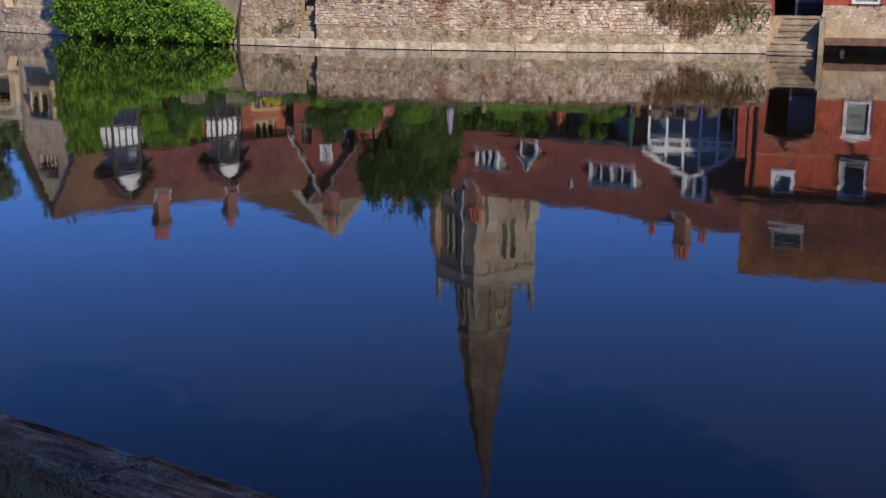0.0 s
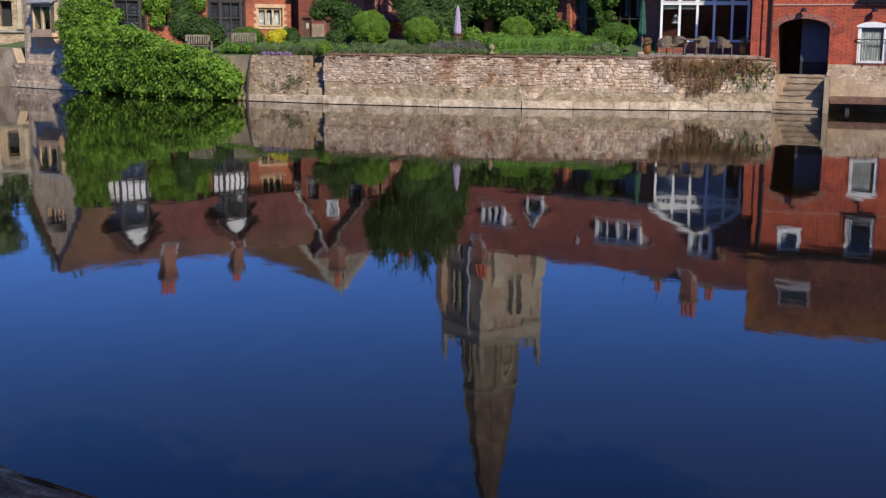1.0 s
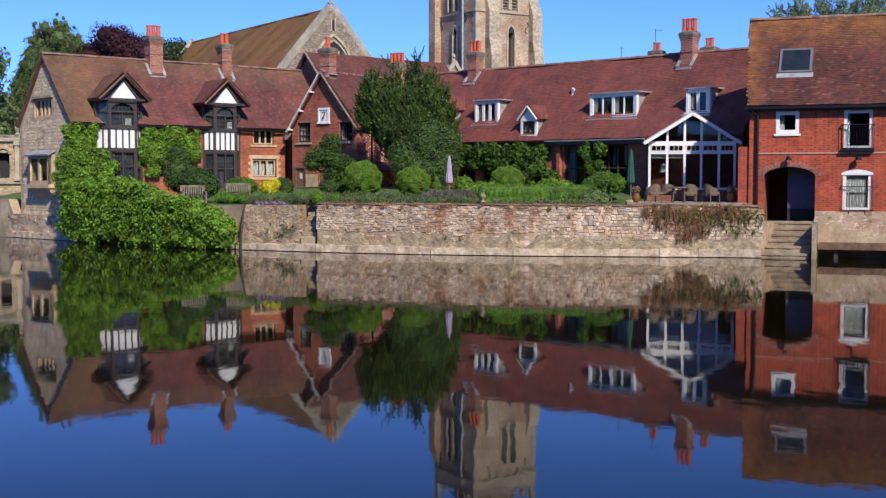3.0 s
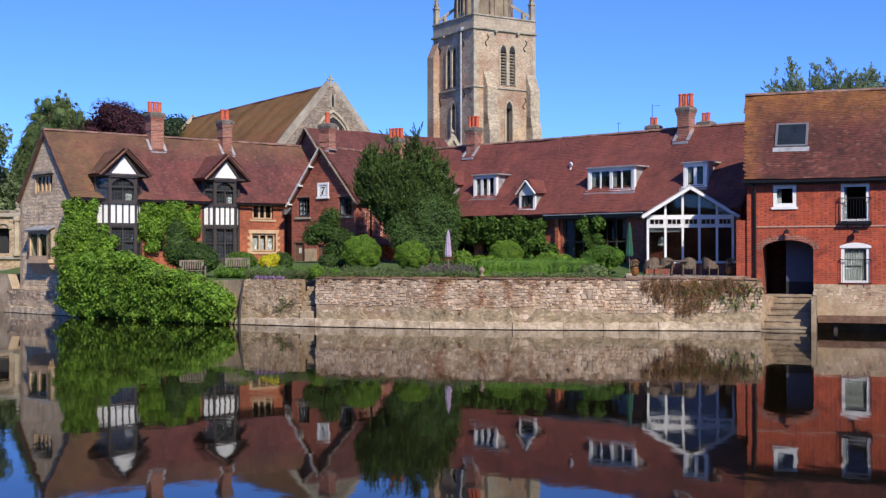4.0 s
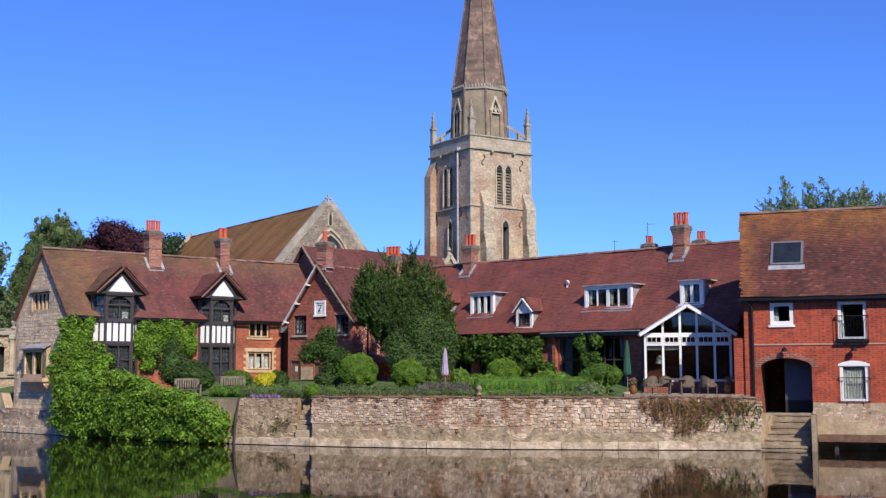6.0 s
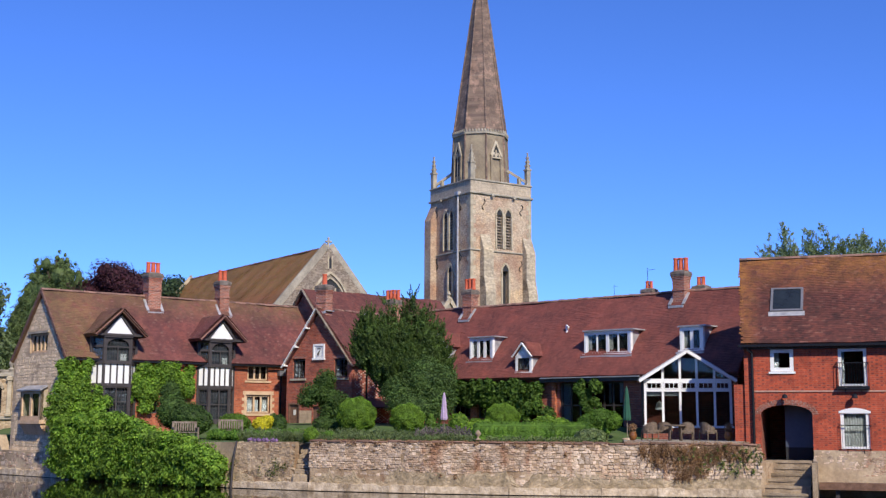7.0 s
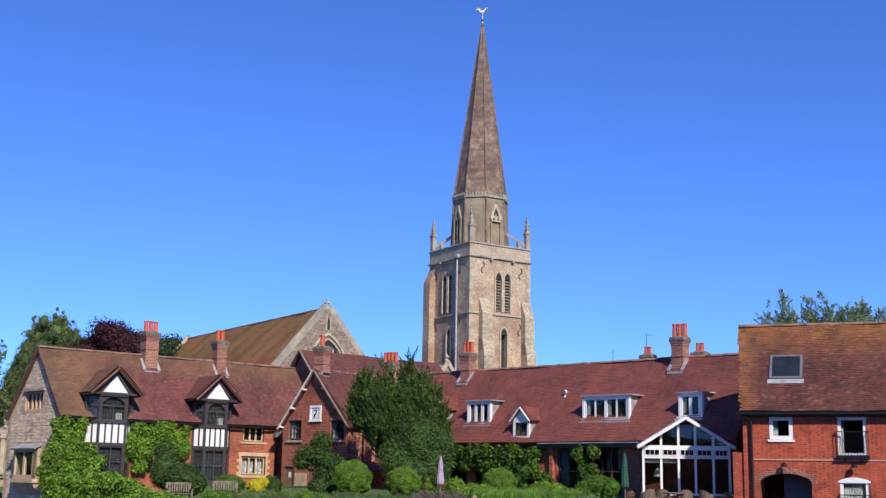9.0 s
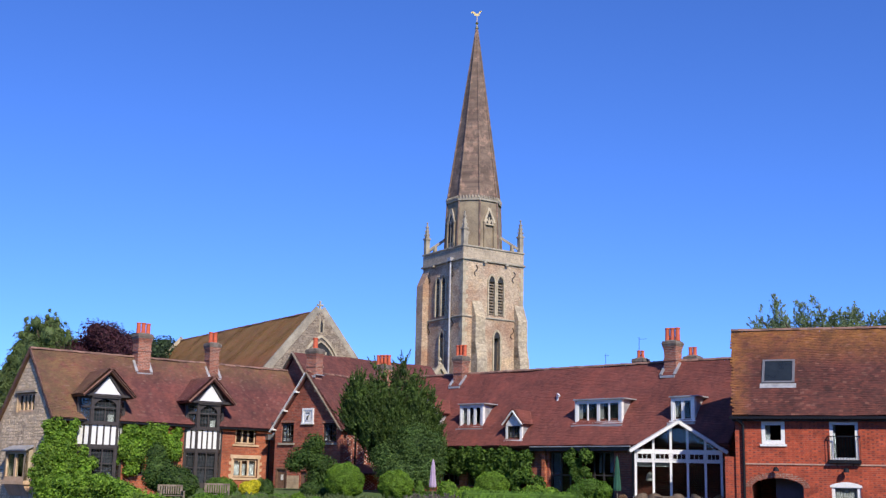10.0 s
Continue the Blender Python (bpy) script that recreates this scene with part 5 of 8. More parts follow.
part("gutter", gt, M["lead"], range_m)
part("fascia", boxes((5.9, 12.0, 0.02, 0.06, 4.95, 5.17)), M["oak"], range_m)
window(range_m, -0.36, 0.86, 3.14, 4.36, 0.5, 3, 2, M["oak"], M["glass"])
window(range_m, 1.44, 2.96, 3.14, 4.36, 0.5, 4, 2, M["oak"], M["glass"])
window(range_m, 6.95, 8.75, 2.62, 4.93, 0.5, 3, 2, M["oak"], M["glass"], 0.08, 0.08, name="veranda_window")
window(range_m, 8.95, 10.75, 2.62, 4.93, 0.5, 3, 2, M["oak"], M["glass"], 0.08, 0.08, name="veranda_window")
part("curtain", boxes((6.98, 7.4, 0.66, 0.69, 2.7, 4.9), (9.75, 9.9, 0.66, 0.69, 3.9, 4.9), (10.4, 10.7, 0.66, 0.69, 3.9, 4.9)), M["white"], range_m)
part("post", boxes((6.55, 6.75, 0.2, 0.4, 2.4, 5.1)), M["brick_l"], range_m)


def flat_dormer(u0, u1, v, z0, z1, lights):
    z0, v, u0, u1 = z0 - 0.13, v - 0.13 / RM_S - 0.17, u0 + 0.1, u1 + 0.06
    d = part("dormer", boxes((u0, u0 + 0.12, v, v + 0.12, z0, z1), (u1 - 0.12, u1, v, v + 0.12, z0, z1), (u0 - 0.08, u1 + 0.08, v - 0.06, v + 0.12, z0 - 0.1, z0), (u0, u1, v, v + 0.12, z1 - 0.09, z1)), M["white"], range_m, "white painted flat-roofed dormer")
    vt = (z1 - RM_E) / RM_S + 0.05
    cb = bmesh.new()
    for x in (u0 + 0.02, u1 - 0.08):
        prism(cb, [(x, v + 0.12, z0 - 0.05), (x, v + 0.12, z1), (x, vt, z1), (x, v + 0.14, z0 - 0.05)], (0.06, 0, 0))
    part("cheek", cb, M["lead"], d, "grey lead dormer cheek")
    part("corner_board", boxes((u1 - 0.05, u1 + 0.03, v - 0.02, v + 0.16, z0, z1)), M["white"], d)
    # sheet right behind the panes, coloured as the shade of a room
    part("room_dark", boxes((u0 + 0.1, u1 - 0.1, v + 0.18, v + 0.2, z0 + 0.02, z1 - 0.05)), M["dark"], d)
    part("dormer_roof", boxes((u0 - 0.05, u1 + 0.2, v - 0.1, vt + 0.1, z1, z1 + 0.06)), M["lead"], d, "grey lead dormer roof")
    part("apron", boxes((u0 - 0.12, u1 + 0.12, v - 0.2, v + 0.02, z0 - 0.2, z0 - 0.1)), M["lead"], d)
    w = (u1 - u0 - 0.24) / lights
    for i in range(lights):
        a = u0 + 0.12 + i * w
        window(d, a, a + w, z0, z1 - 0.09, v + 0.03, 1 if w < 0.7 else 2, 1, M["white"], M["glass"], 0.08, 0.085, name="dormer_window")
    for i in range(lights if w > 0.7 else 1):
        part("curtain", boxes((u0 + 0.16 + i * w, u0 + 0.38 + i * w, v + 0.14, v + 0.16, z0, z1 - 0.1)), M["curtain"], d)


flat_dormer(0.26, 1.94, 1.25, 6.45, 7.52, 3)
flat_dormer(7.96, 10.8, 1.28, 6.5, 7.52, 2)
flat_dormer(13.55, 14.85, 1.28, 6.52, 7.5, 2)


def gable_dormer(u0, u1, v, z0, ze, za):
    z0, v, u0, u1 = z0 - 0.1, v - 0.1 / RM_S - 0.14, u0 + 0.09, u1 + 0.09
    um = (u0 + u1) / 2
    d = part("dormer", boxes((u0, u0 + 0.14, v, v + 0.12, z0, ze), (u1 - 0.14, u1, v, v + 0.12, z0, ze), (u0 - 0.06, u1 + 0.06, v - 0.06, v + 0.12, z0 - 0.1, z0), (u0, u1, v, v + 0.12, ze - 0.1, ze)), M["white"], range_m, "white gabled dormer with tiled roof")
    part("gable_panel", prism(bmesh.new(), [(u0, v, ze), (u1, v, ze), (um, v, za)], (0, 0.1, 0)), M["white"], d)
    va, ve = (za - RM_E) / RM_S, (ze - RM_E) / RM_S
    rb = bmesh.new()
    for x in (u0 - 0.12, u1 + 0.12):
        slab(rb, (x, v - 0.12, ze - 0.05), (um, v - 0.12, za + 0.08), (um, va + 0.1, za + 0.08), (x, ve + 0.1, ze - 0.05), 0.06)
    r = part("dormer_roof", rb, M["tile_m"], d)
    for x in (u0 - 0.12, u1 + 0.12):
        up = Vector((um - x, 0, za - ze + 0.13))
        tile_field(r, (x, v - 0.12, ze - 0.05), (0, 1, 0), up, va - v + 0.2, up.length, M["tile_m"], clip=lambda a, b, h=up.length: a < (ve - v + 0.3) + (va - ve) * b / h)
    bb = bmesh.new()
    for x in (u0 - 0.12, u1 + 0.12):
        bar(bb, (x, v - 0.14, ze - 0.05), (um, v - 0.14, za + 0.06), 0.05, 0.1, (0, 1, 0))
    part("bargeboard", bb, M["white"], d)
    cb = bmesh.new()
    for x in (u0 + 0.02, u1 - 0.08):
        prism(cb, [(x, v + 0.12, z0 - 0.05), (x, v + 0.12, ze), (x, ve, ze)], (0.06, 0, 0))
    part("cheek", cb, M["lead"], d, "grey lead dormer cheek")
    # dark-coloured sheet in place of the shaded space behind this window
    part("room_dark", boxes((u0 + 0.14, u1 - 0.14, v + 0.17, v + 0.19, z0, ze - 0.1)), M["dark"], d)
    window(d, u0 + 0.14, u1 - 0.14, z0, ze - 0.1, v + 0.03, 2, 1, M["oak"], M["glass"], 0.05, 0.06, name="dormer_window", lead=M["oak"])
    part("curtain", boxes((u0 + 0.2, u0 + 0.46, v + 0.13, v + 0.15, z0, ze - 0.1), (u0 + 0.56, u1 - 0.3, v + 0.13, v + 0.15, z0, ze - 0.1)), M["curtain"], d)


gable_dormer(4.05, 5.12, 0.5, 5.64, 6.36, 6.98)
gable_dormer(-2.35, -1.2, 1.0, 6.3, 7.1, 7.8)
cm = chimney(range_m, -2.2, -1.55, 3.3, 3.9, 8.2, 10.55, 3, 0.65, 0.12)
flashing(cm, -2.2, -1.55, 3.05, RM_E + 3.2 * RM_S, RM_S)
chimney(range_m, 9.68, 10.24, 4.0, 4.5, 9.0, 9.85, 2, 0.4, 0.1)
cr = chimney(range_m, 11.93, 12.6, 3.3, 3.9, 8.2, 10.55, 3, 0.66, 0.13)
flashing(cr, 11.93, 12.6, 3.05, RM_E + 3.2 * RM_S, RM_S)
chimney(range_m, 12.72, 13.35, 4.0, 4.5, 9.0, 9.8, 2, 0.45, 0.11, M["ashlar_grey"])
sv = bmesh.new()
tube(sv, (6.1, 2.2, 7.4), (6.1, 2.2, 8.05), 0.06, 0.06)
bar(sv, (6.1, 2.2, 8.0), (6.28, 2.1, 7.9), 0.1, 0.1)
part("vent_pipe", sv, M["white"], range_m)
av = bmesh.new()
tube(av, (9.9, 4.2, 9.8), (9.9, 4.2, 11.0), 0.015, 0.015, 5)
bar(av, (9.9, 4.3, 10.9), (10.3, 4.3, 10.9), 0.015, 0.015)
tube(av, (8.0, 3.9, 9.5), (8.0, 3.9, 10.2), 0.012, 0.012, 5)
bar(av, (7.9, 3.9, 10.1), (8.2, 3.9, 10.1), 0.012, 0.012)
part("aerial", av, M["iron"], range_m)

# ---- red brick river house ----
rh = base("river_house", frame_of((12.72, 50.42), -20), "bright red brick river house with arched passage and tile roof", "house")
R_E, R_Z, R_V = 6.2, 10.22, 3.6
ARCH = (0.62, 2.67, 1.4, 3.3)
arch_pts = [(0.62 + 2.05 * (1 - math.cos(a)) / 2, 3.3 + 0.4 * math.sin(a)) for a in np.linspace(0, math.pi, 15)]
holes = [(1.05, 2.02, 5.06, 6.02), (3.76, 4.87, 4.42, 6.0), (3.76, 4.87, 1.9, 3.46)] + [(a[0], b[0], 1.4, (a[1] + b[1]) / 2) for a, b in zip(arch_pts, arch_pts[1:])]
part("front_wall", wall_mesh([(0.0, 6.3), (12.0, 6.3)], 1.87, [(a, b, max(c, 1.8), d) for a, b, c, d in holes], 0.0, 0.35), M["brick_r"], rh)
part("gable_wall", wall_mesh([(0.35, 6.3), (3.6, 10.0), (7.0, 6.3)], 1.2, [], 0.0, 0.3, side=True), M["brick_r"], rh)
part("back_wall", boxes((0.3, 12, 6.7, 7.0, 1.2, 6.3), (11.7, 12, 0.35, 6.7, 1.2, 6.3)), M["brick_r"], rh)
part("stone_base", wall_mesh([(2.68, 1.87), (12, 1.87)], -0.6, [], -0.04, 0.4), M["render"], rh, "pale rendered rubble base at the water")
part("stone_base", boxes((0.0, 0.62, -0.02, 0.35, 1.2, 1.87)), M["brick_r"], rh)
part("passage_wall", boxes((0.32, 0.62, 0.35, 6.6, 1.3, 4.0), (2.67, 2.95, 0.35, 6.6, 1.3, 4.0), (0.62, 2.67, 0.35, 6.6, 3.75, 3.95), (0.62, 1.5, 4.2, 4.3, 1.3, 3.8)), M["brick_g"], rh)
part("floor", boxes((0.35, 2.9, 0.0, 6.7, 1.3, 1.42), (2.95, 11.7, 0.36, 6.7, 1.7, 1.8), (0.35, 11.7, 0.36, 6.7, 4.15, 4.25)), M["dark"], rh)
part("passage_door", boxes((1.5, 2.67, 1.1, 1.16, 1.95, 3.75)), M["bluedoor"], rh, "slate blue boarded door leaf")
part("passage_door", boxes((1.5, 2.67, 1.12, 1.18, 1.42, 1.95)), M["dark"], rh)
ab = bmesh.new()
n_v = 22
for k in range(n_v):
    a0, a1 = math.pi * k / n_v + 0.012, math.pi * (k + 1) / n_v - 0.012
    q = []
    for a, rr_ in ((a0, 1.0), (a1, 1.0), (a1, 1.24), (a0, 1.24)):
        q.append((1.645 - 1.03 * rr_ * math.cos(a), -0.02, 3.3 + (0.4 + (rr_ - 1) * 0.95) * math.sin(a) - (0 if rr_ == 1 else 0.0)))
    prism(ab, q, (0, 0.06, 0))
part("arch_bricks", ab, M["brick_c"], rh, "ring of arch bricks")
gable_roof(rh, -0.08, 12.2, -0.25, R_E, R_V, R_Z, 7.45, M["tile_r"], skew=5.5)
part("eaves_board", boxes((-0.1, 12.1, -0.12, 0.0, 6.0, 6.2)), M["oak"], rh)
gt = bmesh.new()
bar(gt, (-0.2, -0.3, 6.14), (12.0, -0.3, 6.14), 0.12, 0.1)
part("gutter", gt, M["iron"], rh)
part("string_course", boxes((0.3, 12.0, -0.035, 0.0, 4.23, 4.29)), M["pinkband"], rh)
dp = bmesh.new()
tube(dp, (0.34, -0.1, 1.0), (0.34, -0.1, 5.9), 0.055, 0.055)
bar(dp, (0.34, -0.1, 5.85), (0.1, -0.28, 6.1), 0.1, 0.1)
part("downpipe", dp, M["iron"], rh)
window(rh, 1.07, 2.0, 5.08, 6.0, 0.02, 1, 1, M["white"], M["glass"], 0.05, 0.15, 0.09, label="square white framed window")
part("curtain", boxes((1.2, 1.4, 0.2, 0.22, 5.15, 5.9)), M["white"], rh)
part("sill", boxes((1.0, 2.07, -0.06, 0.05, 4.98, 5.07)), M["white"], rh)


def french_window(z0, z1, arched):
    w = window(rh, 3.76, 4.87, z0, z1, 0.04, 1, 1, M["white"], M["glass"], 0.06, 0.13, 0.1, name="french_window", label="white framed french window with iron rail")
    if arched:
        hb = bmesh.new()
        for a, b in zip(np.linspace(3.7, 4.93, 9), np.linspace(3.7, 4.93, 9)[1:]):
            f = lambda x: z1 - 0.02 + 0.14 * (1 - ((x - 4.315) / 0.62) ** 2)
            prism(hb, [(a, -0.01, z1 - 0.1), (b, -0.01, z1 - 0.1), (b, -0.01, f(b)), (a, -0.01, f(a))], (0, 0.1, 0))
        part("arched_head", hb, M["white"], w)
        for k in range(9):
            part("curtain", tube(bmesh.new(), (3.93 + k * 0.1, 0.22, z0), (3.93 + k * 0.1, 0.22, z1), 0.06, 0.06, 8), M["curtain"], w)
    else:
        part("inner_frame", boxes((3.9, 3.98, 0.14, 0.6, z0 + 0.05, z1 - 0.1)), M["white"], w)
    rl = bmesh.new()
    a, b, v = 3.7, 4.93, -0.08 if arched else -0.15
    for z in (z0 + 0.02, z0 + 0.98):
        bar(rl, (a, v, z), (b, v, z), 0.035, 0.035)
        for x in (a, b):
            bar(rl, (x, v, z), (x, 0.0, z), 0.03, 0.03)
    for x in np.linspace(a, b, 12):
        bar(rl, (x, v, z0), (x, v, z0 + 0.98), *((0.009, 0.009) if arched else (0.018, 0.018)))
    for x in (a + 0.3, b - 0.3):
        bar(rl, (x, v, z0), (x, 0.0, z0 - 0.22), 0.03, 0.03)
    part("railing", rl, M["iron"], w, "black iron railing")
    if not arched:
        part("balcony_tray", boxes((a - 0.02, b + 0.02, v - 0.06, 0.0, z0 - 0.1, z0)), M["iron"], w)


french_window(4.42, 6.0, False)
french_window(1.9, 3.46, True)
for x in (1.62, 4.35):
    lp = lathe(bmesh.new(), [(0.02, 0.0), (0.13, -0.02), (0.1, 0.12), (0.03, 0.16)], 10, (x, -0.24, 3.98))
    bar(lp, (x, -0.24, 4.1), (x, 0.0, 4.14), 0.03, 0.03)
    part("wall_lamp", lp, M["iron"], rh)
sk = boxes((1.05, 2.4, 0.0, 0.1, 0.0, 0.0 + 0.1), (1.05, 2.4, 1.4, 1.5, 0.0, 0.1), (1.05, 1.15, 0.1, 1.4, 0.0, 0.1), (2.3, 2.4, 0.1, 1.4, 0.0, 0.1))
ang = math.atan2(R_Z - R_E, R_V + 0.25)
sl = part("roof_window", sk, M["zinc"], rh, "grey framed roof window")
sl.matrix_basis = pose(0.0, -0.25 + 1.32, R_E + 1.32 * math.tan(ang) + 0.06, math.degrees(ang), 0, 0)
# opaque pane and an added backing sheet, both coloured as a shaded room
part("pane", boxes((1.15, 2.3, 0.1, 1.4, 0.06, 0.07)), M["darkpane"], sl)
part("blind", boxes((1.15, 2.3, 0.1, 1.4, 0.045, 0.05)), M["blind"], sl)
part("roof_apron", boxes((0.98, 2.47, -0.28, 0.0, 0.0, 0.04)), M["lead"], sl)
part("low_wall", boxes((-0.45, -0.02, 0.1, 2.4, 1.2, 4.55)), M["brick_r"], rh, "red brick pier wall")
# steps down to the water, with side walls and a landing stage
steps = base("river_steps", frame_of((12.72, 50.42), -20), "worn stone river steps below the arch", "steps")
for k in range(6):
    y, z = -0.02 - 0.29 * (k + 1) + random.uniform(-0.03, 0.03), 1.42 - 0.24 * k + random.uniform(-0.03, 0.03)
    st = boxes((0.5 + random.uniform(-0.05, 0.05), 2.6, y + 0.035, 0.3 - 0.29 * k, -0.4, z - 0.1), (0.5, 2.6, y, 0.3 - 0.29 * k, z - 0.096, z))
    bmesh.ops.subdivide_edges(st, edges=[e for e in st.edges if abs((e.verts[0].co - e.verts[1].co).x) > 1], cuts=9, use_grid_fill=True)
    for v in st.verts:
        v.co += Vector((random.uniform(-1, 1), random.uniform(-1, 1), random.uniform(-1, 1) if v.co.z > 0 else 0)) * 0.009
    part("step", st, M["stepstone"], steps)
part("cheek_wall", boxes((2.68, 2.84, -1.95, -0.05, -0.5, 1.4)), M["stepstone"], steps)
jetty = base("landing_stage", frame_of((12.72, 50.42), -20), "weathered plank landing stage on posts over the water", "jetty")
for k in range(10):
    part("plank", soften(boxes((2.9 + k * 0.9, 2.9 + k * 0.9 + 0.88, -1.3, -0.1, 0.5, 0.6)), 0.01), M["brownwood"], jetty)
part("post", boxes((2.72, 2.87, -1.4, -1.25, -0.8, 1.45)), M["wood"], jetty, "grey mooring post")
for x in (3.5, 6.0, 9.0):
    part("support", boxes((x, x + 0.16, -1.2, -1.05, -0.8, 0.5)), M["oak"], jetty)
part("edge_beam", boxes((2.9, 12, -1.38, -1.3, 0.36, 0.64)), M["brownwood"], jetty)

# ---- conservatory ----
cons = base("conservatory", Matrix.Translation(EYE) @ Matrix.Scale(1.045, 4) @ Matrix.Translation((0, 0, -EYE[2])) @ frame_of((8.8, 53.1), -8), "white framed gabled conservatory with glass front", "conservatory")
C_W, C_E, C_A, C_D = 4.06, 4.87, 6.1, 6.5
posts = [0.2, 0.97, 1.72, 2.44, 3.2, 3.88]
part("dwarf_wall", boxes((0.1, 3.98, 0.06, 0.3, 2.0, 2.72)), M["brick_g"], cons)
part("sill", boxes((0.08, 4.0, 0.0, 0.34, 2.72, 2.82)), M["white"], cons)
for x in posts:
    zt = C_E + (C_A - C_E) * (1 - abs(x - 2.04) / 2.04) - 0.1
    part("post", boxes((x - 0.05, x + 0.05, 0.04, 0.16, 2.82, zt)), M["white"], cons)
part("transom", boxes((0.15, 3.93, 0.03, 0.15, 4.3, 4.42), (0.15, 3.93, 0.02, 0.17, 4.7, 4.86)), M["white"], cons)
for a, b in zip(posts, posts[1:]):
    part("pane", boxes((a + 0.05, b - 0.05, 0.09, 0.1, 2.82, 4.3)), M["glass"], cons).visible_shadow = False
    w = window(cons, a + 0.06, b - 0.06, 4.42, 4.7, 0.0, 3, 1, M["white"], M["glass"], 0.02, 0.035, 0.06, name="top_light")
    za = C_E + (C_A - C_E) * (1 - abs(a - 2.04) / 2.04) - 0.12
    zb = C_E + (C_A - C_E) * (1 - abs(b - 2.04) / 2.04) - 0.12
    part("gable_pane", prism(bmesh.new(), [(a + 0.05, 0.09, 4.86), (b - 0.05, 0.09, 4.86), (b - 0.05, 0.09, max(zb, 4.87)), (a + 0.05, 0.09, max(za, 4.87))], (0, 0.01, 0)), M["glass"], cons).visible_shadow = False
bb = bmesh.new()
for x in (-0.05, 4.13):
    bar(bb, (x, -0.08, C_E - 0.12), (2.04, -0.08, C_A - 0.05), 0.12, 0.38, (0, 1, 0))
part("bargeboard", bb, M["white"], cons, "broad white bargeboards")
rb = bmesh.new()
for x in (-0.08, 4.16):
    slab(rb, (x, -0.05, C_E), (x, C_D, C_E), (2.04, C_D, C_A + 0.08), (2.04, -0.05, C_A + 0.08), 0.06)
part("roof", rb, M["lead"], cons)
# side and inner walls coloured near black, to paint the inside as shaded
part("side_wall", boxes((0.1, 0.2, 0.3, C_D, 2.0, C_E), (3.88, 3.98, 0.3, C_D, 2.0, C_E)), M["oak"], cons)
part("floor", boxes((0.2, 3.88, 0.3, C_D, 2.1, 2.2)), M["brownwood"], cons)
part("inner_wall", wall_mesh([(0.2, C_E - 0.08), (2.04, C_A - 0.02), (3.88, C_E - 0.08)], 2.0, [], C_D - 0.2, 0.15), M["dark"], cons)
part("blind", boxes((0.26, 1.7, 0.2, 0.22, 4.12, 4.3)), M["curtain"], cons)
lamp = lathe(bmesh.new(), [(0.02, 0), (0.2, 0.02), (0.14, 0.3), (0.02, 0.42)], 12, (0.85, 0.9, 3.5))
part("hanging_shade", lamp, M["curtain"], cons)

# ---- church ----
church = base("church", frame_of((2.44, 100.0), 32.7), "medieval stone church with tall octagonal spire", "church")
TS = 6.38
tower_holes = [(2.66, 3.3, 17.6, 20.5), (3.58, 4.22, 17.6, 20.5), (3.26, 3.92, 12.2, 15.7)]
left_holes = [(2.6, 3.24, 17.6, 20.5), (3.5, 4.14, 17.6, 20.5), (2.75, 3.4, 12.2, 15.7)]
part("tower_wall", wall_mesh([(0, 22.2), (TS, 22.2)], 2.0, tower_holes, 0.0, 0.9), M["tower"], church, "honey rubble tower wall")
part("tower_wall", wall_mesh([(0.9, 22.2), (TS, 22.2)], 2.0, [(a, b, c, d) for a, b, c, d in left_holes], 0.0, 0.9, side=True), M["tower"], church)
part("tower_wall", boxes((0.9, TS, TS - 0.9, TS, 2, 22.2), (TS - 0.9, TS, 0.9, TS - 0.9, 2, 22.2)), M["tower"], church)
part("belfry_floor", boxes((0.9, TS - 0.9, 0.9, TS - 0.9, 16.9, 17.0), (0.9, TS - 0.9, 0.9, TS - 0.9, 21.9, 22.1)), M["dark"], church)


def pointed(bm, u0, u1, z, v, side, r=0.12, depth=0.16):
    """A pointed hood over an opening, with the solid spandrels that close its head."""
    w = u1 - u0
    put = (lambda a, b, c: (b, a, c)) if side else (lambda a, b, c: (a, b, c))
    m = (u0 + u1) / 2
    for s in (-1, 1):
        c0 = m + s * w / 2
        pts = [(c0 - s * w * (1 - math.cos(t)), z + w * math.sin(t)) for t in np.linspace(0, math.pi / 3, 6)]
        for p, q in zip(pts, pts[1:]):
            bar(bm, put(p[0], v, p[1]), put(q[0], v, q[1]), depth, r, put(0, 1, 0))


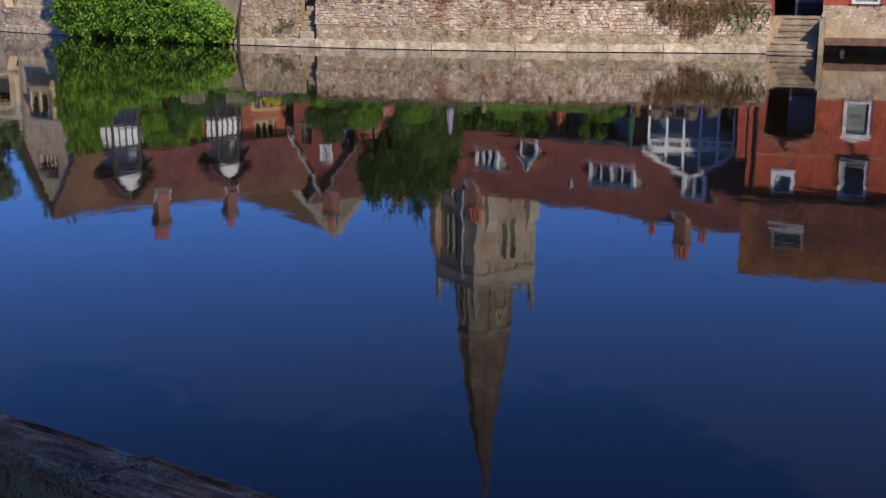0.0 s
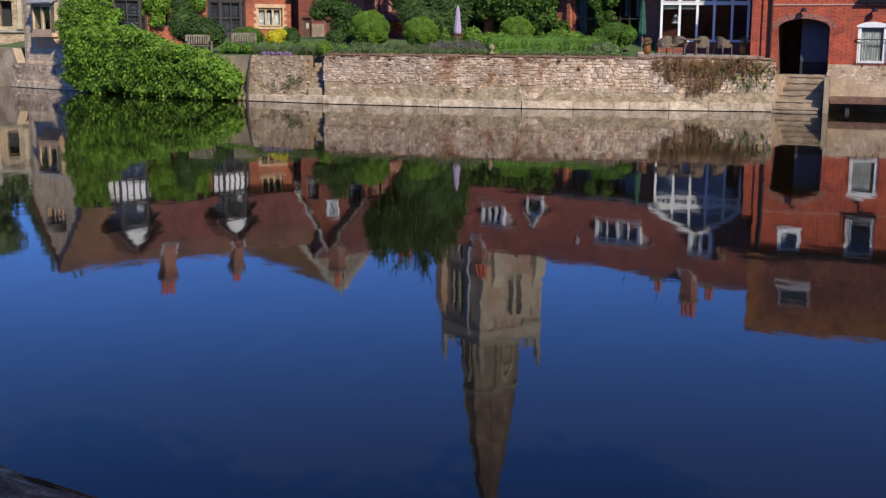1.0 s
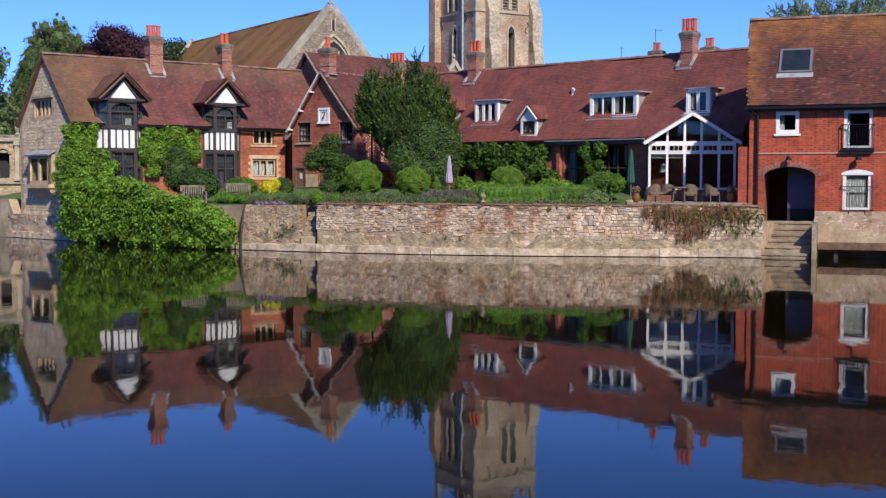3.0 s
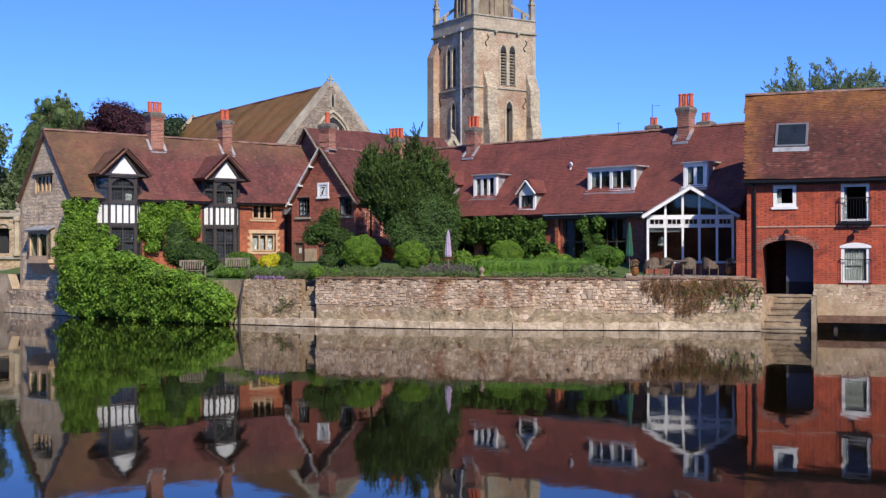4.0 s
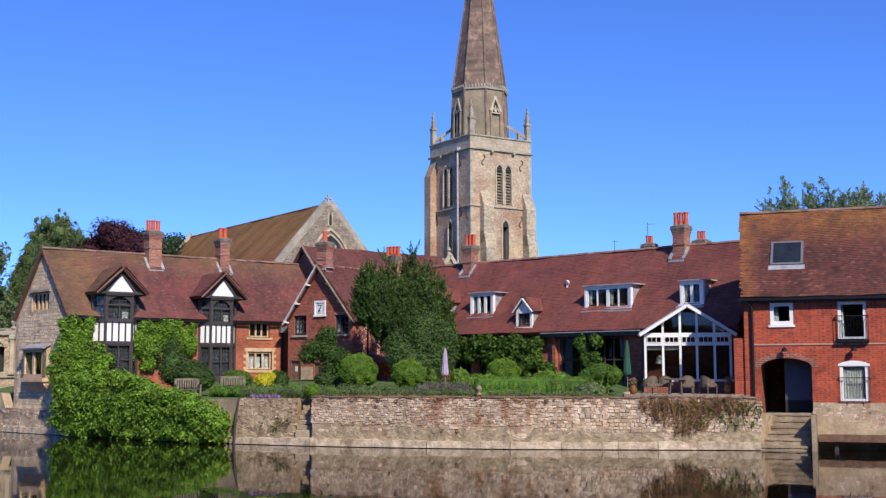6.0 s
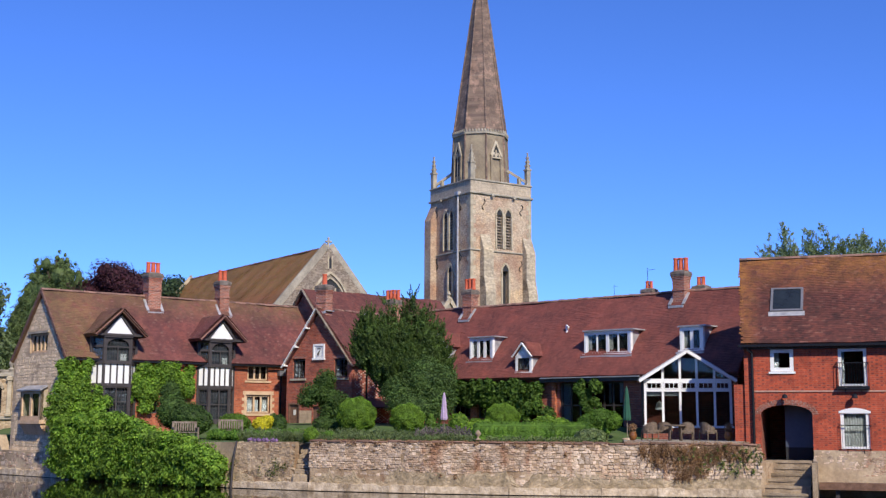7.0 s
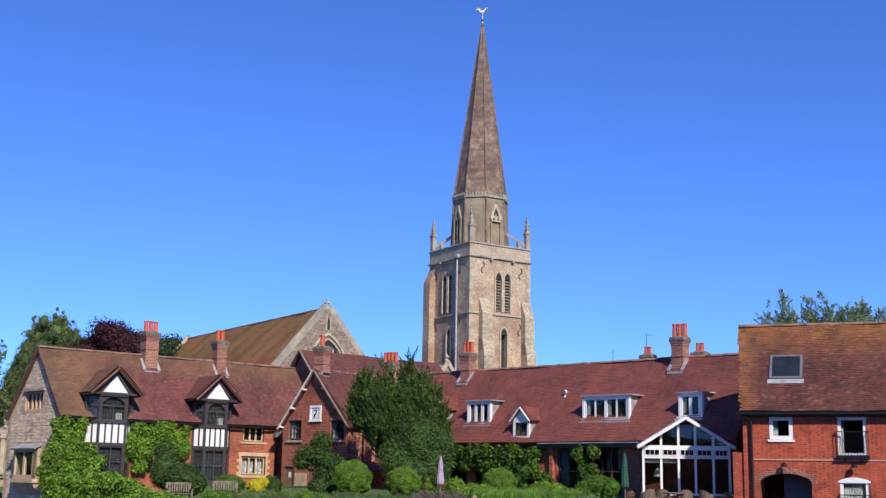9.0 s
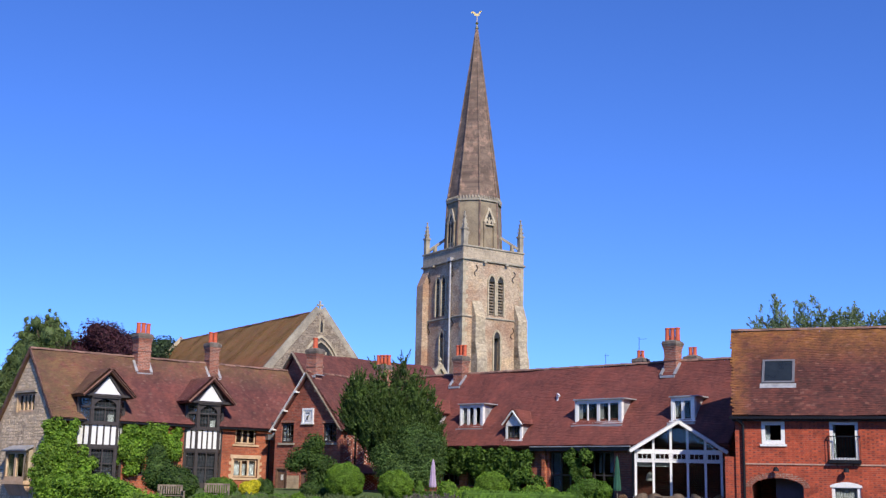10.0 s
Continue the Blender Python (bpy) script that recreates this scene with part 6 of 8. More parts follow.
for holes_, side in ((tower_holes, False), (left_holes, True)):
    hb = bmesh.new()
    for u0, u1, z0, z1 in holes_:
        pointed(hb, u0 - 0.06, u1 + 0.06, z1 - 0.02, -0.02, side)
        for x in (u0 - 0.06, u1 + 0.06):
            a = (-0.1, 0.1, x - 0.07, x + 0.07) if side else (x - 0.07, x + 0.07, -0.1, 0.1)
            box(hb, *a, z0, z1)
    part("window_dressing", hb, M["ashlar"], church, "pale stone window dressing")
    for u0, u1, z0, z1 in holes_[:2]:
        for k in range(12):
            z = z0 + 0.08 + k * (z1 + 0.3 - z0) / 12.5
            if z > z1 + 0.35:
                continue
            lb = bmesh.new()
            if side:
                prism(lb, [(0.05, u0, z), (0.05, u1, z), (0.3, u1, z + 0.2), (0.3, u0, z + 0.2)], (0, 0, 0.05))
            else:
                prism(lb, [(u0, 0.05, z), (u1, 0.05, z), (u1, 0.3, z + 0.2), (u0, 0.3, z + 0.2)], (0, 0, 0.05))
            part("louvre", lb, M["wood"], church)
    # sheets set back in the openings, their colour stands for the shade inside
    hd = bmesh.new()
    for u0, u1, z0, z1 in holes_:
        w = (u1 - u0) / 2
        m_ = (u0 + u1) / 2
        put = (lambda a, c: (0.42, a, c)) if side else (lambda a, c: (a, 0.42, c))
        prism(hd, [put(u0, z0), put(u1, z0), put(u1, z1), put(m_, z1 + 0.5), put(u0, z1)], (0.05, 0, 0) if side else (0, 0.05, 0))
    part("window_dark", hd, M["dark"], church)
# pointed heads above the square openings, under the hoods: shade painted as dark sheets
for holes_, side in ((tower_holes, False), (left_holes, True)):
    hd = bmesh.new()
    for u0, u1, z0, z1 in holes_:
        m_ = (u0 + u1) / 2
        put = (lambda a, c: (-0.012, a, c)) if side else (lambda a, c: (a, -0.012, c))
        prism(hd, [put(u0, z1 - 0.01), put(u1, z1 - 0.01), put(u1 - 0.1, z1 + 0.28), put(m_, z1 + 0.52), put(u0 + 0.1, z1 + 0.28)], (0.02, 0, 0) if side else (0, 0.02, 0))
    part("window_head", hd, M["dark"], church)
tb = bmesh.new()
for z, h, e in ((22.15, 0.18, 0.16), (17.25, 0.14, 0.1), (23.3, 0.16, 0.1)):
    box(tb, -e, TS + e, -e, TS + e, z, z + h)
part("string_course", soften(tb, 0.03), M["ashlar_grey"], church)
part("parapet", boxes((-0.02, TS + 0.02, -0.02, 0.35, 22.33, 23.3), (-0.02, TS + 0.02, TS - 0.35, TS + 0.02, 22.33, 23.3), (-0.02, 0.35, 0.35, TS - 0.35, 22.33, 23.3), (TS - 0.35, TS + 0.02, 0.35, TS - 0.35, 22.33, 23.3)), M["ashlar_block"], church, "grey ashlar parapet")
part("tower_roof", boxes((0.3, TS - 0.3, 0.3, TS - 0.3, 23.2, 23.32)), M["lead"], church)
gb = bmesh.new()
for x in (2.0, 4.3):
    box(gb, x, x + 0.26, -0.3, -0.1, 22.02, 22.2)
    box(gb, -0.3, -0.1, x, x + 0.26, 22.02, 22.2)
part("gargoyle_block", gb, M["ashlar_grey"], church)
qb = bmesh.new()
for k in range(46):
    z = 4.0 + k * 0.4
    e = 0.5 if k % 2 else 0.28
    box(qb, -0.025, e, -0.025, 0.1, z, z + 0.38)
    box(qb, -0.022, 0.1, 0.1, e, z, z + 0.38)
    box(qb, TS - e, TS + 0.025, -0.024, 0.1, z, z + 0.38)
part("quoin", qb, M["ashlar"], church, "pale dressed corner stones")


def buttress(u0, u1, proj, zs, side=False):
    """A stepped stone buttress with weathered slopes; zs: its heights from the lowest stage up."""
    bm = bmesh.new()
    put = (lambda a, b, c: (b, a, c)) if side else (lambda a, b, c: (a, b, c))
    p = proj
    z = 2.0
    for i, zt in enumerate(zs):
        nxt = 0.02 if i == len(zs) - 1 else p - proj * 0.34
        rise = 1.4 if side is False else (p - nxt) * 2.2
        pts = [(0.05, z), (-p, z), (-p, zt), (-nxt, zt + rise), (0.05, zt + rise)]
        prism(bm, [put(u0, a, b) for a, b in pts], put(u1 - u0, 0, 0))
        z, p = zt + rise * 0.3, nxt
    return part("buttress", bm, M["tower"] if side else M["buttress"], church, "stepped stone buttress")


buttress(0.95, 1.95, 0.95, [13.7, 17.3])
buttress(TS - 0.95, TS + 0.02, 0.95, [13.6, 17.3])
buttress(TS - 1.0, TS + 0.02, 0.62, [20.5], side=True)
rb = bmesh.new()
prism(rb, [(TS + 0.9, 0.1, 2), (TS + 0.9, 0.1, 13), (TS + 0.45, 0.1, 14.5), (TS + 0.45, 0.1, 17), (TS, 0.1, 18.2), (TS, 0.1, 2)], (0, 0.9, 0))
part("buttress", rb, M["buttress"], church)
lb = bmesh.new()
tube(lb, (-0.15, 1.75, 11.0), (-0.15, 1.75, 22.3), 0.09, 0.09)
box(lb, -0.34, 0.0, 1.5, 2.0, 22.2, 22.5)
part("lead_pipe", lb, M["lead"], church, "pale lead rainwater pipe")
ib = bmesh.new()


def s_iron(bm, c, side, flip=1):
    put = (lambda a, b, z: (b, a, z)) if side else (lambda a, b, z: (a, b, z))
    pts = [(c[0] + flip * 0.17 * math.sin(math.pi * k * 1.0), c[1] + 0.48 * k) for k in np.linspace(-1, 1, 13)]
    for p, q in zip(pts, pts[1:]):
        bar(bm, put(p[0], -0.05, p[1]), put(q[0], -0.05, q[1]), 0.04, 0.06, put(0, 1, 0))


for c, side in (((1.3, 21.3), False), ((5.3, 21.15), False), ((5.2, 16.2), False), ((5.3, 21.2), True), ((5.2, 16.6), True), ((1.6, 21.3), True), ((1.5, 17.0), True)):
    s_iron(ib, c, side)
part("tie_iron", ib, M["iron"], church, "black iron wall tie")
# octagon and spire
CX = CY = TS / 2


def octo(r, z):
    return [(CX + r * math.cos(math.pi / 8 + k * math.pi / 4), CY + r * math.sin(math.pi / 8 + k * math.pi / 4), z) for k in range(8)]


def frustum(bm, r0, z0, r1, z1):
    a, b = [bm.verts.new(p) for p in octo(r0, z0)], [bm.verts.new(p) for p in octo(r1, z1)]
    for k in range(8):
        bm.faces.new((a[k], a[(k + 1) % 8], b[(k + 1) % 8], b[k]))
    bm.faces.new(a[::-1])
    bm.faces.new(b)


ob_ = bmesh.new()
frustum(ob_, 2.62, 23.3, 2.42, 27.9)
part("octagon", ob_, M["drum"], church, "octagonal stone drum below the spire")
ob_ = bmesh.new()
frustum(ob_, 2.55, 27.85, 2.55, 28.05)
frustum(ob_, 2.46, 28.05, 2.46, 28.22)
for k in range(8):
    p, q = Vector(octo(2.52, 28.0)[k]), Vector(octo(2.52, 28.0)[(k + 1) % 8])
    for j in range(7):
        c = p.lerp(q, (j + 0.5) / 7)
        box(ob_, c.x - 0.06, c.x + 0.06, c.y - 0.06, c.y + 0.06, 28.05, 28.3)
part("carved_band", ob_, M["ashlar_grey"], church, "carved stone band")
ob_ = bmesh.new()
frustum(ob_, 2.4, 28.1, 0.1, 44.6)
part("spire", ob_, M["spire"], church, "tall weathered stone spire")
rbm = bmesh.new()
for a, b, c, d in zip(octo(2.6, 23.3), octo(2.42, 27.9), octo(2.41, 28.2), octo(0.1, 44.6)):
    tube(rbm, a, b, 0.09, 0.09, 6)
    tube(rbm, c, d, 0.09, 0.035, 6)
part("spire_rib", rbm, M["spire"], church)
# gabled windows on the octagon faces
for k in range(8):
    a = k * math.pi / 4
    c, s = math.cos(a), math.sin(a)
    R = 2.32

    def put(x, out, z):
        return (CX + (R + out) * c - x * s, CY + (R + out) * s + x * c, z)
    if k % 2 == 0:
        fb = bmesh.new()
        for s_ in (-1, 1):
            bar(fb, put(0.55 * s_, 0.12, 25.9), put(0, 0.05, 27.2), 0.2, 0.14, (c, s, 0))
            part("panel_rib", bar(bmesh.new(), put(0.5 * s_, 0.14, 23.5), put(0.5 * s_, 0.08, 26.1), 0.16, 0.14, (c, s, 0)), M["drum"], church)
        bar(fb, put(0, 0.1, 23.6 if k % 4 == 0 else 25.7), put(0, 0.06, 26.4), 0.1, 0.1, (c, s, 0))
        for x in (-0.22, 0.22):
            bar(fb, put(x - 0.2, 0.08, 25.8), put(x, 0.07, 26.2), 0.1, 0.1, (c, s, 0))
            bar(fb, put(x + 0.2, 0.08, 25.8), put(x, 0.07, 26.2), 0.1, 0.1, (c, s, 0))
        if k % 4:
            bar(fb, put(-0.46, 0.13, 25.72), put(0.46, 0.13, 25.72), 0.12, 0.14, (c, s, 0))
        part("spire_window", fb, M["ashlar_grey"] if k % 4 == 0 else M["ashlar"], church)
        # shade of the opening as a dark sheet on the drum face
        db = bmesh.new()
        prism(db, [put(-0.42, 0.07, 24.2 if k % 4 == 0 else 25.7), put(0.42, 0.07, 24.2 if k % 4 == 0 else 25.7), put(0.42, 0.04, 26.0), put(0, 0.02, 26.9), put(-0.42, 0.04, 26.0)], (c * 0.03, s * 0.03, 0))
        part("window_dark", db, M["dark"], church)
for u, v in ((0.2, 0.2), (TS - 0.2, 0.2), (0.2, TS - 0.2), (TS - 0.2, TS - 0.2)):
    pb = boxes((u - 0.2, u + 0.2, v - 0.2, v + 0.2, 23.3, 24.9), (u - 0.26, u + 0.26, v - 0.26, v + 0.26, 24.8, 24.95))
    lathe(pb, [(0.24, 0), (0.05, 1.35), (0.1, 1.42), (0.03, 1.5)], 4, (u, v, 24.95), math.pi / 4)
    for k in range(4):
        for z in (25.2, 25.55, 25.9):
            r_ = 0.24 * (1 - (z - 24.95) / 1.7)
            a = k * math.pi / 2 + math.pi / 4
            box(pb, u + r_ * math.cos(a) - 0.05, u + r_ * math.cos(a) + 0.05, v + r_ * math.sin(a) - 0.05, v + r_ * math.sin(a) + 0.05, z, z + 0.12)
    part("pinnacle", pb, M["ashlar_grey"], church, "crocketed stone pinnacle")
    fb = bmesh.new()
    d = Vector((CX - u, CY - v, 0)).normalized()
    a = Vector((u, v, 23.75)) + d * 0.1
    b = Vector((u, v, 24.9)) + d * 1.8
    bar(fb, a, b, 0.2, 0.22)
    box(fb, u + d.x * 0.75 - 0.14, u + d.x * 0.75 + 0.14, v + d.y * 0.75 - 0.14, v + d.y * 0.75 + 0.14, 23.3, 24.2)
    part("flying_buttress", fb, M["ashlar_grey"], church)
wv = bmesh.new()
tube(wv, (CX, CY, 44.5), (CX, CY, 46.0), 0.05, 0.03, 6)
lathe(wv, [(0.06, 0), (0.16, 0.1), (0.16, 0.2), (0.06, 0.3)], 10, (CX, CY, 44.6))
lathe(wv, [(0.03, 0), (0.16, 0.14), (0.03, 0.3)], 10, (CX, CY, 45.05))
vane = part("weathervane", wv, M["gold"], church, "gilded weathercock finial")
wc = bmesh.new()
e = (Matrix.Rotation(radians(-32.7), 3, "Z") @ Vector((1, 0, 0)))
for x0, z0, x1, z1, h in ((-0.25, 46.05, 0.2, 46.05, 0.2), (0.16, 46.1, 0.32, 46.4, 0.12), (0.29, 46.38, 0.42, 46.36, 0.08), (-0.2, 46.1, -0.42, 46.34, 0.17), (-0.4, 46.34, -0.54, 46.18, 0.12)):
    p, q = Vector((CX, CY, z0)) + e * x0, Vector((CX, CY, z1)) + e * x1
    bar(wc, p, q, 0.06, h)
part("weathercock", wc, M["gold"], vane)

# nave
NA = math.radians(34.5)
nave = base("church_nave", frame_of((-8.22, 87.56), 34.5), "church nave with stone gable and mossy tiled roof", "church")
N_Z, N_S = 15.55, 1.17
HALF = 6.3
part("gable_wall", wall_mesh([(-HALF, N_Z - HALF * N_S), (0, N_Z), (HALF, N_Z - HALF * N_S)], 2.0, [], 0.0, 0.8), M["nave_stone"], nave, "weathered stone gable wall")
cb = bmesh.new()
for s in (-1, 1):
    bar(cb, (s * (HALF + 0.2), 0.3, N_Z - HALF * N_S - 0.15), (0, 0.3, N_Z + 0.12), 0.9, 0.22, (0, 1, 0))
part("coping", cb, M["ashlar_grey"], nave)
xb = boxes((-0.07, 0.07, 0.25, 0.4, N_Z + 0.1, N_Z + 0.85), (-0.26, 0.26, 0.25, 0.4, N_Z + 0.45, N_Z + 0.6), (-0.2, 0.2, 0.15, 0.5, N_Z - 0.1, N_Z + 0.2))
part("gable_cross", soften(xb, 0.03), M["ashlar_grey"], nave, "stone cross finial")
ab = bmesh.new()
for r_, dep in ((1.55, 0.12), (1.3, 0.2)):
    for s in (-1, 1):
        pts = [(s * r_ - s * 2 * r_ * (1 - math.cos(t)), 11.3 + 1.75 * r_ * 0.9 * math.sin(t) / math.sin(math.pi / 3)) for t in np.linspace(0, math.pi / 3, 8)]
        for p, q in zip(pts, pts[1:]):
            bar(ab, (p[0], 0.0, p[1]), (q[0], 0.0, q[1]), 0.3 - dep, 0.2, (0, 1, 0))
for x in (-0.45, 0.45):
    box(ab, x - 0.06, x + 0.06, -0.04, 0.06, 9.0, 12.6)
part("window_arch", ab, M["ashlar"], nave, "pale stone pointed window arch")
# window and slit are dark sheets on the wall, shade put into colour
db = bmesh.new()
prism(db, [(-1.2, -0.015, 9), (1.2, -0.015, 9), (1.2, -0.015, 11.4), (0.75, -0.015, 12.6), (0, -0.015, 13.4), (-0.75, -0.015, 12.6), (-1.2, -0.015, 11.4)], (0, 0.03, 0))
prism(db, [(-0.1, -0.015, 14.05), (0.1, -0.015, 14.05), (0.1, -0.015, 14.7), (0, -0.015, 14.9), (-0.1, -0.015, 14.7)], (0, 0.03, 0))
part("window_dark", db, M["dark"], nave)
part("slit_hood", boxes((-0.2, -0.12, -0.06, 0.02, 14.0, 15.0), (0.12, 0.2, -0.06, 0.02, 14.0, 15.0)), M["ashlar"], nave)
rb = bmesh.new()
NL = 26.0
for s in (-1, 1):
    slab(rb, (s * HALF, 0.5, N_Z - HALF * N_S + 0.1), (s * HALF, NL, N_Z - HALF * N_S + 0.1), (0, NL, N_Z + 0.1), (0, 0.5, N_Z + 0.1), 0.2)
nr = part("roof", rb, M["tile_n"], nave)
up = Vector((HALF, 0, HALF * N_S))
tile_field(nr, (-HALF, 0.5, N_Z - HALF * N_S + 0.1), (0, 1, 0), up, NL - 0.5, up.length, M["tile_n"], 0.24, 0.15)
ridge_tiles(nr, (0, 0.6, N_Z + 0.1), (0, NL, N_Z + 0.1), M["ridge"], 0.14, 0.5)
part("far_gable", wall_mesh([(-HALF, N_Z - HALF * N_S), (0, N_Z + 0.12), (HALF, N_Z - HALF * N_S)], 2.0, [], NL, 0.3), M["ashlar_grey"], nave)
fb = bmesh.new()
for s in (-1, 1):
    bar(fb, (s * (HALF + 0.2), NL + 0.1, N_Z - HALF * N_S + 0.05), (0, NL + 0.1, N_Z + 0.3), 0.3, 0.18, (0, 1, 0))
part("coping", fb, M["ashlar"], nave)
part("finial", soften(boxes((-0.1, 0.1, NL, NL + 0.2, N_Z + 0.2, N_Z + 0.5)), 0.04), M["ashlar_grey"], nave)
part("side_wall", boxes((-HALF + 0.3, -HALF + 0.9, 0.8, NL, 2, N_Z - HALF * N_S), (HALF - 0.9, HALF - 0.3, 0.8, NL, 2, N_Z - HALF * N_S)), M["tower"], nave)
# small stone porch gable near the tower
porch = base("church_porch", frame_of((0.6, 94.0), 34.5), "small stone porch gable with finial cross", "church")
part("gable_wall", wall_mesh([(-1.6, 10.2), (0, 12.3), (1.6, 10.2)], 2.0, [], 0, 3.0), M["ashlar_grey"], porch)
pc = bmesh.new()
for s in (-1, 1):
    bar(pc, (s * 1.75, -0.1, 10.1), (0, -0.1, 12.45), 0.3, 0.18, (0, 1, 0))
lathe(pc, [(0.12, 0), (0.2, 0.25), (0.05, 0.4), (0.16, 0.55), (0.03, 0.8)], 8, (0, 0, 12.3))
part("coping", pc, M["ashlar"], porch)

# ---- trees and shrubs ----
def trunk(parent, path, r0, r1, name="trunk"):
    bm = bmesh.new()
    n = len(path) - 1
    for i, (a, b) in enumerate(zip(path, path[1:])):
        tube(bm, a, b, r0 + (r1 - r0) * i / n, r0 + (r1 - r0) * (i + 1) / n, 8, cap=True)
    return part(name, bm, M["bark"], parent)


def tree(name, at, label, category, blobs, n, size, mat, top, seed, trunk_r=0.3, core=0.72, droop=0.0, spread=(0.7, 1.05), group="", spray=None):
    """A tree at its base: a tapered trunk, limbs into the lobes, and a leafy crown."""
    t = base(name, pose(*at), label, category, group)
    tr = trunk(t, [(0, 0, -0.3), (0.05, 0.03, top * 0.3), (-0.04, 0.05, top * 0.65), (0.0, 0.0, top)], trunk_r, trunk_r * 0.3)
    lb = bmesh.new()
    for i, b in enumerate(blobs):
        if i % 2 == 0:
            h = min(top, max(0.3, b[2] - abs(b[0]) - 0.6))
            tube(lb, (0, 0, h * 0.9), (b[0], b[1], b[2]), trunk_r * 0.4, trunk_r * 0.1, 6)
    part("limb", lb, M["bark"], t)
    if spray:
        foliage("inner_crown", blobs, n // 3, size * 0.95, mat, t, core * 0.7, seed, (0.62, 1.0))
        plumes("crown", blobs, n // 40, 40, spray[0], size, mat, t, seed + 1, spray[1], spray[2], spray[3], spray[4])
    else:
        foliage("crown", blobs, n, size, mat, t, core, seed, spread, droop=droop)
    return t


g_ = np.random.default_rng(21)


def column(x, y, z0, z1, r0, r1, n, k=7, power=1.0, seed=0):
    """Lobes that fill an upright crown from z0 to z1, r0 wide below and r1 at the tip."""
    g = np.random.default_rng(seed)
    out = []
    for i in range(n):
        f = (i + 0.5) / n
        z = z0 + (z1 - z0) * f
        r = r0 + (r1 - r0) * f ** power
        m = max(1, round(k * (1 - f * 0.8)))
        for j in range(m):
            a = math.tau * (j / m + g.uniform(0, 0.3)) + i
            d = r * (0.62 if m > 1 else 0)
            s = r * g.uniform(0.42, 0.6) + 0.1
            out.append((x + d * math.cos(a), y + d * math.sin(a), z + g.uniform(-0.3, 0.3), s, s, s * g.uniform(1.0, 1.5)))
    return out


# the dark yew in the garden, two leaders
yb = []
for i, (x, y, low, top, r) in enumerate(((-2.15, 0.2, 3.7, 5.2, 0.42), (-1.75, -0.2, 3.3, 5.7, 0.5), (-1.35, 0.2, 3.0, 5.5, 0.5), (-1.0, 0.1, 2.5, 6.3, 0.58), (-0.5, -0.4, 1.6, 5.9, 0.62), (0.0, 0.3, 1.0, 6.2, 0.66), (0.5, 0.0, 1.0, 7.1, 0.72), (1.0, -0.3, 1.0, 6.3, 0.64), (1.5, 0.1, 1.2, 6.0, 0.56), (1.95, 0.2, 2.0, 5.1, 0.46), (-0.8, -0.8, 2.6, 4.7, 0.58), (0.2, -0.9, 1.0, 4.9, 0.72), (1.2, -0.8, 1.2, 4.7, 0.62))):
    yb += column(x, y, low, top, r * 1.12, 0.05, 9, 5, 1.25, 300 + i)
yb += [(x, 0.1, z, 0.8, 0.8, 0.9) for x in (-0.6, 0.3, 1.1) for z in (2.2, 2.9, 3.7)]
tree("yew_tree", (-1.95, 62.0, 2.75), "large dark green yew tree with upright leaders", "tree", yb, 260000, 0.12, M["yew"], 5.2, 31, 0.28, core=0.8, spray=(0.7, 1.5, 0.85, 0.055, 0.3))
sb_ = [(0.4, -0.4, 1.0, 1.3, 0.9, 0.9), (1.5, -0.3, 1.3, 0.9, 0.8, 1.1), (0.9, -0.3, 2.3, 1.1, 0.8, 0.9), (-0.4, -0.2, 1.7, 0.8, 0.7, 0.8), (1.8, -0.2, 2.3, 0.7, 0.7, 0.8), (0.9, -0.2, 2.9, 0.7, 0.6, 0.6)]
t_ = base("leafy_shrub", pose(-1.7, 60.7, 2.7), "tall leafy green shrub under the yew", "shrub")
trunk(t_, [(0.5, 0, -0.2), (0.6, 0, 1.2)], 0.08, 0.04)
foliage("crown", sb_, 30000, 0.09, M["laurel"], t_, 0.6, 33, (0.55, 1.15))

far_conifer = column(0.1, 0, 2.0, 12.6, 3.9, 1.0, 15, 12, 1.0, 8)
for i, (x, z0, z1, r) in enumerate(((-1.15, 9.5, 13.3, 0.75), (-0.5, 10.0, 12.8, 0.7), (0.34, 10.5, 13.7, 0.75), (0.95, 10.5, 13.5, 0.7), (1.7, 9.5, 12.8, 0.85), (2.5, 8.5, 11.4, 0.9), (-2.0, 7.5, 10.6, 0.9), (-2.6, 5.5, 9.0, 0.9))):
    far_conifer += column(x, 0.2 * (i % 3), z0, z1, r * 1.25, 0.1, 8, 5, 1.2, 400 + i)
tree("conifer_tree", (-29.6, 90.3, 2.0), "tall grey-green conifer with drooping branches", "tree", far_conifer, 330000, 0.135, M["conifer"], 12.0, 41, 0.5, core=0.88, spray=(0.8, -0.85, 0.55, 0.1, 0.3))
bb_ = []
for _ in range(60):
    x = g_.uniform(-3.1, 2.4)
    bb_.append((x, g_.uniform(-1.8, 1.8), g_.uniform(8.4, 12.4 - 0.2 * x * x), 1.05, 1.0, 0.85))
tree("copper_beech", (-24.9, 92.0, 2.0), "dark purple copper beech tree", "tree", bb_, 48000, 0.17, M["beech"], 8.0, 43, 0.4, core=0.6, spread=(0.6, 1.2))
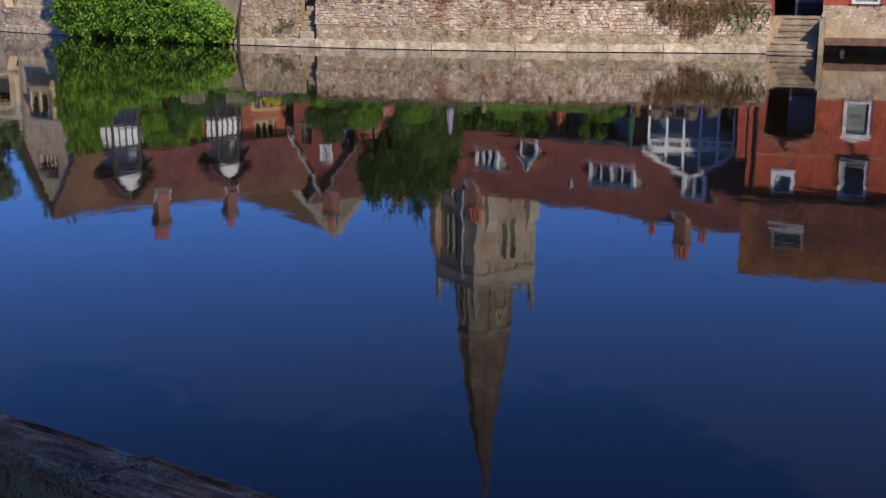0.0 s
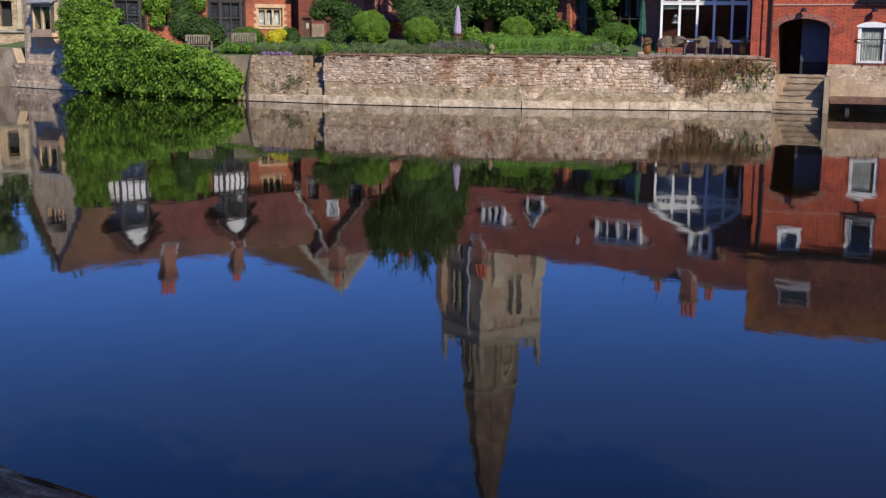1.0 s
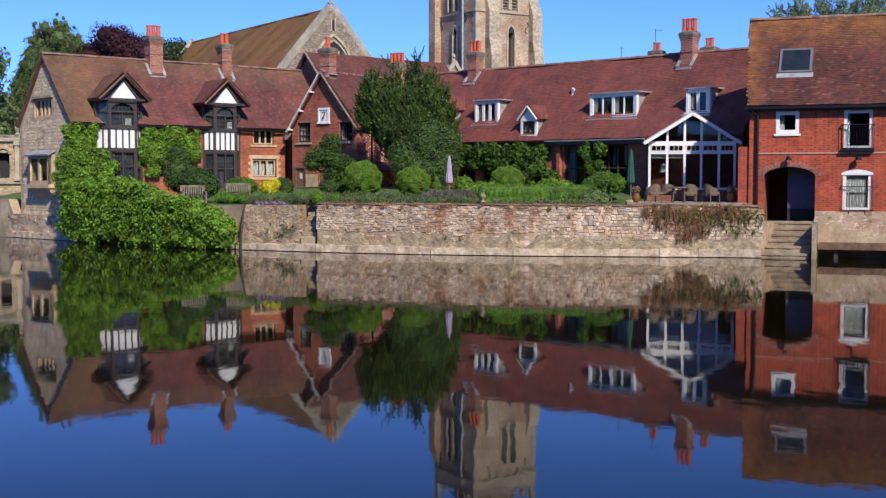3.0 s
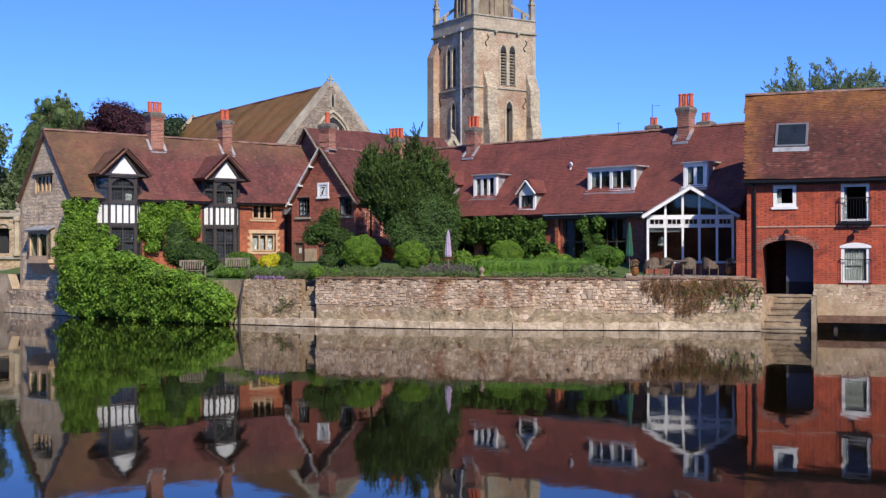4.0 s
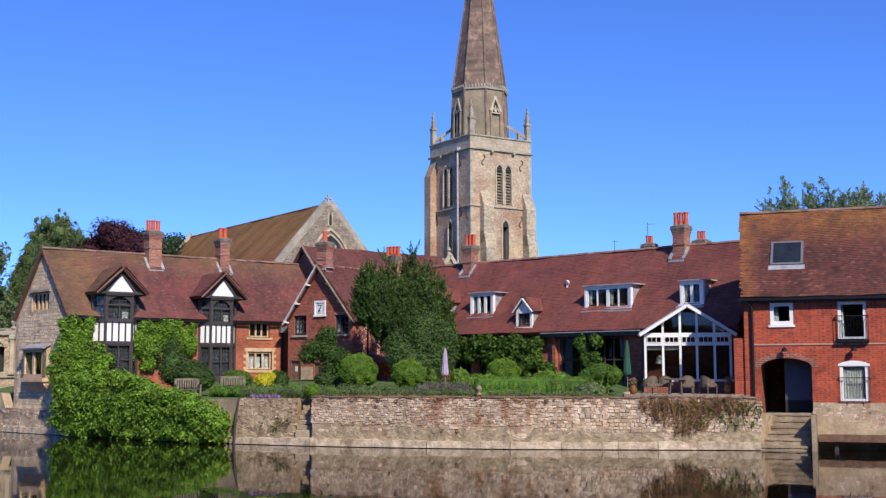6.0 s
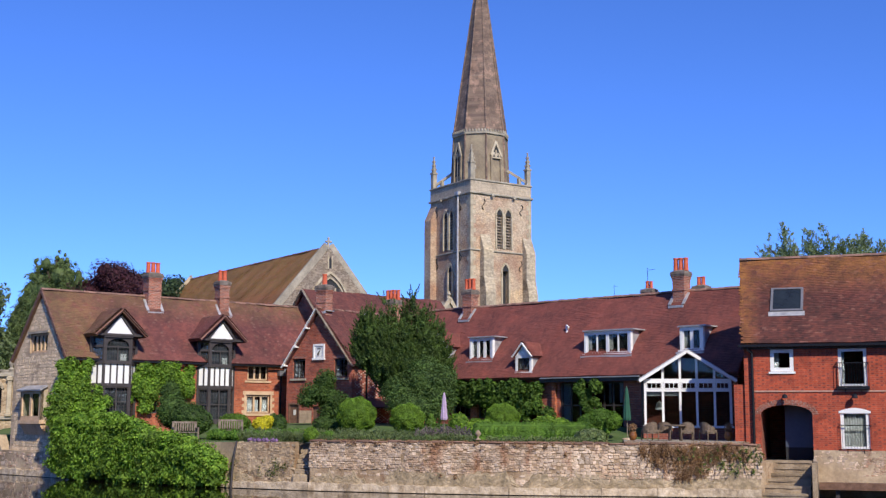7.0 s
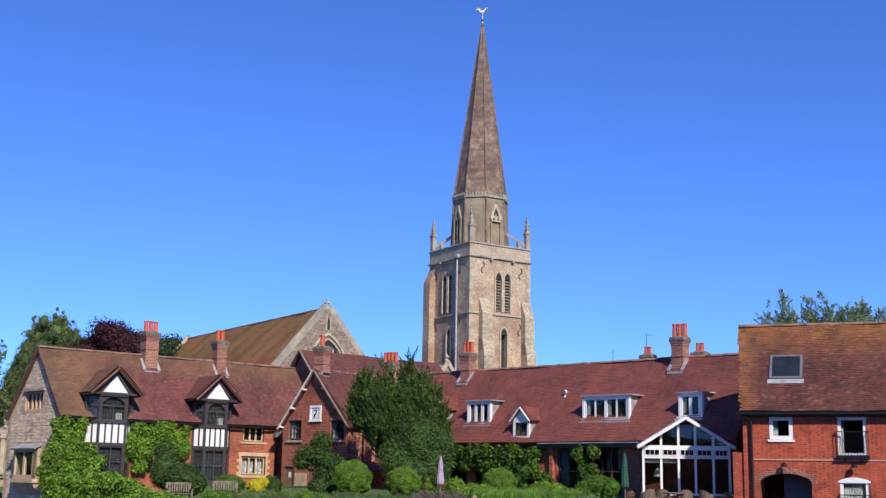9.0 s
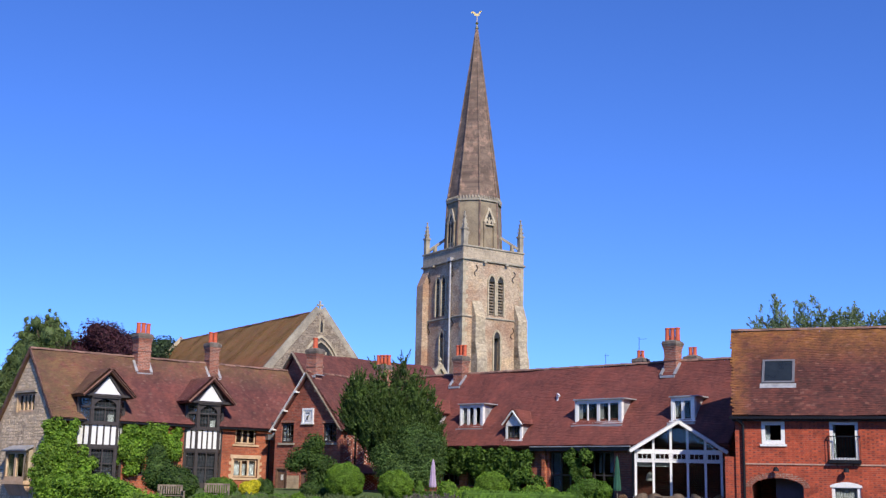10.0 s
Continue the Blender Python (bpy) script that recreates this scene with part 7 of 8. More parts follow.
for x, y, top, w, sd in ((-23.2, 108.0, 13.2, 4.0, 45), (-27.5, 112.0, 12.0, 4.0, 46)):
    bl = [(g_.uniform(-w, w), g_.uniform(-2, 2), top - g_.uniform(0.8, 4.0), 1.5, 1.4, 1.3) for _ in range(20)]
    tree("far_tree", (x, y, 2.5), "dark green tree behind the church roof", "tree", bl, 14000, 0.26, M["darkwood"], top - 3, sd, 0.35)
lt = [(g_.uniform(-2.6, 0.4), g_.uniform(-2, 2), g_.uniform(2.0, 9.6), 1.3, 1.3, 1.0) for _ in range(38)]
tree("river_tree", (-31.2, 83.0, 2.2), "tall green tree beside the stone building", "tree", lt, 16000, 0.3, M["willow"], 6.5, 47, 0.3, core=0.6)
wl = []
for i, (x, top, r) in enumerate(((-5.3, 12.0, 0.55), (-4.3, 12.9, 0.7), (-3.4, 11.8, 0.6), (-2.2, 13.1, 0.75), (-1.3, 12.8, 0.7), (-0.3, 12.4, 0.75), (0.7, 12.9, 0.6), (1.5, 13.2, 0.7), (2.6, 12.2, 0.6), (3.6, 12.7, 0.7), (4.6, 12.0, 0.7))):
    wl += column(x, g_.uniform(-0.8, 0.8), 8.0, top, r * 1.25, 0.12, 8, 4, 1.6, 500 + i)
tree("willow_tree", (27.6, 81.0, 3.0), "grey-green willow tree behind the river house", "tree", wl, 110000, 0.17, M["sallow"], 9.0, 51, 0.4, core=0.45, spray=(0.7, 0.7, 0.7, 0.16, 0.34))
tree("far_tree", (12.2, 122.0, 3.0), "dark green tree beyond the long roof", "tree", [(g_.uniform(-1.2, 1.2), 0, 9.2 + g_.uniform(0, 1.1), 0.8, 0.8, 0.6) for _ in range(9)], 3500, 0.3, M["darkwood"], 8.5, 53, 0.2)

# an unseen tree added on the near bank, behind the viewer, to shade the bank's edge
sh = [(g_.uniform(-2.4, 2.4), g_.uniform(-2.0, 2.0), g_.uniform(4.9, 7.4), 1.1, 1.1, 0.9) for _ in range(26)]
tree("unseen_bank_tree", (2.2, -2.8, 1.15), "small unseen leafy tree added to shade the near bank", "tree", sh, 9000, 0.35, M["willow"], 6.0, 55, 0.16)

# unseen row behind the viewer, added for the windows to mirror
for i, x in enumerate((-62, -45, -30, -17, -5, 20, 34, 50, 68)):
    lr = [(g_.uniform(-6, 6), g_.uniform(-4, 4), g_.uniform(1, 13), 3.2, 3.0, 2.4) for _ in range(32)]
    tree("unseen_bank_tree", (x + g_.uniform(-2, 2), -19 - abs(x) * 0.25 + g_.uniform(-3, 3), 1.1), "broad unseen leafy tree added on the near bank for reflections", "tree", lr, 2600, 1.1, M["willow"], 9.0, 200 + i, 0.45, core=0.85, group="trees on the near bank")

# more trees added out of view, to keep bright sky out of the panes
for i, (x, y) in enumerate(((-46, 84), (-60, 95), (-78, 104), (-98, 112), (38, 58), (44, 44), (60, 42), (78, 34), (-50, 120), (70, 80), (37, 51), (52, 50), (-80, 34), (-100, 37), (-120, 40), (-145, 42))):
    lr = [(g_.uniform(-6, 6), g_.uniform(-4, 4), g_.uniform(1, 11), 3.0, 2.8, 2.2) for _ in range(30)]
    tree("unseen_bank_tree", (x, y, 2.0 if y > 43 else 1.05), "broad unseen leafy tree added on the river bank for reflections", "tree", lr, 2600, 1.0, M["willow"], 8.0, 230 + i, 0.45, core=0.85, group="trees on the far bank")

# a thick belt of bushes behind the viewer and beside, unseen, added to darken window reflections
bh = [(x + g_.uniform(-1.5, 1.5), -24 - abs(x) * 0.2 + g_.uniform(-1.5, 1.5), 1.1 + g_.uniform(1.0, 5.5), 3.0, 2.2, 2.6) for x in np.linspace(-75, 75, 120)]
bh += [(x, -30 - 0.112 * (x - 60) + g_.uniform(-3, 3), 1 + 20 * g_.random() ** 0.8, 4.0, 3.6, 3.4) for x in np.linspace(72, 230, 130)]
bh += [(x, 82 + abs(x + 70) * 0.25 + g_.uniform(-1, 3), 2 + g_.uniform(1.0, 7.5), 3.0, 2.6, 2.6) for x in np.linspace(-62, -130, 70)]
tagged(foliage("bank_bushes", bh, 34000, 0.8, M["willow"], None, 0.9, 301), "thick unseen belt of dark green bushes added for window reflections", "bushes", kind="stuff")
# ivy over the west quay wall and up the house
iv = []
for k in range(60):
    f = k / 59
    x, y = -19.3 + 9.4 * f, 61.4 - 7.6 * f
    top = float(np.interp(f, [0, 0.18, 0.35, 0.5, 0.62, 0.75, 0.9, 1.0], [3.2, 3.4, 3.35, 3.15, 2.75, 2.45, 2.2, 1.5]))
    for j in range(5):
        z = g_.uniform(0.15 if f > 0.1 else 0.45, top - 0.3)
        o = g_.uniform(0.05, 0.4) * (1 - 0.25 * z / 3)
        iv.append((x - o * 0.63 + g_.uniform(-0.2, 0.2), y - o * 0.78, z, g_.uniform(0.4, 0.62), g_.uniform(0.3, 0.45), g_.uniform(0.25, 0.4)))
iv += [(-18.9 + 8.4 * f, 61.0 - 6.5 * f, float(np.interp(f, [0, 0.5, 1], [1.7, 1.5, 1.1])), 0.9, 0.75, float(np.interp(f, [0, 0.5, 1], [1.5, 1.35, 0.8]))) for f in np.linspace(0.02, 0.98, 20)]
ivy = foliage("ivy_mass", iv, 95000, 0.15, M["ivy"], None, 0.72, 61, (0.7, 1.14), droop=0.8, keep=lambda P: P[:, 2] > 0.02)
tagged(ivy, "thick bright green ivy hanging over the quay wall to the water", "ivy", kind="stuff")


def climber(name, o, th, patches, n, mat, label, seed, size=0.15, dense=24):
    """Leaves trained on a wall: patches are (u, z, half width, half height) in the wall's frame."""
    c, s = math.cos(radians(th)), math.sin(radians(th))
    bl = []
    g = np.random.default_rng(seed)
    for u, z, hu, hz, v in patches:
        k = max(3, int(hu * hz * dense))
        for _ in range(k):
            du, dz = g.uniform(-hu, hu), g.uniform(-hz, hz)
            r = g.uniform(0.13, 0.34)
            bl.append((o[0] + (u + du) * c - v * s, o[1] + (u + du) * s + v * c, z + dz, r, r * 0.8, r))
    ob = foliage(name, bl, n, size, mat, None, 0.6, seed, (0.6, 1.25), droop=0.6)
    return tagged(ob, label, "climber", kind="stuff")


climber("house_ivy", (-19.4, 62.0), 38, [(0.35, 4.6, 0.75, 1.25, -0.3), (0.75, 4.7, 0.35, 0.6, -0.42), (1.3, 4.0, 0.5, 0.55, -0.6), (-0.15, 5.0, 0.4, 1.0, -0.3), (0.0, 3.4, 0.9, 0.9, -0.5), (-0.3, 2.4, 0.5, 1.2, -0.5), (5.35, 5.2, 1.7, 0.75, -0.2), (4.2, 4.3, 0.7, 0.8, -0.25), (6.3, 4.9, 0.9, 0.7, -0.2), (1.4, 3.6, 0.7, 0.5, -0.5)], 42000, M["ivy"], "green climber trained over the brick house front", 63, 0.15, 46)
climber("wisteria", (0.67, 66.0), -42, [(2.4, 4.7, 3.3, 0.32, 0.1), (4.6, 4.0, 1.4, 0.8, 0.0), (0.2, 4.5, 1.2, 0.45, 0.1), (5.9, 3.4, 0.9, 0.5, -0.2), (1.8, 4.4, 1.0, 0.5, 0.1), (3.3, 4.3, 1.2, 0.5, 0.05)], 24000, M["wisteria"], "leafy green wisteria trained along the long range", 65, 0.17, 38)
climber("veranda_climber", (0.67, 66.0), -42, [(9.1, 4.2, 0.55, 0.75, 0.0), (8.8, 4.8, 0.5, 0.2, 0.0)], 2600, M["wisteria"], "green climber on the veranda post", 67, 0.15)


def shrub(name, at, blobs, n, size, mat, label, seed, cat="shrub", core=0.86, spread=(0.84, 1.03), group=""):
    t = base(name, pose(*at), label, cat, group)
    trunk(t, [(0, 0, -0.2), (0, 0, max(0.35, blobs[0][2] - blobs[0][5] * 0.5))], 0.06, 0.05, "stem")
    foliage("leaves", blobs, n, size, mat, t, core, seed, spread)
    return t


for (x, y, zc, r, h), sd in zip(((-3.9, 55.9, 3.2, 0.9, 0.84), (-1.55, 56.0, 3.06, 0.8, 0.7), (2.95, 57.8, 3.12, 0.82, 0.7)), (71, 72, 73)):
    shrub("clipped_bush", (x, y, 2.1), [(0, 0, zc - 2.1, r, r, h)], 20000, 0.052, M["clipped"], "round clipped bright green box bush", sd, "bush", core=0.92, spread=(0.93, 1.03), group="clipped bushes in the garden")
shrub("broad_bush", (7.3, 55.4, 2.25), [(0, 0, 0.85, 0.7, 0.65, 0.5), (-0.5, 0, 0.6, 0.55, 0.55, 0.5), (0.5, 0, 0.75, 0.5, 0.5, 0.45), (0, 0, 0.4, 0.5, 0.5, 0.5)], 5200, 0.09, M["hedge"], "loosely clipped broad green bush", 74)
shrub("small_bush", (4.9, 57.0, 2.4), [(0, 0, 0.4, 0.6, 0.5, 0.45), (0.7, 0, 0.35, 0.5, 0.5, 0.4)], 2600, 0.1, M["ivy"], "low leafy green bush", 75)
shrub("small_bush", (0.85, 57.2, 2.4), [(0, 0, 0.45, 0.5, 0.5, 0.5), (0.8, 0, 0.3, 0.5, 0.4, 0.4), (1.4, 0, 0.3, 0.4, 0.4, 0.4)], 2600, 0.1, M["ivy"], "low leafy green bush", 76)
shrub("topiary_ball", (-5.68, 53.0, 2.0), [(0, 0, 0.36, 0.33, 0.33, 0.32)], 2000, 0.06, M["clipped"], "small round topiary ball beside the wall", 77)
shrub("topiary_cone", (-0.45, 56.1, 2.3), [(0, 0, 0.25, 0.36, 0.36, 0.3), (0, 0, 0.55, 0.24, 0.24, 0.3), (0, 0, 0.82, 0.12, 0.12, 0.22)], 1600, 0.06, M["box"], "small clipped conical topiary", 78)
shrub("dark_bush", (-10.1, 59.1, 2.4), [(0, 0, 0.4, 0.8, 0.6, 0.5)], 3000, 0.08, M["box"], "low rounded dark green bush", 79)
shrub("dark_bush", (-8.0, 59.6, 2.4), [(0, 0, 0.35, 0.42, 0.4, 0.5), (-0.25, 0, 0.5, 0.25, 0.25, 0.4)], 2200, 0.08, M["shrub"], "upright dark green bush", 80)
shrub("yellow_bush", (-8.75, 59.3, 2.4), [(0, 0, 0.38, 0.5, 0.4, 0.36), (0.25, 0, 0.55, 0.3, 0.3, 0.25)], 2400, 0.09, M["yellow"], "bright yellow-leaved garden bush", 81)
shrub("large_bush", (-12.6, 58.9, 2.2), [(0.3, 0, 0.85, 1.0, 0.8, 0.75), (-0.6, 0.4, 1.2, 0.8, 0.7, 0.9), (-0.8, 0.8, 2.0, 0.5, 0.5, 0.7), (0.8, 0, 0.7, 0.7, 0.6, 0.6)], 8500, 0.1, M["shrub"], "large dense dark green bush before the house", 82)
shrub("wall_shrub", (-6.15, 62.6, 2.6), [(0.15, 0, 2.45, 0.5, 0.5, 0.55), (-0.2, 0, 1.8, 0.95, 0.6, 0.55), (-0.8, 0, 1.45, 0.5, 0.5, 0.4), (0.6, 0, 1.4, 0.75, 0.6, 0.5), (0.9, 0, 0.9, 0.5, 0.5, 0.5), (0.3, 0, 0.9, 0.5, 0.5, 0.5), (-0.1, 0, 2.1, 0.4, 0.4, 0.5)], 9000, 0.12, M["shrub"], "loose dark climbing shrub against the gabled wing", 83, core=0.6, spread=(0.6, 1.15))
shrub("garden_shrub", (-5.0, 57.5, 2.4), [(0, 0, 0.3, 0.7, 0.5, 0.4), (-0.6, 0, 0.35, 0.5, 0.5, 0.4)], 2600, 0.1, M["shrub"], "low mixed green shrub", 84)
shrub("round_lavender", (6.45, 52.0, 2.02), [(0, 0, 0.3, 0.72, 0.6, 0.36)], 3600, 0.09, M["lavender"], "rounded grey-green lavender bush", 86)


def strip(name, a, b, depth, z, h, n, size, mat, label, seed, cat, kind="stuff", lumps=14):
    g = np.random.default_rng(seed)
    a, b = np.array(a), np.array(b)
    bl = []
    for k in range(lumps):
        p = a + (b - a) * (k + 0.5) / lumps
        w = np.linalg.norm(b - a) / lumps
        bl.append((p[0] + g.uniform(-0.1, 0.1), p[1] + g.uniform(-0.12, 0.12), z + h * g.uniform(0.3, 0.5), w * 0.85, depth * g.uniform(0.8, 1.1), h * g.uniform(0.5, 0.68)))
    if mat in (M["lavender"], M["mauve"]):
        ob = plumes(name, bl, n // 9, 18, h * 0.4, size * 1.1, mat, None, seed, 1.4, 0.7, 0.05, 0.22)
    else:
        ob = foliage(name, bl, n, size, mat, None, 0.8, seed)
    return tagged(ob, label, cat, kind=kind)


strip("lavender_border", (-9.0, 54.5), (-5.9, 53.2), 0.4, 2.0, 0.42, 5000, 0.075, M["lavender"], "grey-green lavender border along the wall", 91, "lavender")
strip("lavender_border", (-5.3, 52.8), (1.3, 50.9), 0.35, 2.02, 0.34, 9000, 0.075, M["lavender"], "grey-green lavender border along the wall", 92, "lavender", lumps=20)
strip("lavender_border", (1.9, 51.0), (6.2, 50.4), 0.3, 2.0, 0.3, 5200, 0.075, M["lavender"], "grey-green lavender border before the hedge", 93, "lavender")
strip("purple_flowers", (-8.5, 53.75), (-7.2, 53.2), 0.16, 2.02, 0.17, 420, 0.06, M["purple"], "patch of purple flowers on the wall top", 94, "flowers")
strip("garden_border", (-11.0, 57.5), (-5.0, 54.6), 0.5, 2.05, 0.5, 8000, 0.1, M["hedge"], "green clipped low border hedge", 95, "hedge", lumps=18)
strip("garden_border", (-4.6, 54.0), (1.2, 52.4), 0.4, 2.02, 0.3, 6000, 0.1, M["hedge"], "mixed low green planting", 96, "planting", lumps=18)
strip("garden_border", (-8.6, 56.6), (-4.9, 55.4), 0.5, 2.1, 0.4, 5000, 0.11, M["lavender"], "soft grey-green garden planting", 121, "planting", lumps=12)
strip("garden_border", (-4.8, 54.9), (1.0, 54.2), 0.5, 2.1, 0.42, 8000, 0.075, M["lavender"], "soft grey-green garden planting", 122, "planting", lumps=16)
strip("garden_border", (-0.6, 57.6), (2.2, 58.2), 0.5, 2.3, 0.5, 4000, 0.1, M["shrub"], "low dark garden planting", 123, "planting", lumps=9)
strip("garden_border", (1.6, 55.6), (6.6, 55.2), 0.5, 2.1, 0.5, 6000, 0.1, M["shrub"], "low green garden planting", 124, "planting", lumps=14)
strip("mauve_flowers", (-0.9, 53.2), (1.2, 52.7), 0.3, 2.15, 0.5, 2600, 0.07, M["mauve"], "bed of faded mauve flowers", 126, "flowers", lumps=7)
hg = base("box_hedge", pose(1.55, 53.9, 2.1, 0, 0, -4.5), "long square-clipped bright green hedge", "hedge")
hv = []
for k in range(24):
    hv.append((0.1 + k * 0.205, g_.uniform(-0.03, 0.03), 0.4, 0.26, 0.45, 0.46))
foliage("leaves", hv, 16000, 0.055, M["hedge"], hg, 0.92, 97, (0.92, 1.03))
hb_ = soften(boxes((0.0, 4.85, -0.36, 0.36, 0.0, 0.74)), 0.06)
part("hedge_body", hb_, M["hedge"], hg)


# ---- river wall: stones, coping, footing ----
def along(line, s):
    for a, b in zip(line, line[1:]):
        a, b = Vector((*a, 0)), Vector((*b, 0))
        l = (b - a).length
        d = (b - a) / l
        if s <= l:
            return a + d * s, d, Vector((d.y, -d.x, 0))
        s -= l
    return b, d, Vector((d.y, -d.x, 0))


def length_of(line):
    return sum(math.dist(a, b) for a, b in zip(line, line[1:]))


WL = length_of(WALL)
gs = np.random.default_rng(5)


def stone_shape(l, h, d, g):
    """A worn rubble stone: an uneven eight-sided outline, its face swelling and its edges drawn in."""
    ring = []
    for k in range(8):
        a = math.tau * (k + 0.5) / 8 + (0.28 if k % 2 == 0 else -0.28) + g.uniform(-0.1, 0.1)
        c, s = math.cos(a), math.sin(a)
        q = (abs(c) ** 7 + abs(s) ** 7) ** (-1 / 7) * g.uniform(0.9, 1.03)
        ring.append((c * q * l / 2, s * q * h / 2))
    back = [(x * 1.0, 0.05, z * 1.0) for x, z in ring]
    mid = [(x * 0.97, -d * 0.5, z * 0.96) for x, z in ring]
    front = [(x * 0.88 + g.uniform(-0.006, 0.006), -d + g.uniform(-0.008, 0.008), z * 0.82) for x, z in ring]
    return back + mid + front


STONE_F = [tuple(range(16, 24))] + [(8 + k, 8 + (k + 1) % 8, 16 + (k + 1) % 8, 16 + k) for k in range(8)] + [(k, (k + 1) % 8, 8 + (k + 1) % 8, 8 + k) for k in range(8)]
near_stones = 0


def face_matrix(c, d, n, z, roll=0.0):
    return Matrix.Translation((c.x, c.y, z)) @ Matrix(((d.x, -n.x, 0), (d.y, -n.y, 0), (0, 0, 1))).to_4x4() @ pose(0, 0, 0, 0, roll, 0)


def lay(line, s0, s1, lo, hi, hmin, hmax, lmin, lmax, dmin, dmax, gap, out, near=None, keep=None, turn=7.0, shift=0.03):
    """One stretch of rubble with courses of its own; out collects the joined stones, near parents the single ones."""
    global near_stones
    V, F = out
    z = lo + gs.uniform(-0.06, 0.06)
    while z < hi - 0.04:
        h = min(gs.uniform(hmin, hmax), hi + 0.01 - z)
        s = s0 + gs.uniform(-0.08, 0.0)
        while s < s1:
            l = gs.uniform(lmin, lmax)
            if gs.random() < gap or (keep and not keep(s + l / 2, z + h / 2, l, h)):
                s += l
                continue
            c, d, n = along(line, max(s + l / 2, 0))
            pts = stone_shape(l * 0.98, h * gs.uniform(0.75, 1.12), gs.uniform(dmin, dmax), gs)
            m = face_matrix(c, d, n, z + h / 2 + gs.uniform(-shift, shift), gs.uniform(-turn, turn))
            if near and c.x > 3.4 and near_stones < 300:
                o = link_mesh("stone", pts, STONE_F, M["stone"], near)
                o.matrix_basis = m
                near_stones += 1
            else:
                k = len(V)
                V.extend(tuple(m @ Vector(p)) for p in pts)
                F.extend(tuple(k + i for i in f) for f in STONE_F)
            s += l
        z += h


main_out, old_out, rh_out = ([], []), ([], []), ([], [])
s_at = 0.0
while s_at < WL - 0.2:
    nxt = min(s_at + gs.uniform(0.7, 1.6), WL)
    big = 1.3 if s_at > 9.5 else 1.0
    lay(WALL, s_at, nxt, gs.uniform(0.86, 1.0) if s_at < 9.5 else 0.72, 2.1, 0.07 * big, 0.12 * big, 0.08 * big, 0.215 * big, 0.012, 0.044, 0.05, main_out, wall_river, None, 4.5, 0.02)
    s_at = nxt
for k in range(170):
    c, d, n = along(WALL, gs.uniform(0.2, WL - 0.3))
    m = face_matrix(c, d, n, gs.uniform(0.36, 0.85))
    k0 = len(main_out[0])
    main_out[0].extend(tuple(m @ Vector(p)) for p in stone_shape(gs.uniform(0.12, 0.42), gs.uniform(0.05, 0.14), gs.uniform(0.003, 0.016), gs))
    main_out[1].extend(tuple(k0 + i for i in f) for f in STONE_F)
gb_out = ([], [])
for s0, n_, z0 in ((12.0, 6, 0.42), (11.75, 6, 0.66), (16.6, 4, 0.42)):
    s = s0
    for k in range(n_):
        l, h = gs.uniform(0.28, 0.62), gs.uniform(0.19, 0.25)
        c, d, n = along(WALL, s + l / 2)
        m = face_matrix(c, d, n, z0 + h / 2, gs.uniform(-1, 1))
        k0 = len(gb_out[0])
        gb_out[0].extend(tuple(m @ Vector(p)) for p in stone_shape(l * 1.03, h * 1.05, gs.uniform(0.016, 0.026), gs))
        gb_out[1].extend(tuple(k0 + i for i in f) for f in STONE_F)
        s += l
link_mesh("block_patch", *gb_out, M["greyblock"], wall_river)["kind"] = "stuff"
OL_ = length_of(OLD)
s_at = 0.05
while s_at < OL_ - 0.2:
    nxt = min(s_at + gs.uniform(0.4, 0.9), OL_)
    lay(OLD, s_at, nxt, 0.4, 2.02, 0.06, 0.13, 0.07, 0.2, 0.003, 0.03, 0.4, old_out)
    s_at = nxt
for (V, F), par, mt in ((main_out, wall_river, "stone_i"), (old_out, wall_old, "oldstone")):
    o = link_mesh("rubble_facing", V, F, M[mt], par)
    o["kind"] = "stuff"
# coursed rubble of the gable
gw = house_l.matrix_basis @ skewed
GL = [tuple((gw @ Vector((0, v, 0))).to_2d()) for v in (5.75, 0.02)]
gable_out = ([], [])


def on_gable(s, z, l, h):
    v = 5.75 - s
    if abs(v - 2.87) + l / 2 > 2.87 or z + h / 2 > 9.72 - (abs(v - 2.82) + l / 2) * 1.27:
        return False
    clear = lambda a, b, c, d: v + l / 2 < a or v - l / 2 > b or z + h / 2 < c or z - h / 2 > d
    return clear(1.85, 4.15, 6.42, 7.64) and clear(1.68, 4.12, 2.2, 4.76)


lay(GL, 0.0, 5.7, 0.4, 9.7, 0.13, 0.22, 0.2, 0.5, 0.002, 0.009, 0.03, gable_out, None, on_gable, 1.2, 0.012)
o = link_mesh("rubble_facing", *gable_out, M["gablestone"], house_l)
o.matrix_parent_inverse = house_l.matrix_basis.inverted()
o["kind"] = "stuff"
west_out = ([], [])
s_at = 0.0
while s_at < 6.0:
    nxt = s_at + gs.uniform(0.4, 0.9)
    lay(WEST[1:4], s_at, nxt, 0.4, 1.2, 0.12, 0.22, 0.2, 0.5, 0.005, 0.025, 0.5, west_out)
    s_at = nxt
o = link_mesh("rubble_facing", *west_out, M["stone_i"], wall_west)
o["kind"] = "stuff"
# rubble base of the river house
rb0, rb1 = (rh.matrix_basis @ Vector((2.7, -0.04, 0))).to_2d(), (rh.matrix_basis @ Vector((11.9, -0.04, 0))).to_2d()
RHL = [tuple(rb0), tuple(rb1)]
s_at = 0.0
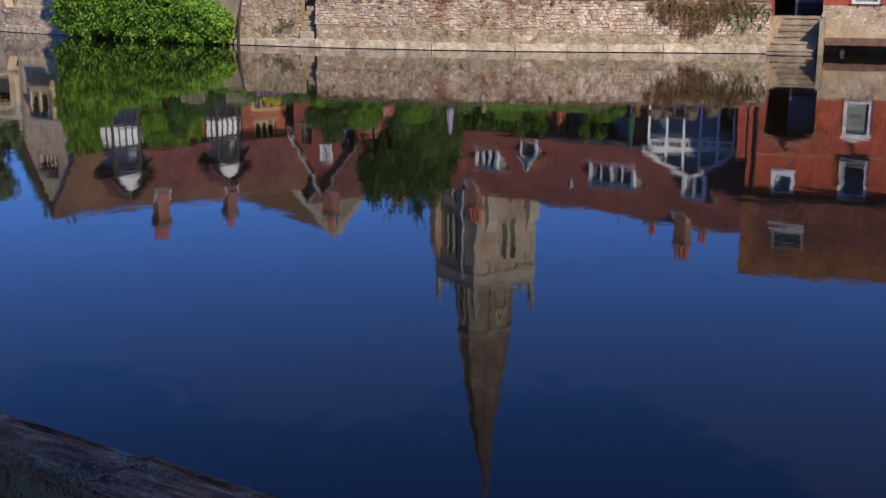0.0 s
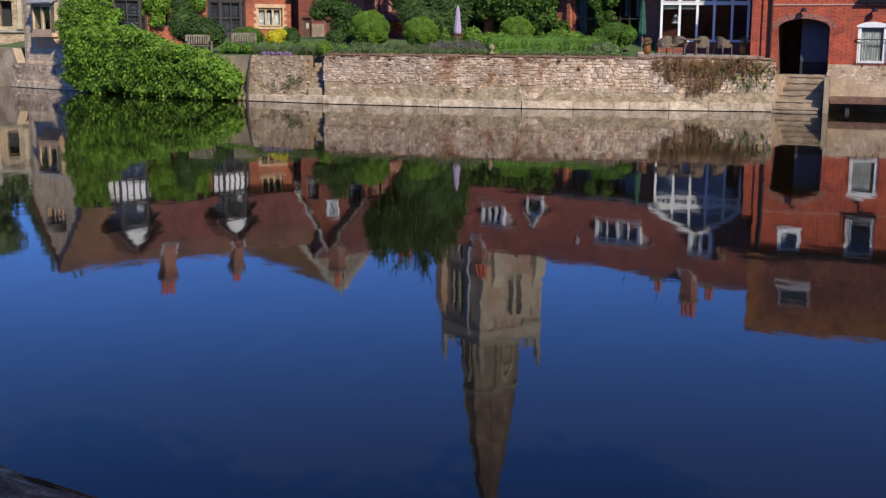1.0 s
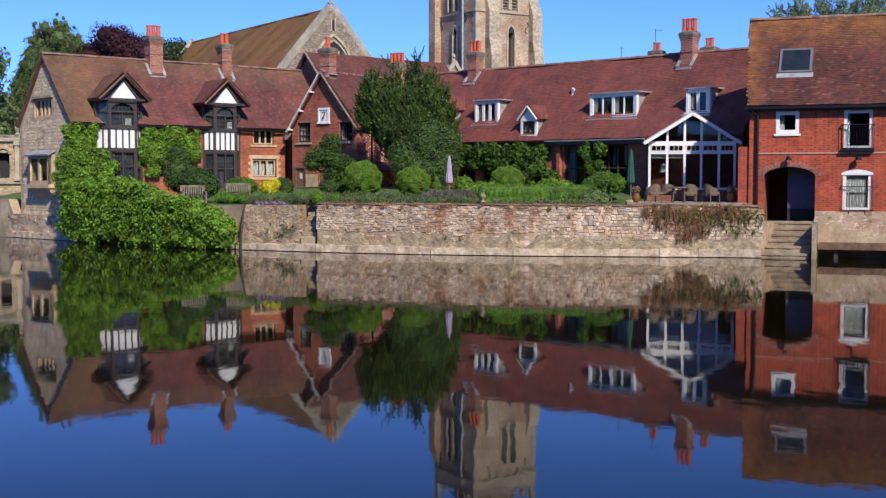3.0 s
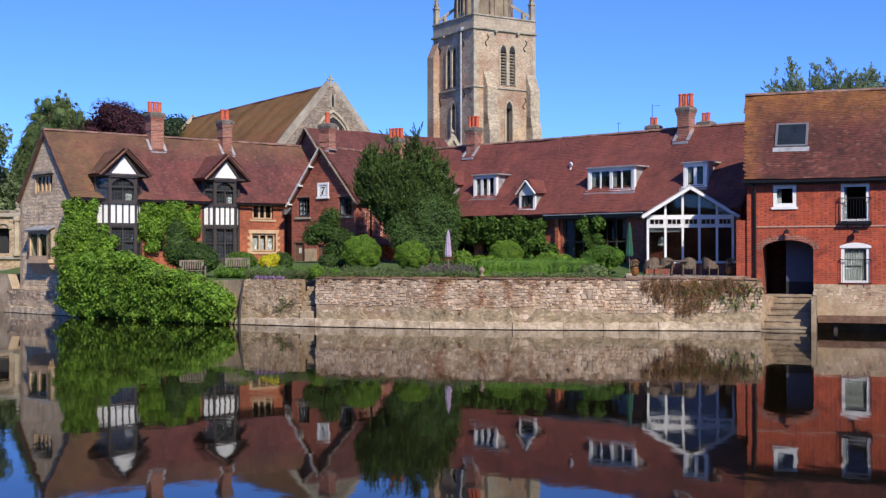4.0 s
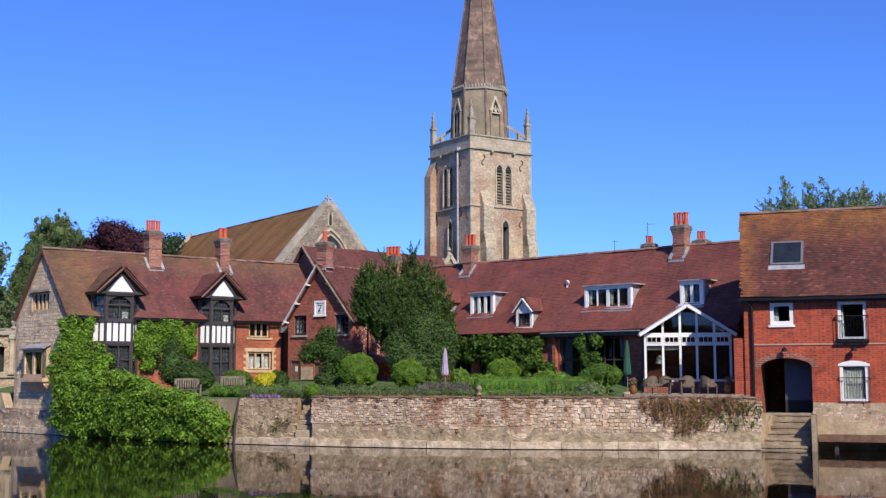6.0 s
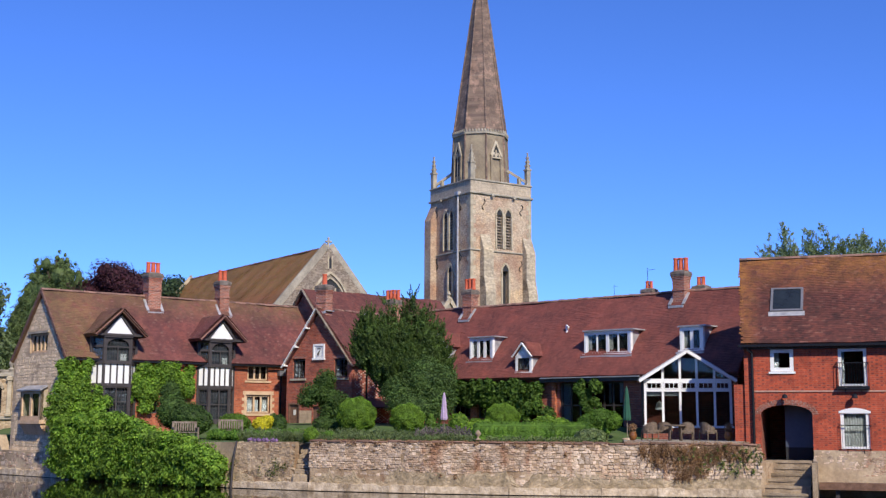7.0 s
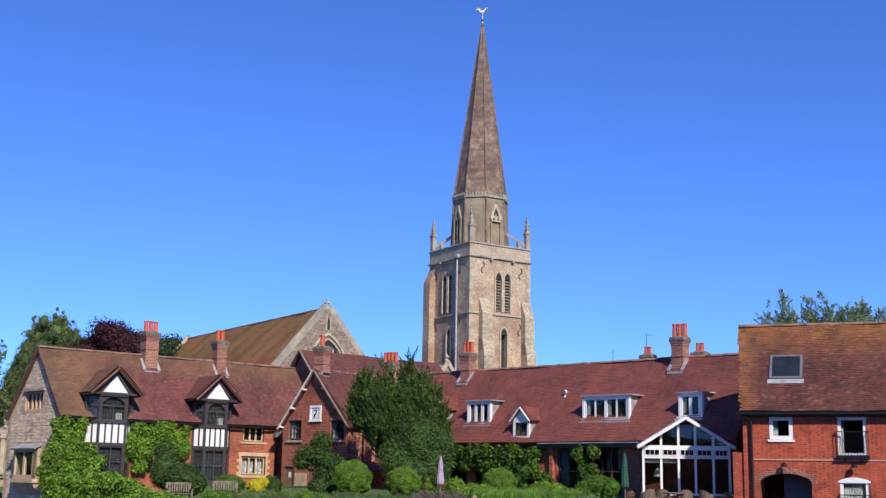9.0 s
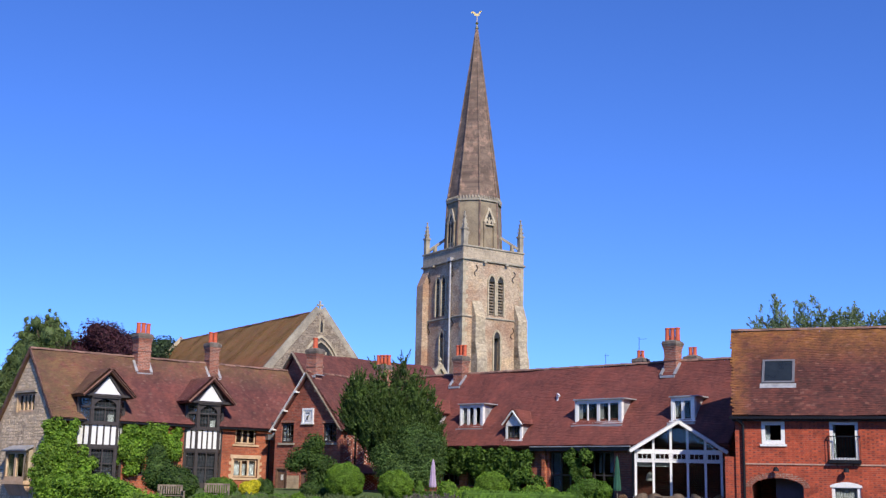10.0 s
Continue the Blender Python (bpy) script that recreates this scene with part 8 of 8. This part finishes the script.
while s_at < 4.2:
    nxt = s_at + gs.uniform(0.6, 1.3)
    lay(RHL, s_at, nxt, gs.uniform(0.7, 1.35), 1.84, 0.06, 0.11, 0.08, 0.24, 0.001, 0.012, 0.4, rh_out, None, None, 3.0, 0.02)
    s_at = nxt
o = link_mesh("rubble_facing", *rh_out, M["stone_i"], rh)
o.matrix_parent_inverse = rh.matrix_basis.inverted()
o["kind"] = "stuff"
# narrow garden steps between the older stretch and the main wall
for k in range(6):
    st = soften(boxes((-0.36, 0.36, 0.16 * k - 0.1, 1.2, -0.5 if k == 0 else 0.66 + 0.215 * (k - 1), 0.66 + 0.215 * k)), 0.03)
    bmesh.ops.subdivide_edges(st, edges=[e for e in st.edges if abs((e.verts[0].co - e.verts[1].co).x) > 0.4], cuts=4, use_grid_fill=True)
    for v in st.verts:
        v.co += Vector((gs.uniform(-1, 1) * 0.4, gs.uniform(-1, 1), gs.uniform(-1, 1))) * 0.028
    o = part("old_step", st, M["stepstone"], wall_old)
    o.matrix_basis = pose(-6.02, 52.55, 0, 0, 0, -16)
# footing ledge: one course of long pale stones just above the water, with a worn lip
FOOT = [OLD[0], (-5.95, 52.3), WALL[0]]
for line, par in ((WALL, wall_river), (FOOT, wall_old), (WEST[1:], wall_west)):
    s, wl = 0.0, length_of(line)
    while s < wl - 0.15:
        l = min(gs.uniform(0.35, 1.7), wl - s)
        c, d, n = along(line, s + l / 2)
        pr = 0.22 + gs.uniform(-0.015, 0.015)
        top = 0.33 + gs.uniform(-0.05, 0.03)
        part("footing_base", boxes((-l / 2, l / 2, -pr + 0.07, 0.05, -0.5, 0.022)), M["wetstone"], par).matrix_basis = face_matrix(c, d, n, 0)
        fb = boxes((-l / 2 + 0.002, l / 2 - gs.choice([0.002, 0.002, 0.003, 0.013]), -pr, 0.05, 0.026, top))
        bmesh.ops.subdivide_edges(fb, edges=[e for e in fb.edges if abs((e.verts[0].co - e.verts[1].co).x) > 0.3], cuts=max(1, int(l / 0.25)), use_grid_fill=True)
        for v in fb.verts:
            v.co += Vector((0, gs.uniform(-1, 1) * 0.4, gs.uniform(-1, 0.6) * (1.5 if v.co.z > 0.2 else 0.0))) * 0.03
            v.co.y += gs.uniform(0.02, 0.07) if v.co.z > 0.2 and v.co.y < -0.1 else 0.0
        o = part("footing_stone", fb, M["footing"], par)
        o.matrix_basis = face_matrix(c, d, n, 0)
        s += l
# old lime render smeared over the lowest courses, thinning out upwards
for line, par, reach in ((WALL, wall_river, 0.74), (OLD, wall_old, 0.55)):
    n_s, rows, V, F = int(length_of(line) / 0.1), 10, [], []
    drift = np.convolve(gs.uniform(-1, 1, n_s + 9), np.ones(9) / 9, "valid")
    for k in range(n_s + 1):
        c, d, n = along(line, length_of(line) * min(0.9999, k / n_s))
        high = reach + (0.7 * max(0.0, 1 - (n_s - k) / 50) if par is wall_river else 0) + 0.95 * drift[k] + gs.uniform(-0.1, 0.1)
        for r in range(rows):
            f = r / (rows - 1)
            off = 0.05 - 0.03 * f ** 0.5 - 0.03 * f ** 6 + gs.uniform(-0.016, 0.016)
            V.append((c.x + n.x * off, c.y + n.y * off, 0.25 + (high - 0.25) * f))
    for k in range(n_s):
        for r in range(rows - 1):
            a = k * rows + r
            F.append((a, a + rows, a + rows + 1, a + 1))
    link_mesh("lime_render", V, F, M["limecoat"], par)
# coping
s = 0.0
while s < WL - 0.1:
    l = min(gs.uniform(0.35, 0.7), WL - s)
    c, d, n = along(WALL, s + l / 2)
    cb = soften(boxes((-l / 2 + 0.006, l / 2 - 0.006, -0.06 + gs.uniform(-0.02, 0.02), 0.55, 0.0, 0.07 + gs.uniform(0, 0.03))), 0.025)
    o = part("coping_stone", cb, M["coping"], wall_river)
    o.matrix_basis = Matrix.Translation((c.x, c.y, 2.06 + gs.uniform(-0.02, 0.02))) @ Matrix(((d.x, -n.x, 0), (d.y, -n.y, 0), (0, 0, 1))).to_4x4() @ pose(0, 0, 0, gs.uniform(-2, 2), gs.uniform(-1.5, 1.5), 0)
    s += l
pb = bmesh.new()
tube(pb, (-9.25, 53.6, -0.5), (-9.18, 53.68, 1.1), 0.06, 0.055, 8)
tube(pb, (-9.18, 53.68, 1.1), (-9.05, 53.8, 2.05), 0.055, 0.04, 8)
thing("mooring_post", pb, M["oak"], "dark timber mooring post against the river wall", "post")
# small plants in the wall
rp = []
for k in range(300):
    x = 8.0 + gs.beta(1.6, 1.7) * 4.2
    top = 2.1
    z = top - gs.beta(1.0, 1.7) * (0.5 + 0.85 * math.exp(-((x - 9.9) / 1.3) ** 2))
    c, d, n = along(WALL, WL - (12.75 - x) * 1.01)
    rp.append((c.x + n.x * 0.06, c.y + n.y * 0.06, z, gs.uniform(0.05, 0.16), 0.08, gs.uniform(0.08, 0.24)))
tagged(plumes("wall_plants", rp, 1250, 28, 0.24, 0.065, M["rust"], None, 101, -1.3, 0.35, 0.045, 0.22), "brown withered plants hanging on the river wall", "plants", kind="stuff")
wd = []
for k in range(70):
    c, d, n = along(WALL, WL - gs.beta(1.3, 1.7) * 3.4)
    wd.append((c.x + n.x * 0.06, c.y + n.y * 0.06, 2.05 - gs.beta(1.3, 1.5) * 1.0, gs.uniform(0.07, 0.18), 0.08, gs.uniform(0.07, 0.17)))
tagged(plumes("wall_weeds", wd, 110, 24, 0.24, 0.08, M["weed"], None, 102, -0.6, 0.7, 0.04, 0.3), "green weeds growing from the river wall", "plants", kind="stuff")
ow = []
for k in range(26):
    c, d, n = along(OLD, gs.choice([gs.uniform(0.1, 2.9), gs.normal(2.1, 0.35)]))
    ow.append((c.x + n.x * 0.05, c.y + n.y * 0.05, gs.uniform(0.5, 1.3), gs.uniform(0.05, 0.17), 0.08, gs.uniform(0.05, 0.18)))
tagged(foliage("wall_weeds", ow, 1100, 0.06, M["moss"], None, 0, 105, (0.2, 1.15)), "grey-green weeds growing from the old wall", "plants", kind="stuff")
tf = []
for k in range(12):
    c, d, n = along(WALL, gs.uniform(0.3, WL - 1))
    tf.append((c.x + n.x * 0.05, c.y + n.y * 0.05, gs.choice([gs.uniform(0.5, 1.9), gs.uniform(1.9, 2.05)]), gs.uniform(0.04, 0.11), 0.06, gs.uniform(0.04, 0.1)))
tagged(foliage("wall_tufts", tf, 900, 0.06, M["rust"], None, 0, 103, (0.2, 1.1)), "small brown dry tufts in the wall joints", "plants", kind="stuff")
tr_ = []
for k in range(190):
    c, d, n = along(WALL, gs.uniform(0, WL - 0.5))
    o_ = gs.uniform(-0.3, 0.07)
    tr_.append((c.x + n.x * o_, c.y + n.y * o_, 2.11 - max(0, o_) * gs.uniform(0, 5), gs.uniform(0.08, 0.3), 0.1, gs.uniform(0.04, 0.12)))
tagged(foliage("wall_top_growth", tr_, 12000, 0.06, M["rust"], None, 0, 104, (0.2, 1.05)), "brown dry growth along the wall top", "plants", kind="stuff")

# ---- terrace and garden things ----
tb_ = bmesh.new()
prism(tb_, [(7.5, 49.6, 1.9), (12.45, 49.0, 1.9), (13.1, 54.2, 1.9), (8.3, 55.0, 1.9)], (0, 0, 0.29))
tagged(done("terrace", tb_, M["paving"]), "stone paved terrace before the conservatory", "terrace", kind="structure")


def wicker_chair(at, turn):
    ch = base("wicker_chair", pose(*at, 0, 0, turn), "brown woven wicker armchair on the terrace", "chair", "wicker chairs on the terrace")
    part("seat", soften(boxes((-0.28, 0.28, -0.28, 0.28, 0.32, 0.46)), 0.03), M["wicker"], ch)
    bk = bmesh.new()
    pts = [(0.33 * math.cos(a), 0.30 * math.sin(a)) for a in np.linspace(-0.35, math.pi + 0.35, 11)]
    for p, q in zip(pts, pts[1:]):
        hp = 0.6 + 0.2 * max(0, p[1] / 0.3) ** 1.5
        hq = 0.6 + 0.2 * max(0, q[1] / 0.3) ** 1.5
        prism(bk, [(p[0], p[1], 0.3), (q[0], q[1], 0.3), (q[0], q[1], hq), (p[0], p[1], hp)], (-p[0] * 0.13, -p[1] * 0.13, 0))
    bmesh.ops.remove_doubles(bk, verts=bk.verts, dist=1e-4)
    part("backrest", bk, M["wicker"], ch)
    for x in (-0.26, 0.26):
        for y in (-0.25, 0.25):
            part("leg", tube(bmesh.new(), (x, y, 0), (x, y, 0.34), 0.025, 0.025, 6), M["wicker"], ch)
    return ch


def tx(px, y=51.2):
    return 8.77 + (px - 1157) / 2118 * 51.5 + (y - 51.2) * 0.17


for px, y, tn in ((1160, 51.4, 200), (1186, 51.9, 170), (1224, 51.2, 175), (1262, 51.5, 120)):
    wicker_chair((tx(px, y), y, 2.19), tn)
wt = base("wicker_table", pose(tx(1204, 51.0), 51.0, 2.19), "low round wicker table with pale top", "table")
part("tabletop", lathe(bmesh.new(), [(0.42, 0), (0.45, 0.02), (0.45, 0.05), (0.42, 0.07)], 20, (0, 0, 0.6)), M["wicker"], wt)
for k in range(4):
    part("leg", tube(bmesh.new(), (0.36 * math.cos(k * 1.571 + 0.7), 0.36 * math.sin(k * 1.571 + 0.7), 0), (0.3 * math.cos(k * 1.571 + 0.7), 0.3 * math.sin(k * 1.571 + 0.7), 0.62), 0.03, 0.03, 6), M["wicker"], wt)
tray = thing("serving_tray", soften(boxes((-0.2, 0.2, -0.14, 0.14, 0, 0.05)), 0.01), M["white"], "white tray lying on the wicker table", "tray")
tray.location = (tx(1204, 51.0), 51.0, 2.81)
for px, y, s in ((1130, 51.6, 0.7), (1298, 51.4, 0.75)):
    pot = base("plant_pot", pose(tx(px, y), y, 2.19), "amber glazed plant pot with a dry brown plant", "pot")
    part("pot_body", lathe(bmesh.new(), [(0.14 * s, 0), (0.24 * s, 0.2 * s), (0.26 * s, 0.36 * s), (0.2 * s, 0.48 * s), (0.23 * s, 0.52 * s), (0.18 * s, 0.52 * s), (0.16 * s, 0.4 * s)], 16), M["amber"], pot, smooth=True)
    foliage("plant", [(0, 0, 0.75 * s, 0.26 * s, 0.26 * s, 0.3 * s)], 260, 0.07, M["rust"], pot, 0.5, 110)


def closed_parasol(name, at, h, cloth, label):
    p = base(name, pose(*at), label, "parasol")
    part("pole", tube(bmesh.new(), (0, 0, 0), (0, 0, h), 0.022, 0.02, 8), M["wood"], p)
    part("base_plate", lathe(bmesh.new(), [(0.25, 0), (0.25, 0.05), (0.08, 0.09)], 16), M["render"], p)
    bm = bmesh.new()
    prof = [(0.13, h * 0.36), (0.15, h * 0.4), (0.12, h * 0.6), (0.1, h * 0.66), (0.105, h * 0.7), (0.06, h * 0.92), (0.015, h)]
    rings = []
    for r, z in prof:
        rings.append([bm.verts.new((r * (1 + 0.18 * (k % 2)) * math.cos(k * math.tau / 16), r * (1 + 0.18 * (k % 2)) * math.sin(k * math.tau / 16), z)) for k in range(16)])
    for a, b in zip(rings, rings[1:]):
        for k in range(16):
            bm.faces.new((a[k], a[(k + 1) % 16], b[(k + 1) % 16], b[k]))
    bm.faces.new(rings[0][::-1])
    bm.faces.new(rings[-1])
    part("canopy", bm, cloth, p)


closed_parasol("closed_parasol", (0.15, 56.0, 2.3), 2.0, M["lilac"], "closed lilac garden parasol on its pole")
closed_parasol("closed_parasol", (8.2, 53.2, 2.19), 2.35, M["green_cloth"], "closed dark green garden parasol on its pole")


def garden_bench(at, turn):
    b = base("garden_bench", pose(*at, 0, 0, turn), "weathered grey slatted wooden garden bench", "bench", "garden benches before the house")
    for k in range(4):
        part("seat_slat", soften(boxes((-0.58, 0.58, -0.22 + k * 0.12, -0.12 + k * 0.12, 0.42, 0.45)), 0.006), M["wood"], b)
    for k in range(10):
        x = -0.495 + k * 0.11
        part("back_slat", boxes((x - 0.03, x + 0.03, 0.25, 0.28, 0.5, 0.86)), M["wood"], b)
    part("back_rail", boxes((-0.58, 0.58, 0.24, 0.29, 0.86, 0.94)), M["wood"], b)
    for x in (-0.55, 0.55):
        for y in (-0.2, 0.26):
            part("leg", boxes((x - 0.035, x + 0.035, y - 0.035, y + 0.035, 0, 0.62 if y < 0 else 0.94)), M["wood"], b)
        part("armrest", boxes((x - 0.04, x + 0.04, -0.26, 0.26, 0.62, 0.66)), M["wood"], b)


garden_bench((-12.0, 56.9, 1.95), 25)
garden_bench((-10.0, 57.6, 2.05), 10)
urn = lathe(bmesh.new(), [(0.11, 0), (0.11, 0.05), (0.05, 0.08), (0.04, 0.13), (0.11, 0.22), (0.13, 0.3), (0.09, 0.33), (0.07, 0.38), (0.02, 0.42)], 14, (1.55, 50.35, 2.19))
thing("stone_urn", urn, M["stepstone"], "small weathered stone urn on the river wall", "urn", smooth=True)

# ---- stone building beyond the gable ----
sb2 = base("stone_building", pose(-34.0, 75.6, 0, 0, 0, 8), "old honey stone building with arched openings and cornices", "building")
part("wall", wall_mesh([(0, 6.0), (9.0, 6.0)], 0.5, [(5.5, 6.2, 3.3, 4.9), (7.35, 7.8, 3.4, 4.9)], 0, 0.5), M["base_rubble"], sb2)
part("back_wall", boxes((0, 0.4, 0.5, 5, 0.5, 6.0), (8.6, 9, 0.5, 5, 0.5, 6.0), (0.4, 8.6, 4.6, 5, 0.5, 6.0)), M["ashlar"], sb2)
part("cornice", soften(boxes((-0.1, 9.1, -0.18, 0.1, 5.6, 5.85)), 0.04), M["ashlar_grey"], sb2)
part("band", soften(boxes((-0.1, 9.1, -0.14, 0.1, 2.9, 3.12)), 0.04), M["ashlar_grey"], sb2)
part("plinth", boxes((-0.1, 9.1, -0.3, 0.1, 0.5, 2.3)), M["ashlar_grey"], sb2)
for x in (4.8, 6.55, 7.1, 8.2):
    pl = soften(boxes((x, x + 0.28, -0.2, 0.1, 3.1, 5.65), (x - 0.06, x + 0.34, -0.26, 0.1, 5.35, 5.62), (x - 0.06, x + 0.34, -0.26, 0.1, 3.1, 3.3)), 0.03)
    part("pilaster", pl, M["ashlar"], sb2)
for x0, x1 in ((5.5, 6.2), (7.35, 7.8)):
    ab = bmesh.new()
    m_, r_ = (x0 + x1) / 2, (x1 - x0) / 2 + 0.06
    pts = [(m_ + r_ * math.cos(t), 4.85 + r_ * math.sin(t)) for t in np.linspace(0, math.pi, 9)]
    for p, q in zip(pts, pts[1:]):
        bar(ab, (p[0], -0.05, p[1]), (q[0], -0.05, q[1]), 0.16, 0.14, (0, 1, 0))
    part("arch", ab, M["ashlar"], sb2)
for x in (4.9, 6.7, 8.3):
    part("finial", lathe(bmesh.new(), [(0.16, 0), (0.2, 0.1), (0.08, 0.2), (0.18, 0.45), (0.05, 0.8)], 10, (x, 0.1, 6.0)), M["ashlar_grey"], sb2)
part("parapet", boxes((0, 9.0, 0.0, 0.3, 5.85, 6.05)), M["ashlar_grey"], sb2)
part("flat_roof", boxes((0.2, 8.8, 0.3, 4.8, 5.8, 5.95)), M["lead"], sb2)
# dark sheet behind the arches instead of a shaded room
part("dark_room", boxes((4.9, 8.1, 0.6, 0.7, 2.6, 5.2)), M["dark"], sb2)

# ---- near bank edge ----
gn_ = np.random.default_rng(9)
na, nb2 = Vector((-4.9, 6.78, 0)), Vector((1.6, 2.38, 0))
nd_ = (nb2 - na).normalized()
nn_ = Vector((nd_.y, -nd_.x, 0))
s = 0.0
bank_edge = base("bank_edge", pose(0, 0, 0), "dark lichen-spotted stone edge of the near bank", "kerb", kind="structure")
while s < (nb2 - na).length:
    l = gn_.uniform(1.1, 2.2)
    eb = soften(boxes((-l / 2 + 0.001, l / 2 - 0.001, -0.02, 0.34, -0.3, 0.075)), 0.02, 2)
    bmesh.ops.subdivide_edges(eb, edges=eb.edges[:], cuts=3, use_grid_fill=True)
    for v in eb.verts:
        v.co += Vector((gn_.uniform(-1, 1), gn_.uniform(-1, 1), gn_.uniform(-1, 1))) * 0.014
    o = part("edge_stone", eb, M["bankstone"], bank_edge)
    c = na + nd_ * (s + l / 2)
    o.matrix_basis = Matrix.Translation((c.x, c.y, 1.105 + 0.055 * min(1, s / 5.0))) @ Matrix(((nd_.x, -nd_.y, 0), (nd_.y, nd_.x, 0), (0, 0, 1))).to_4x4() @ pose(0, -0.34, 0)
    s += l
V, F = [], []
for k in range(60000):
    p = na + nd_ * gn_.uniform(0.5, 5.5) + nn_ * (0.22 + abs(gn_.normal(0, 0.45)) if k % 60 else gn_.uniform(0.1, 0.4))
    h, a, w = gn_.uniform(0.03, 0.085) * (2.0 if k % 30 == 0 else 1), gn_.uniform(0, 6.28), 0.0028
    lean = Vector((gn_.normal(0, 0.35), gn_.normal(0, 0.35), 1)) * h
    q = Vector((p.x, p.y, 1.17 if k % 3 else 1.14))
    e = Vector((math.cos(a), math.sin(a), 0)) * w
    i = len(V)
    V += [tuple(q - e), tuple(q + e), tuple(q + lean)]
    F.append((i, i + 1, i + 2))
tagged(link_mesh("bank_grass", V, F, M["blades"]), "rough grass and dry stems on the near bank", "grass", kind="stuff")
V, F = [], []
for k in range(300):
    p = na + nd_ * (4.62 + gn_.normal(0, 0.14)) + nn_ * gn_.uniform(0.06, 0.34)
    p.z = 1.243 + abs(gn_.normal(0, 0.01))
    a, l, w = gn_.uniform(0, 6.28), gn_.uniform(0.004, 0.015), gn_.uniform(0.002, 0.006)
    e, f = Vector((math.cos(a), math.sin(a), gn_.uniform(-0.4, 0.4))) * l, Vector((-math.sin(a), math.cos(a), gn_.uniform(-0.4, 0.4))) * w
    i = len(V)
    V += [tuple(p - e), tuple(p + f), tuple(p + e), tuple(p - f)]
    F.append((i, i + 1, i + 2, i + 3))
tagged(link_mesh("dry_leaves", V, F, M["litter"]), "pale curled dry leaves on the stone edge", "leaves", kind="stuff")
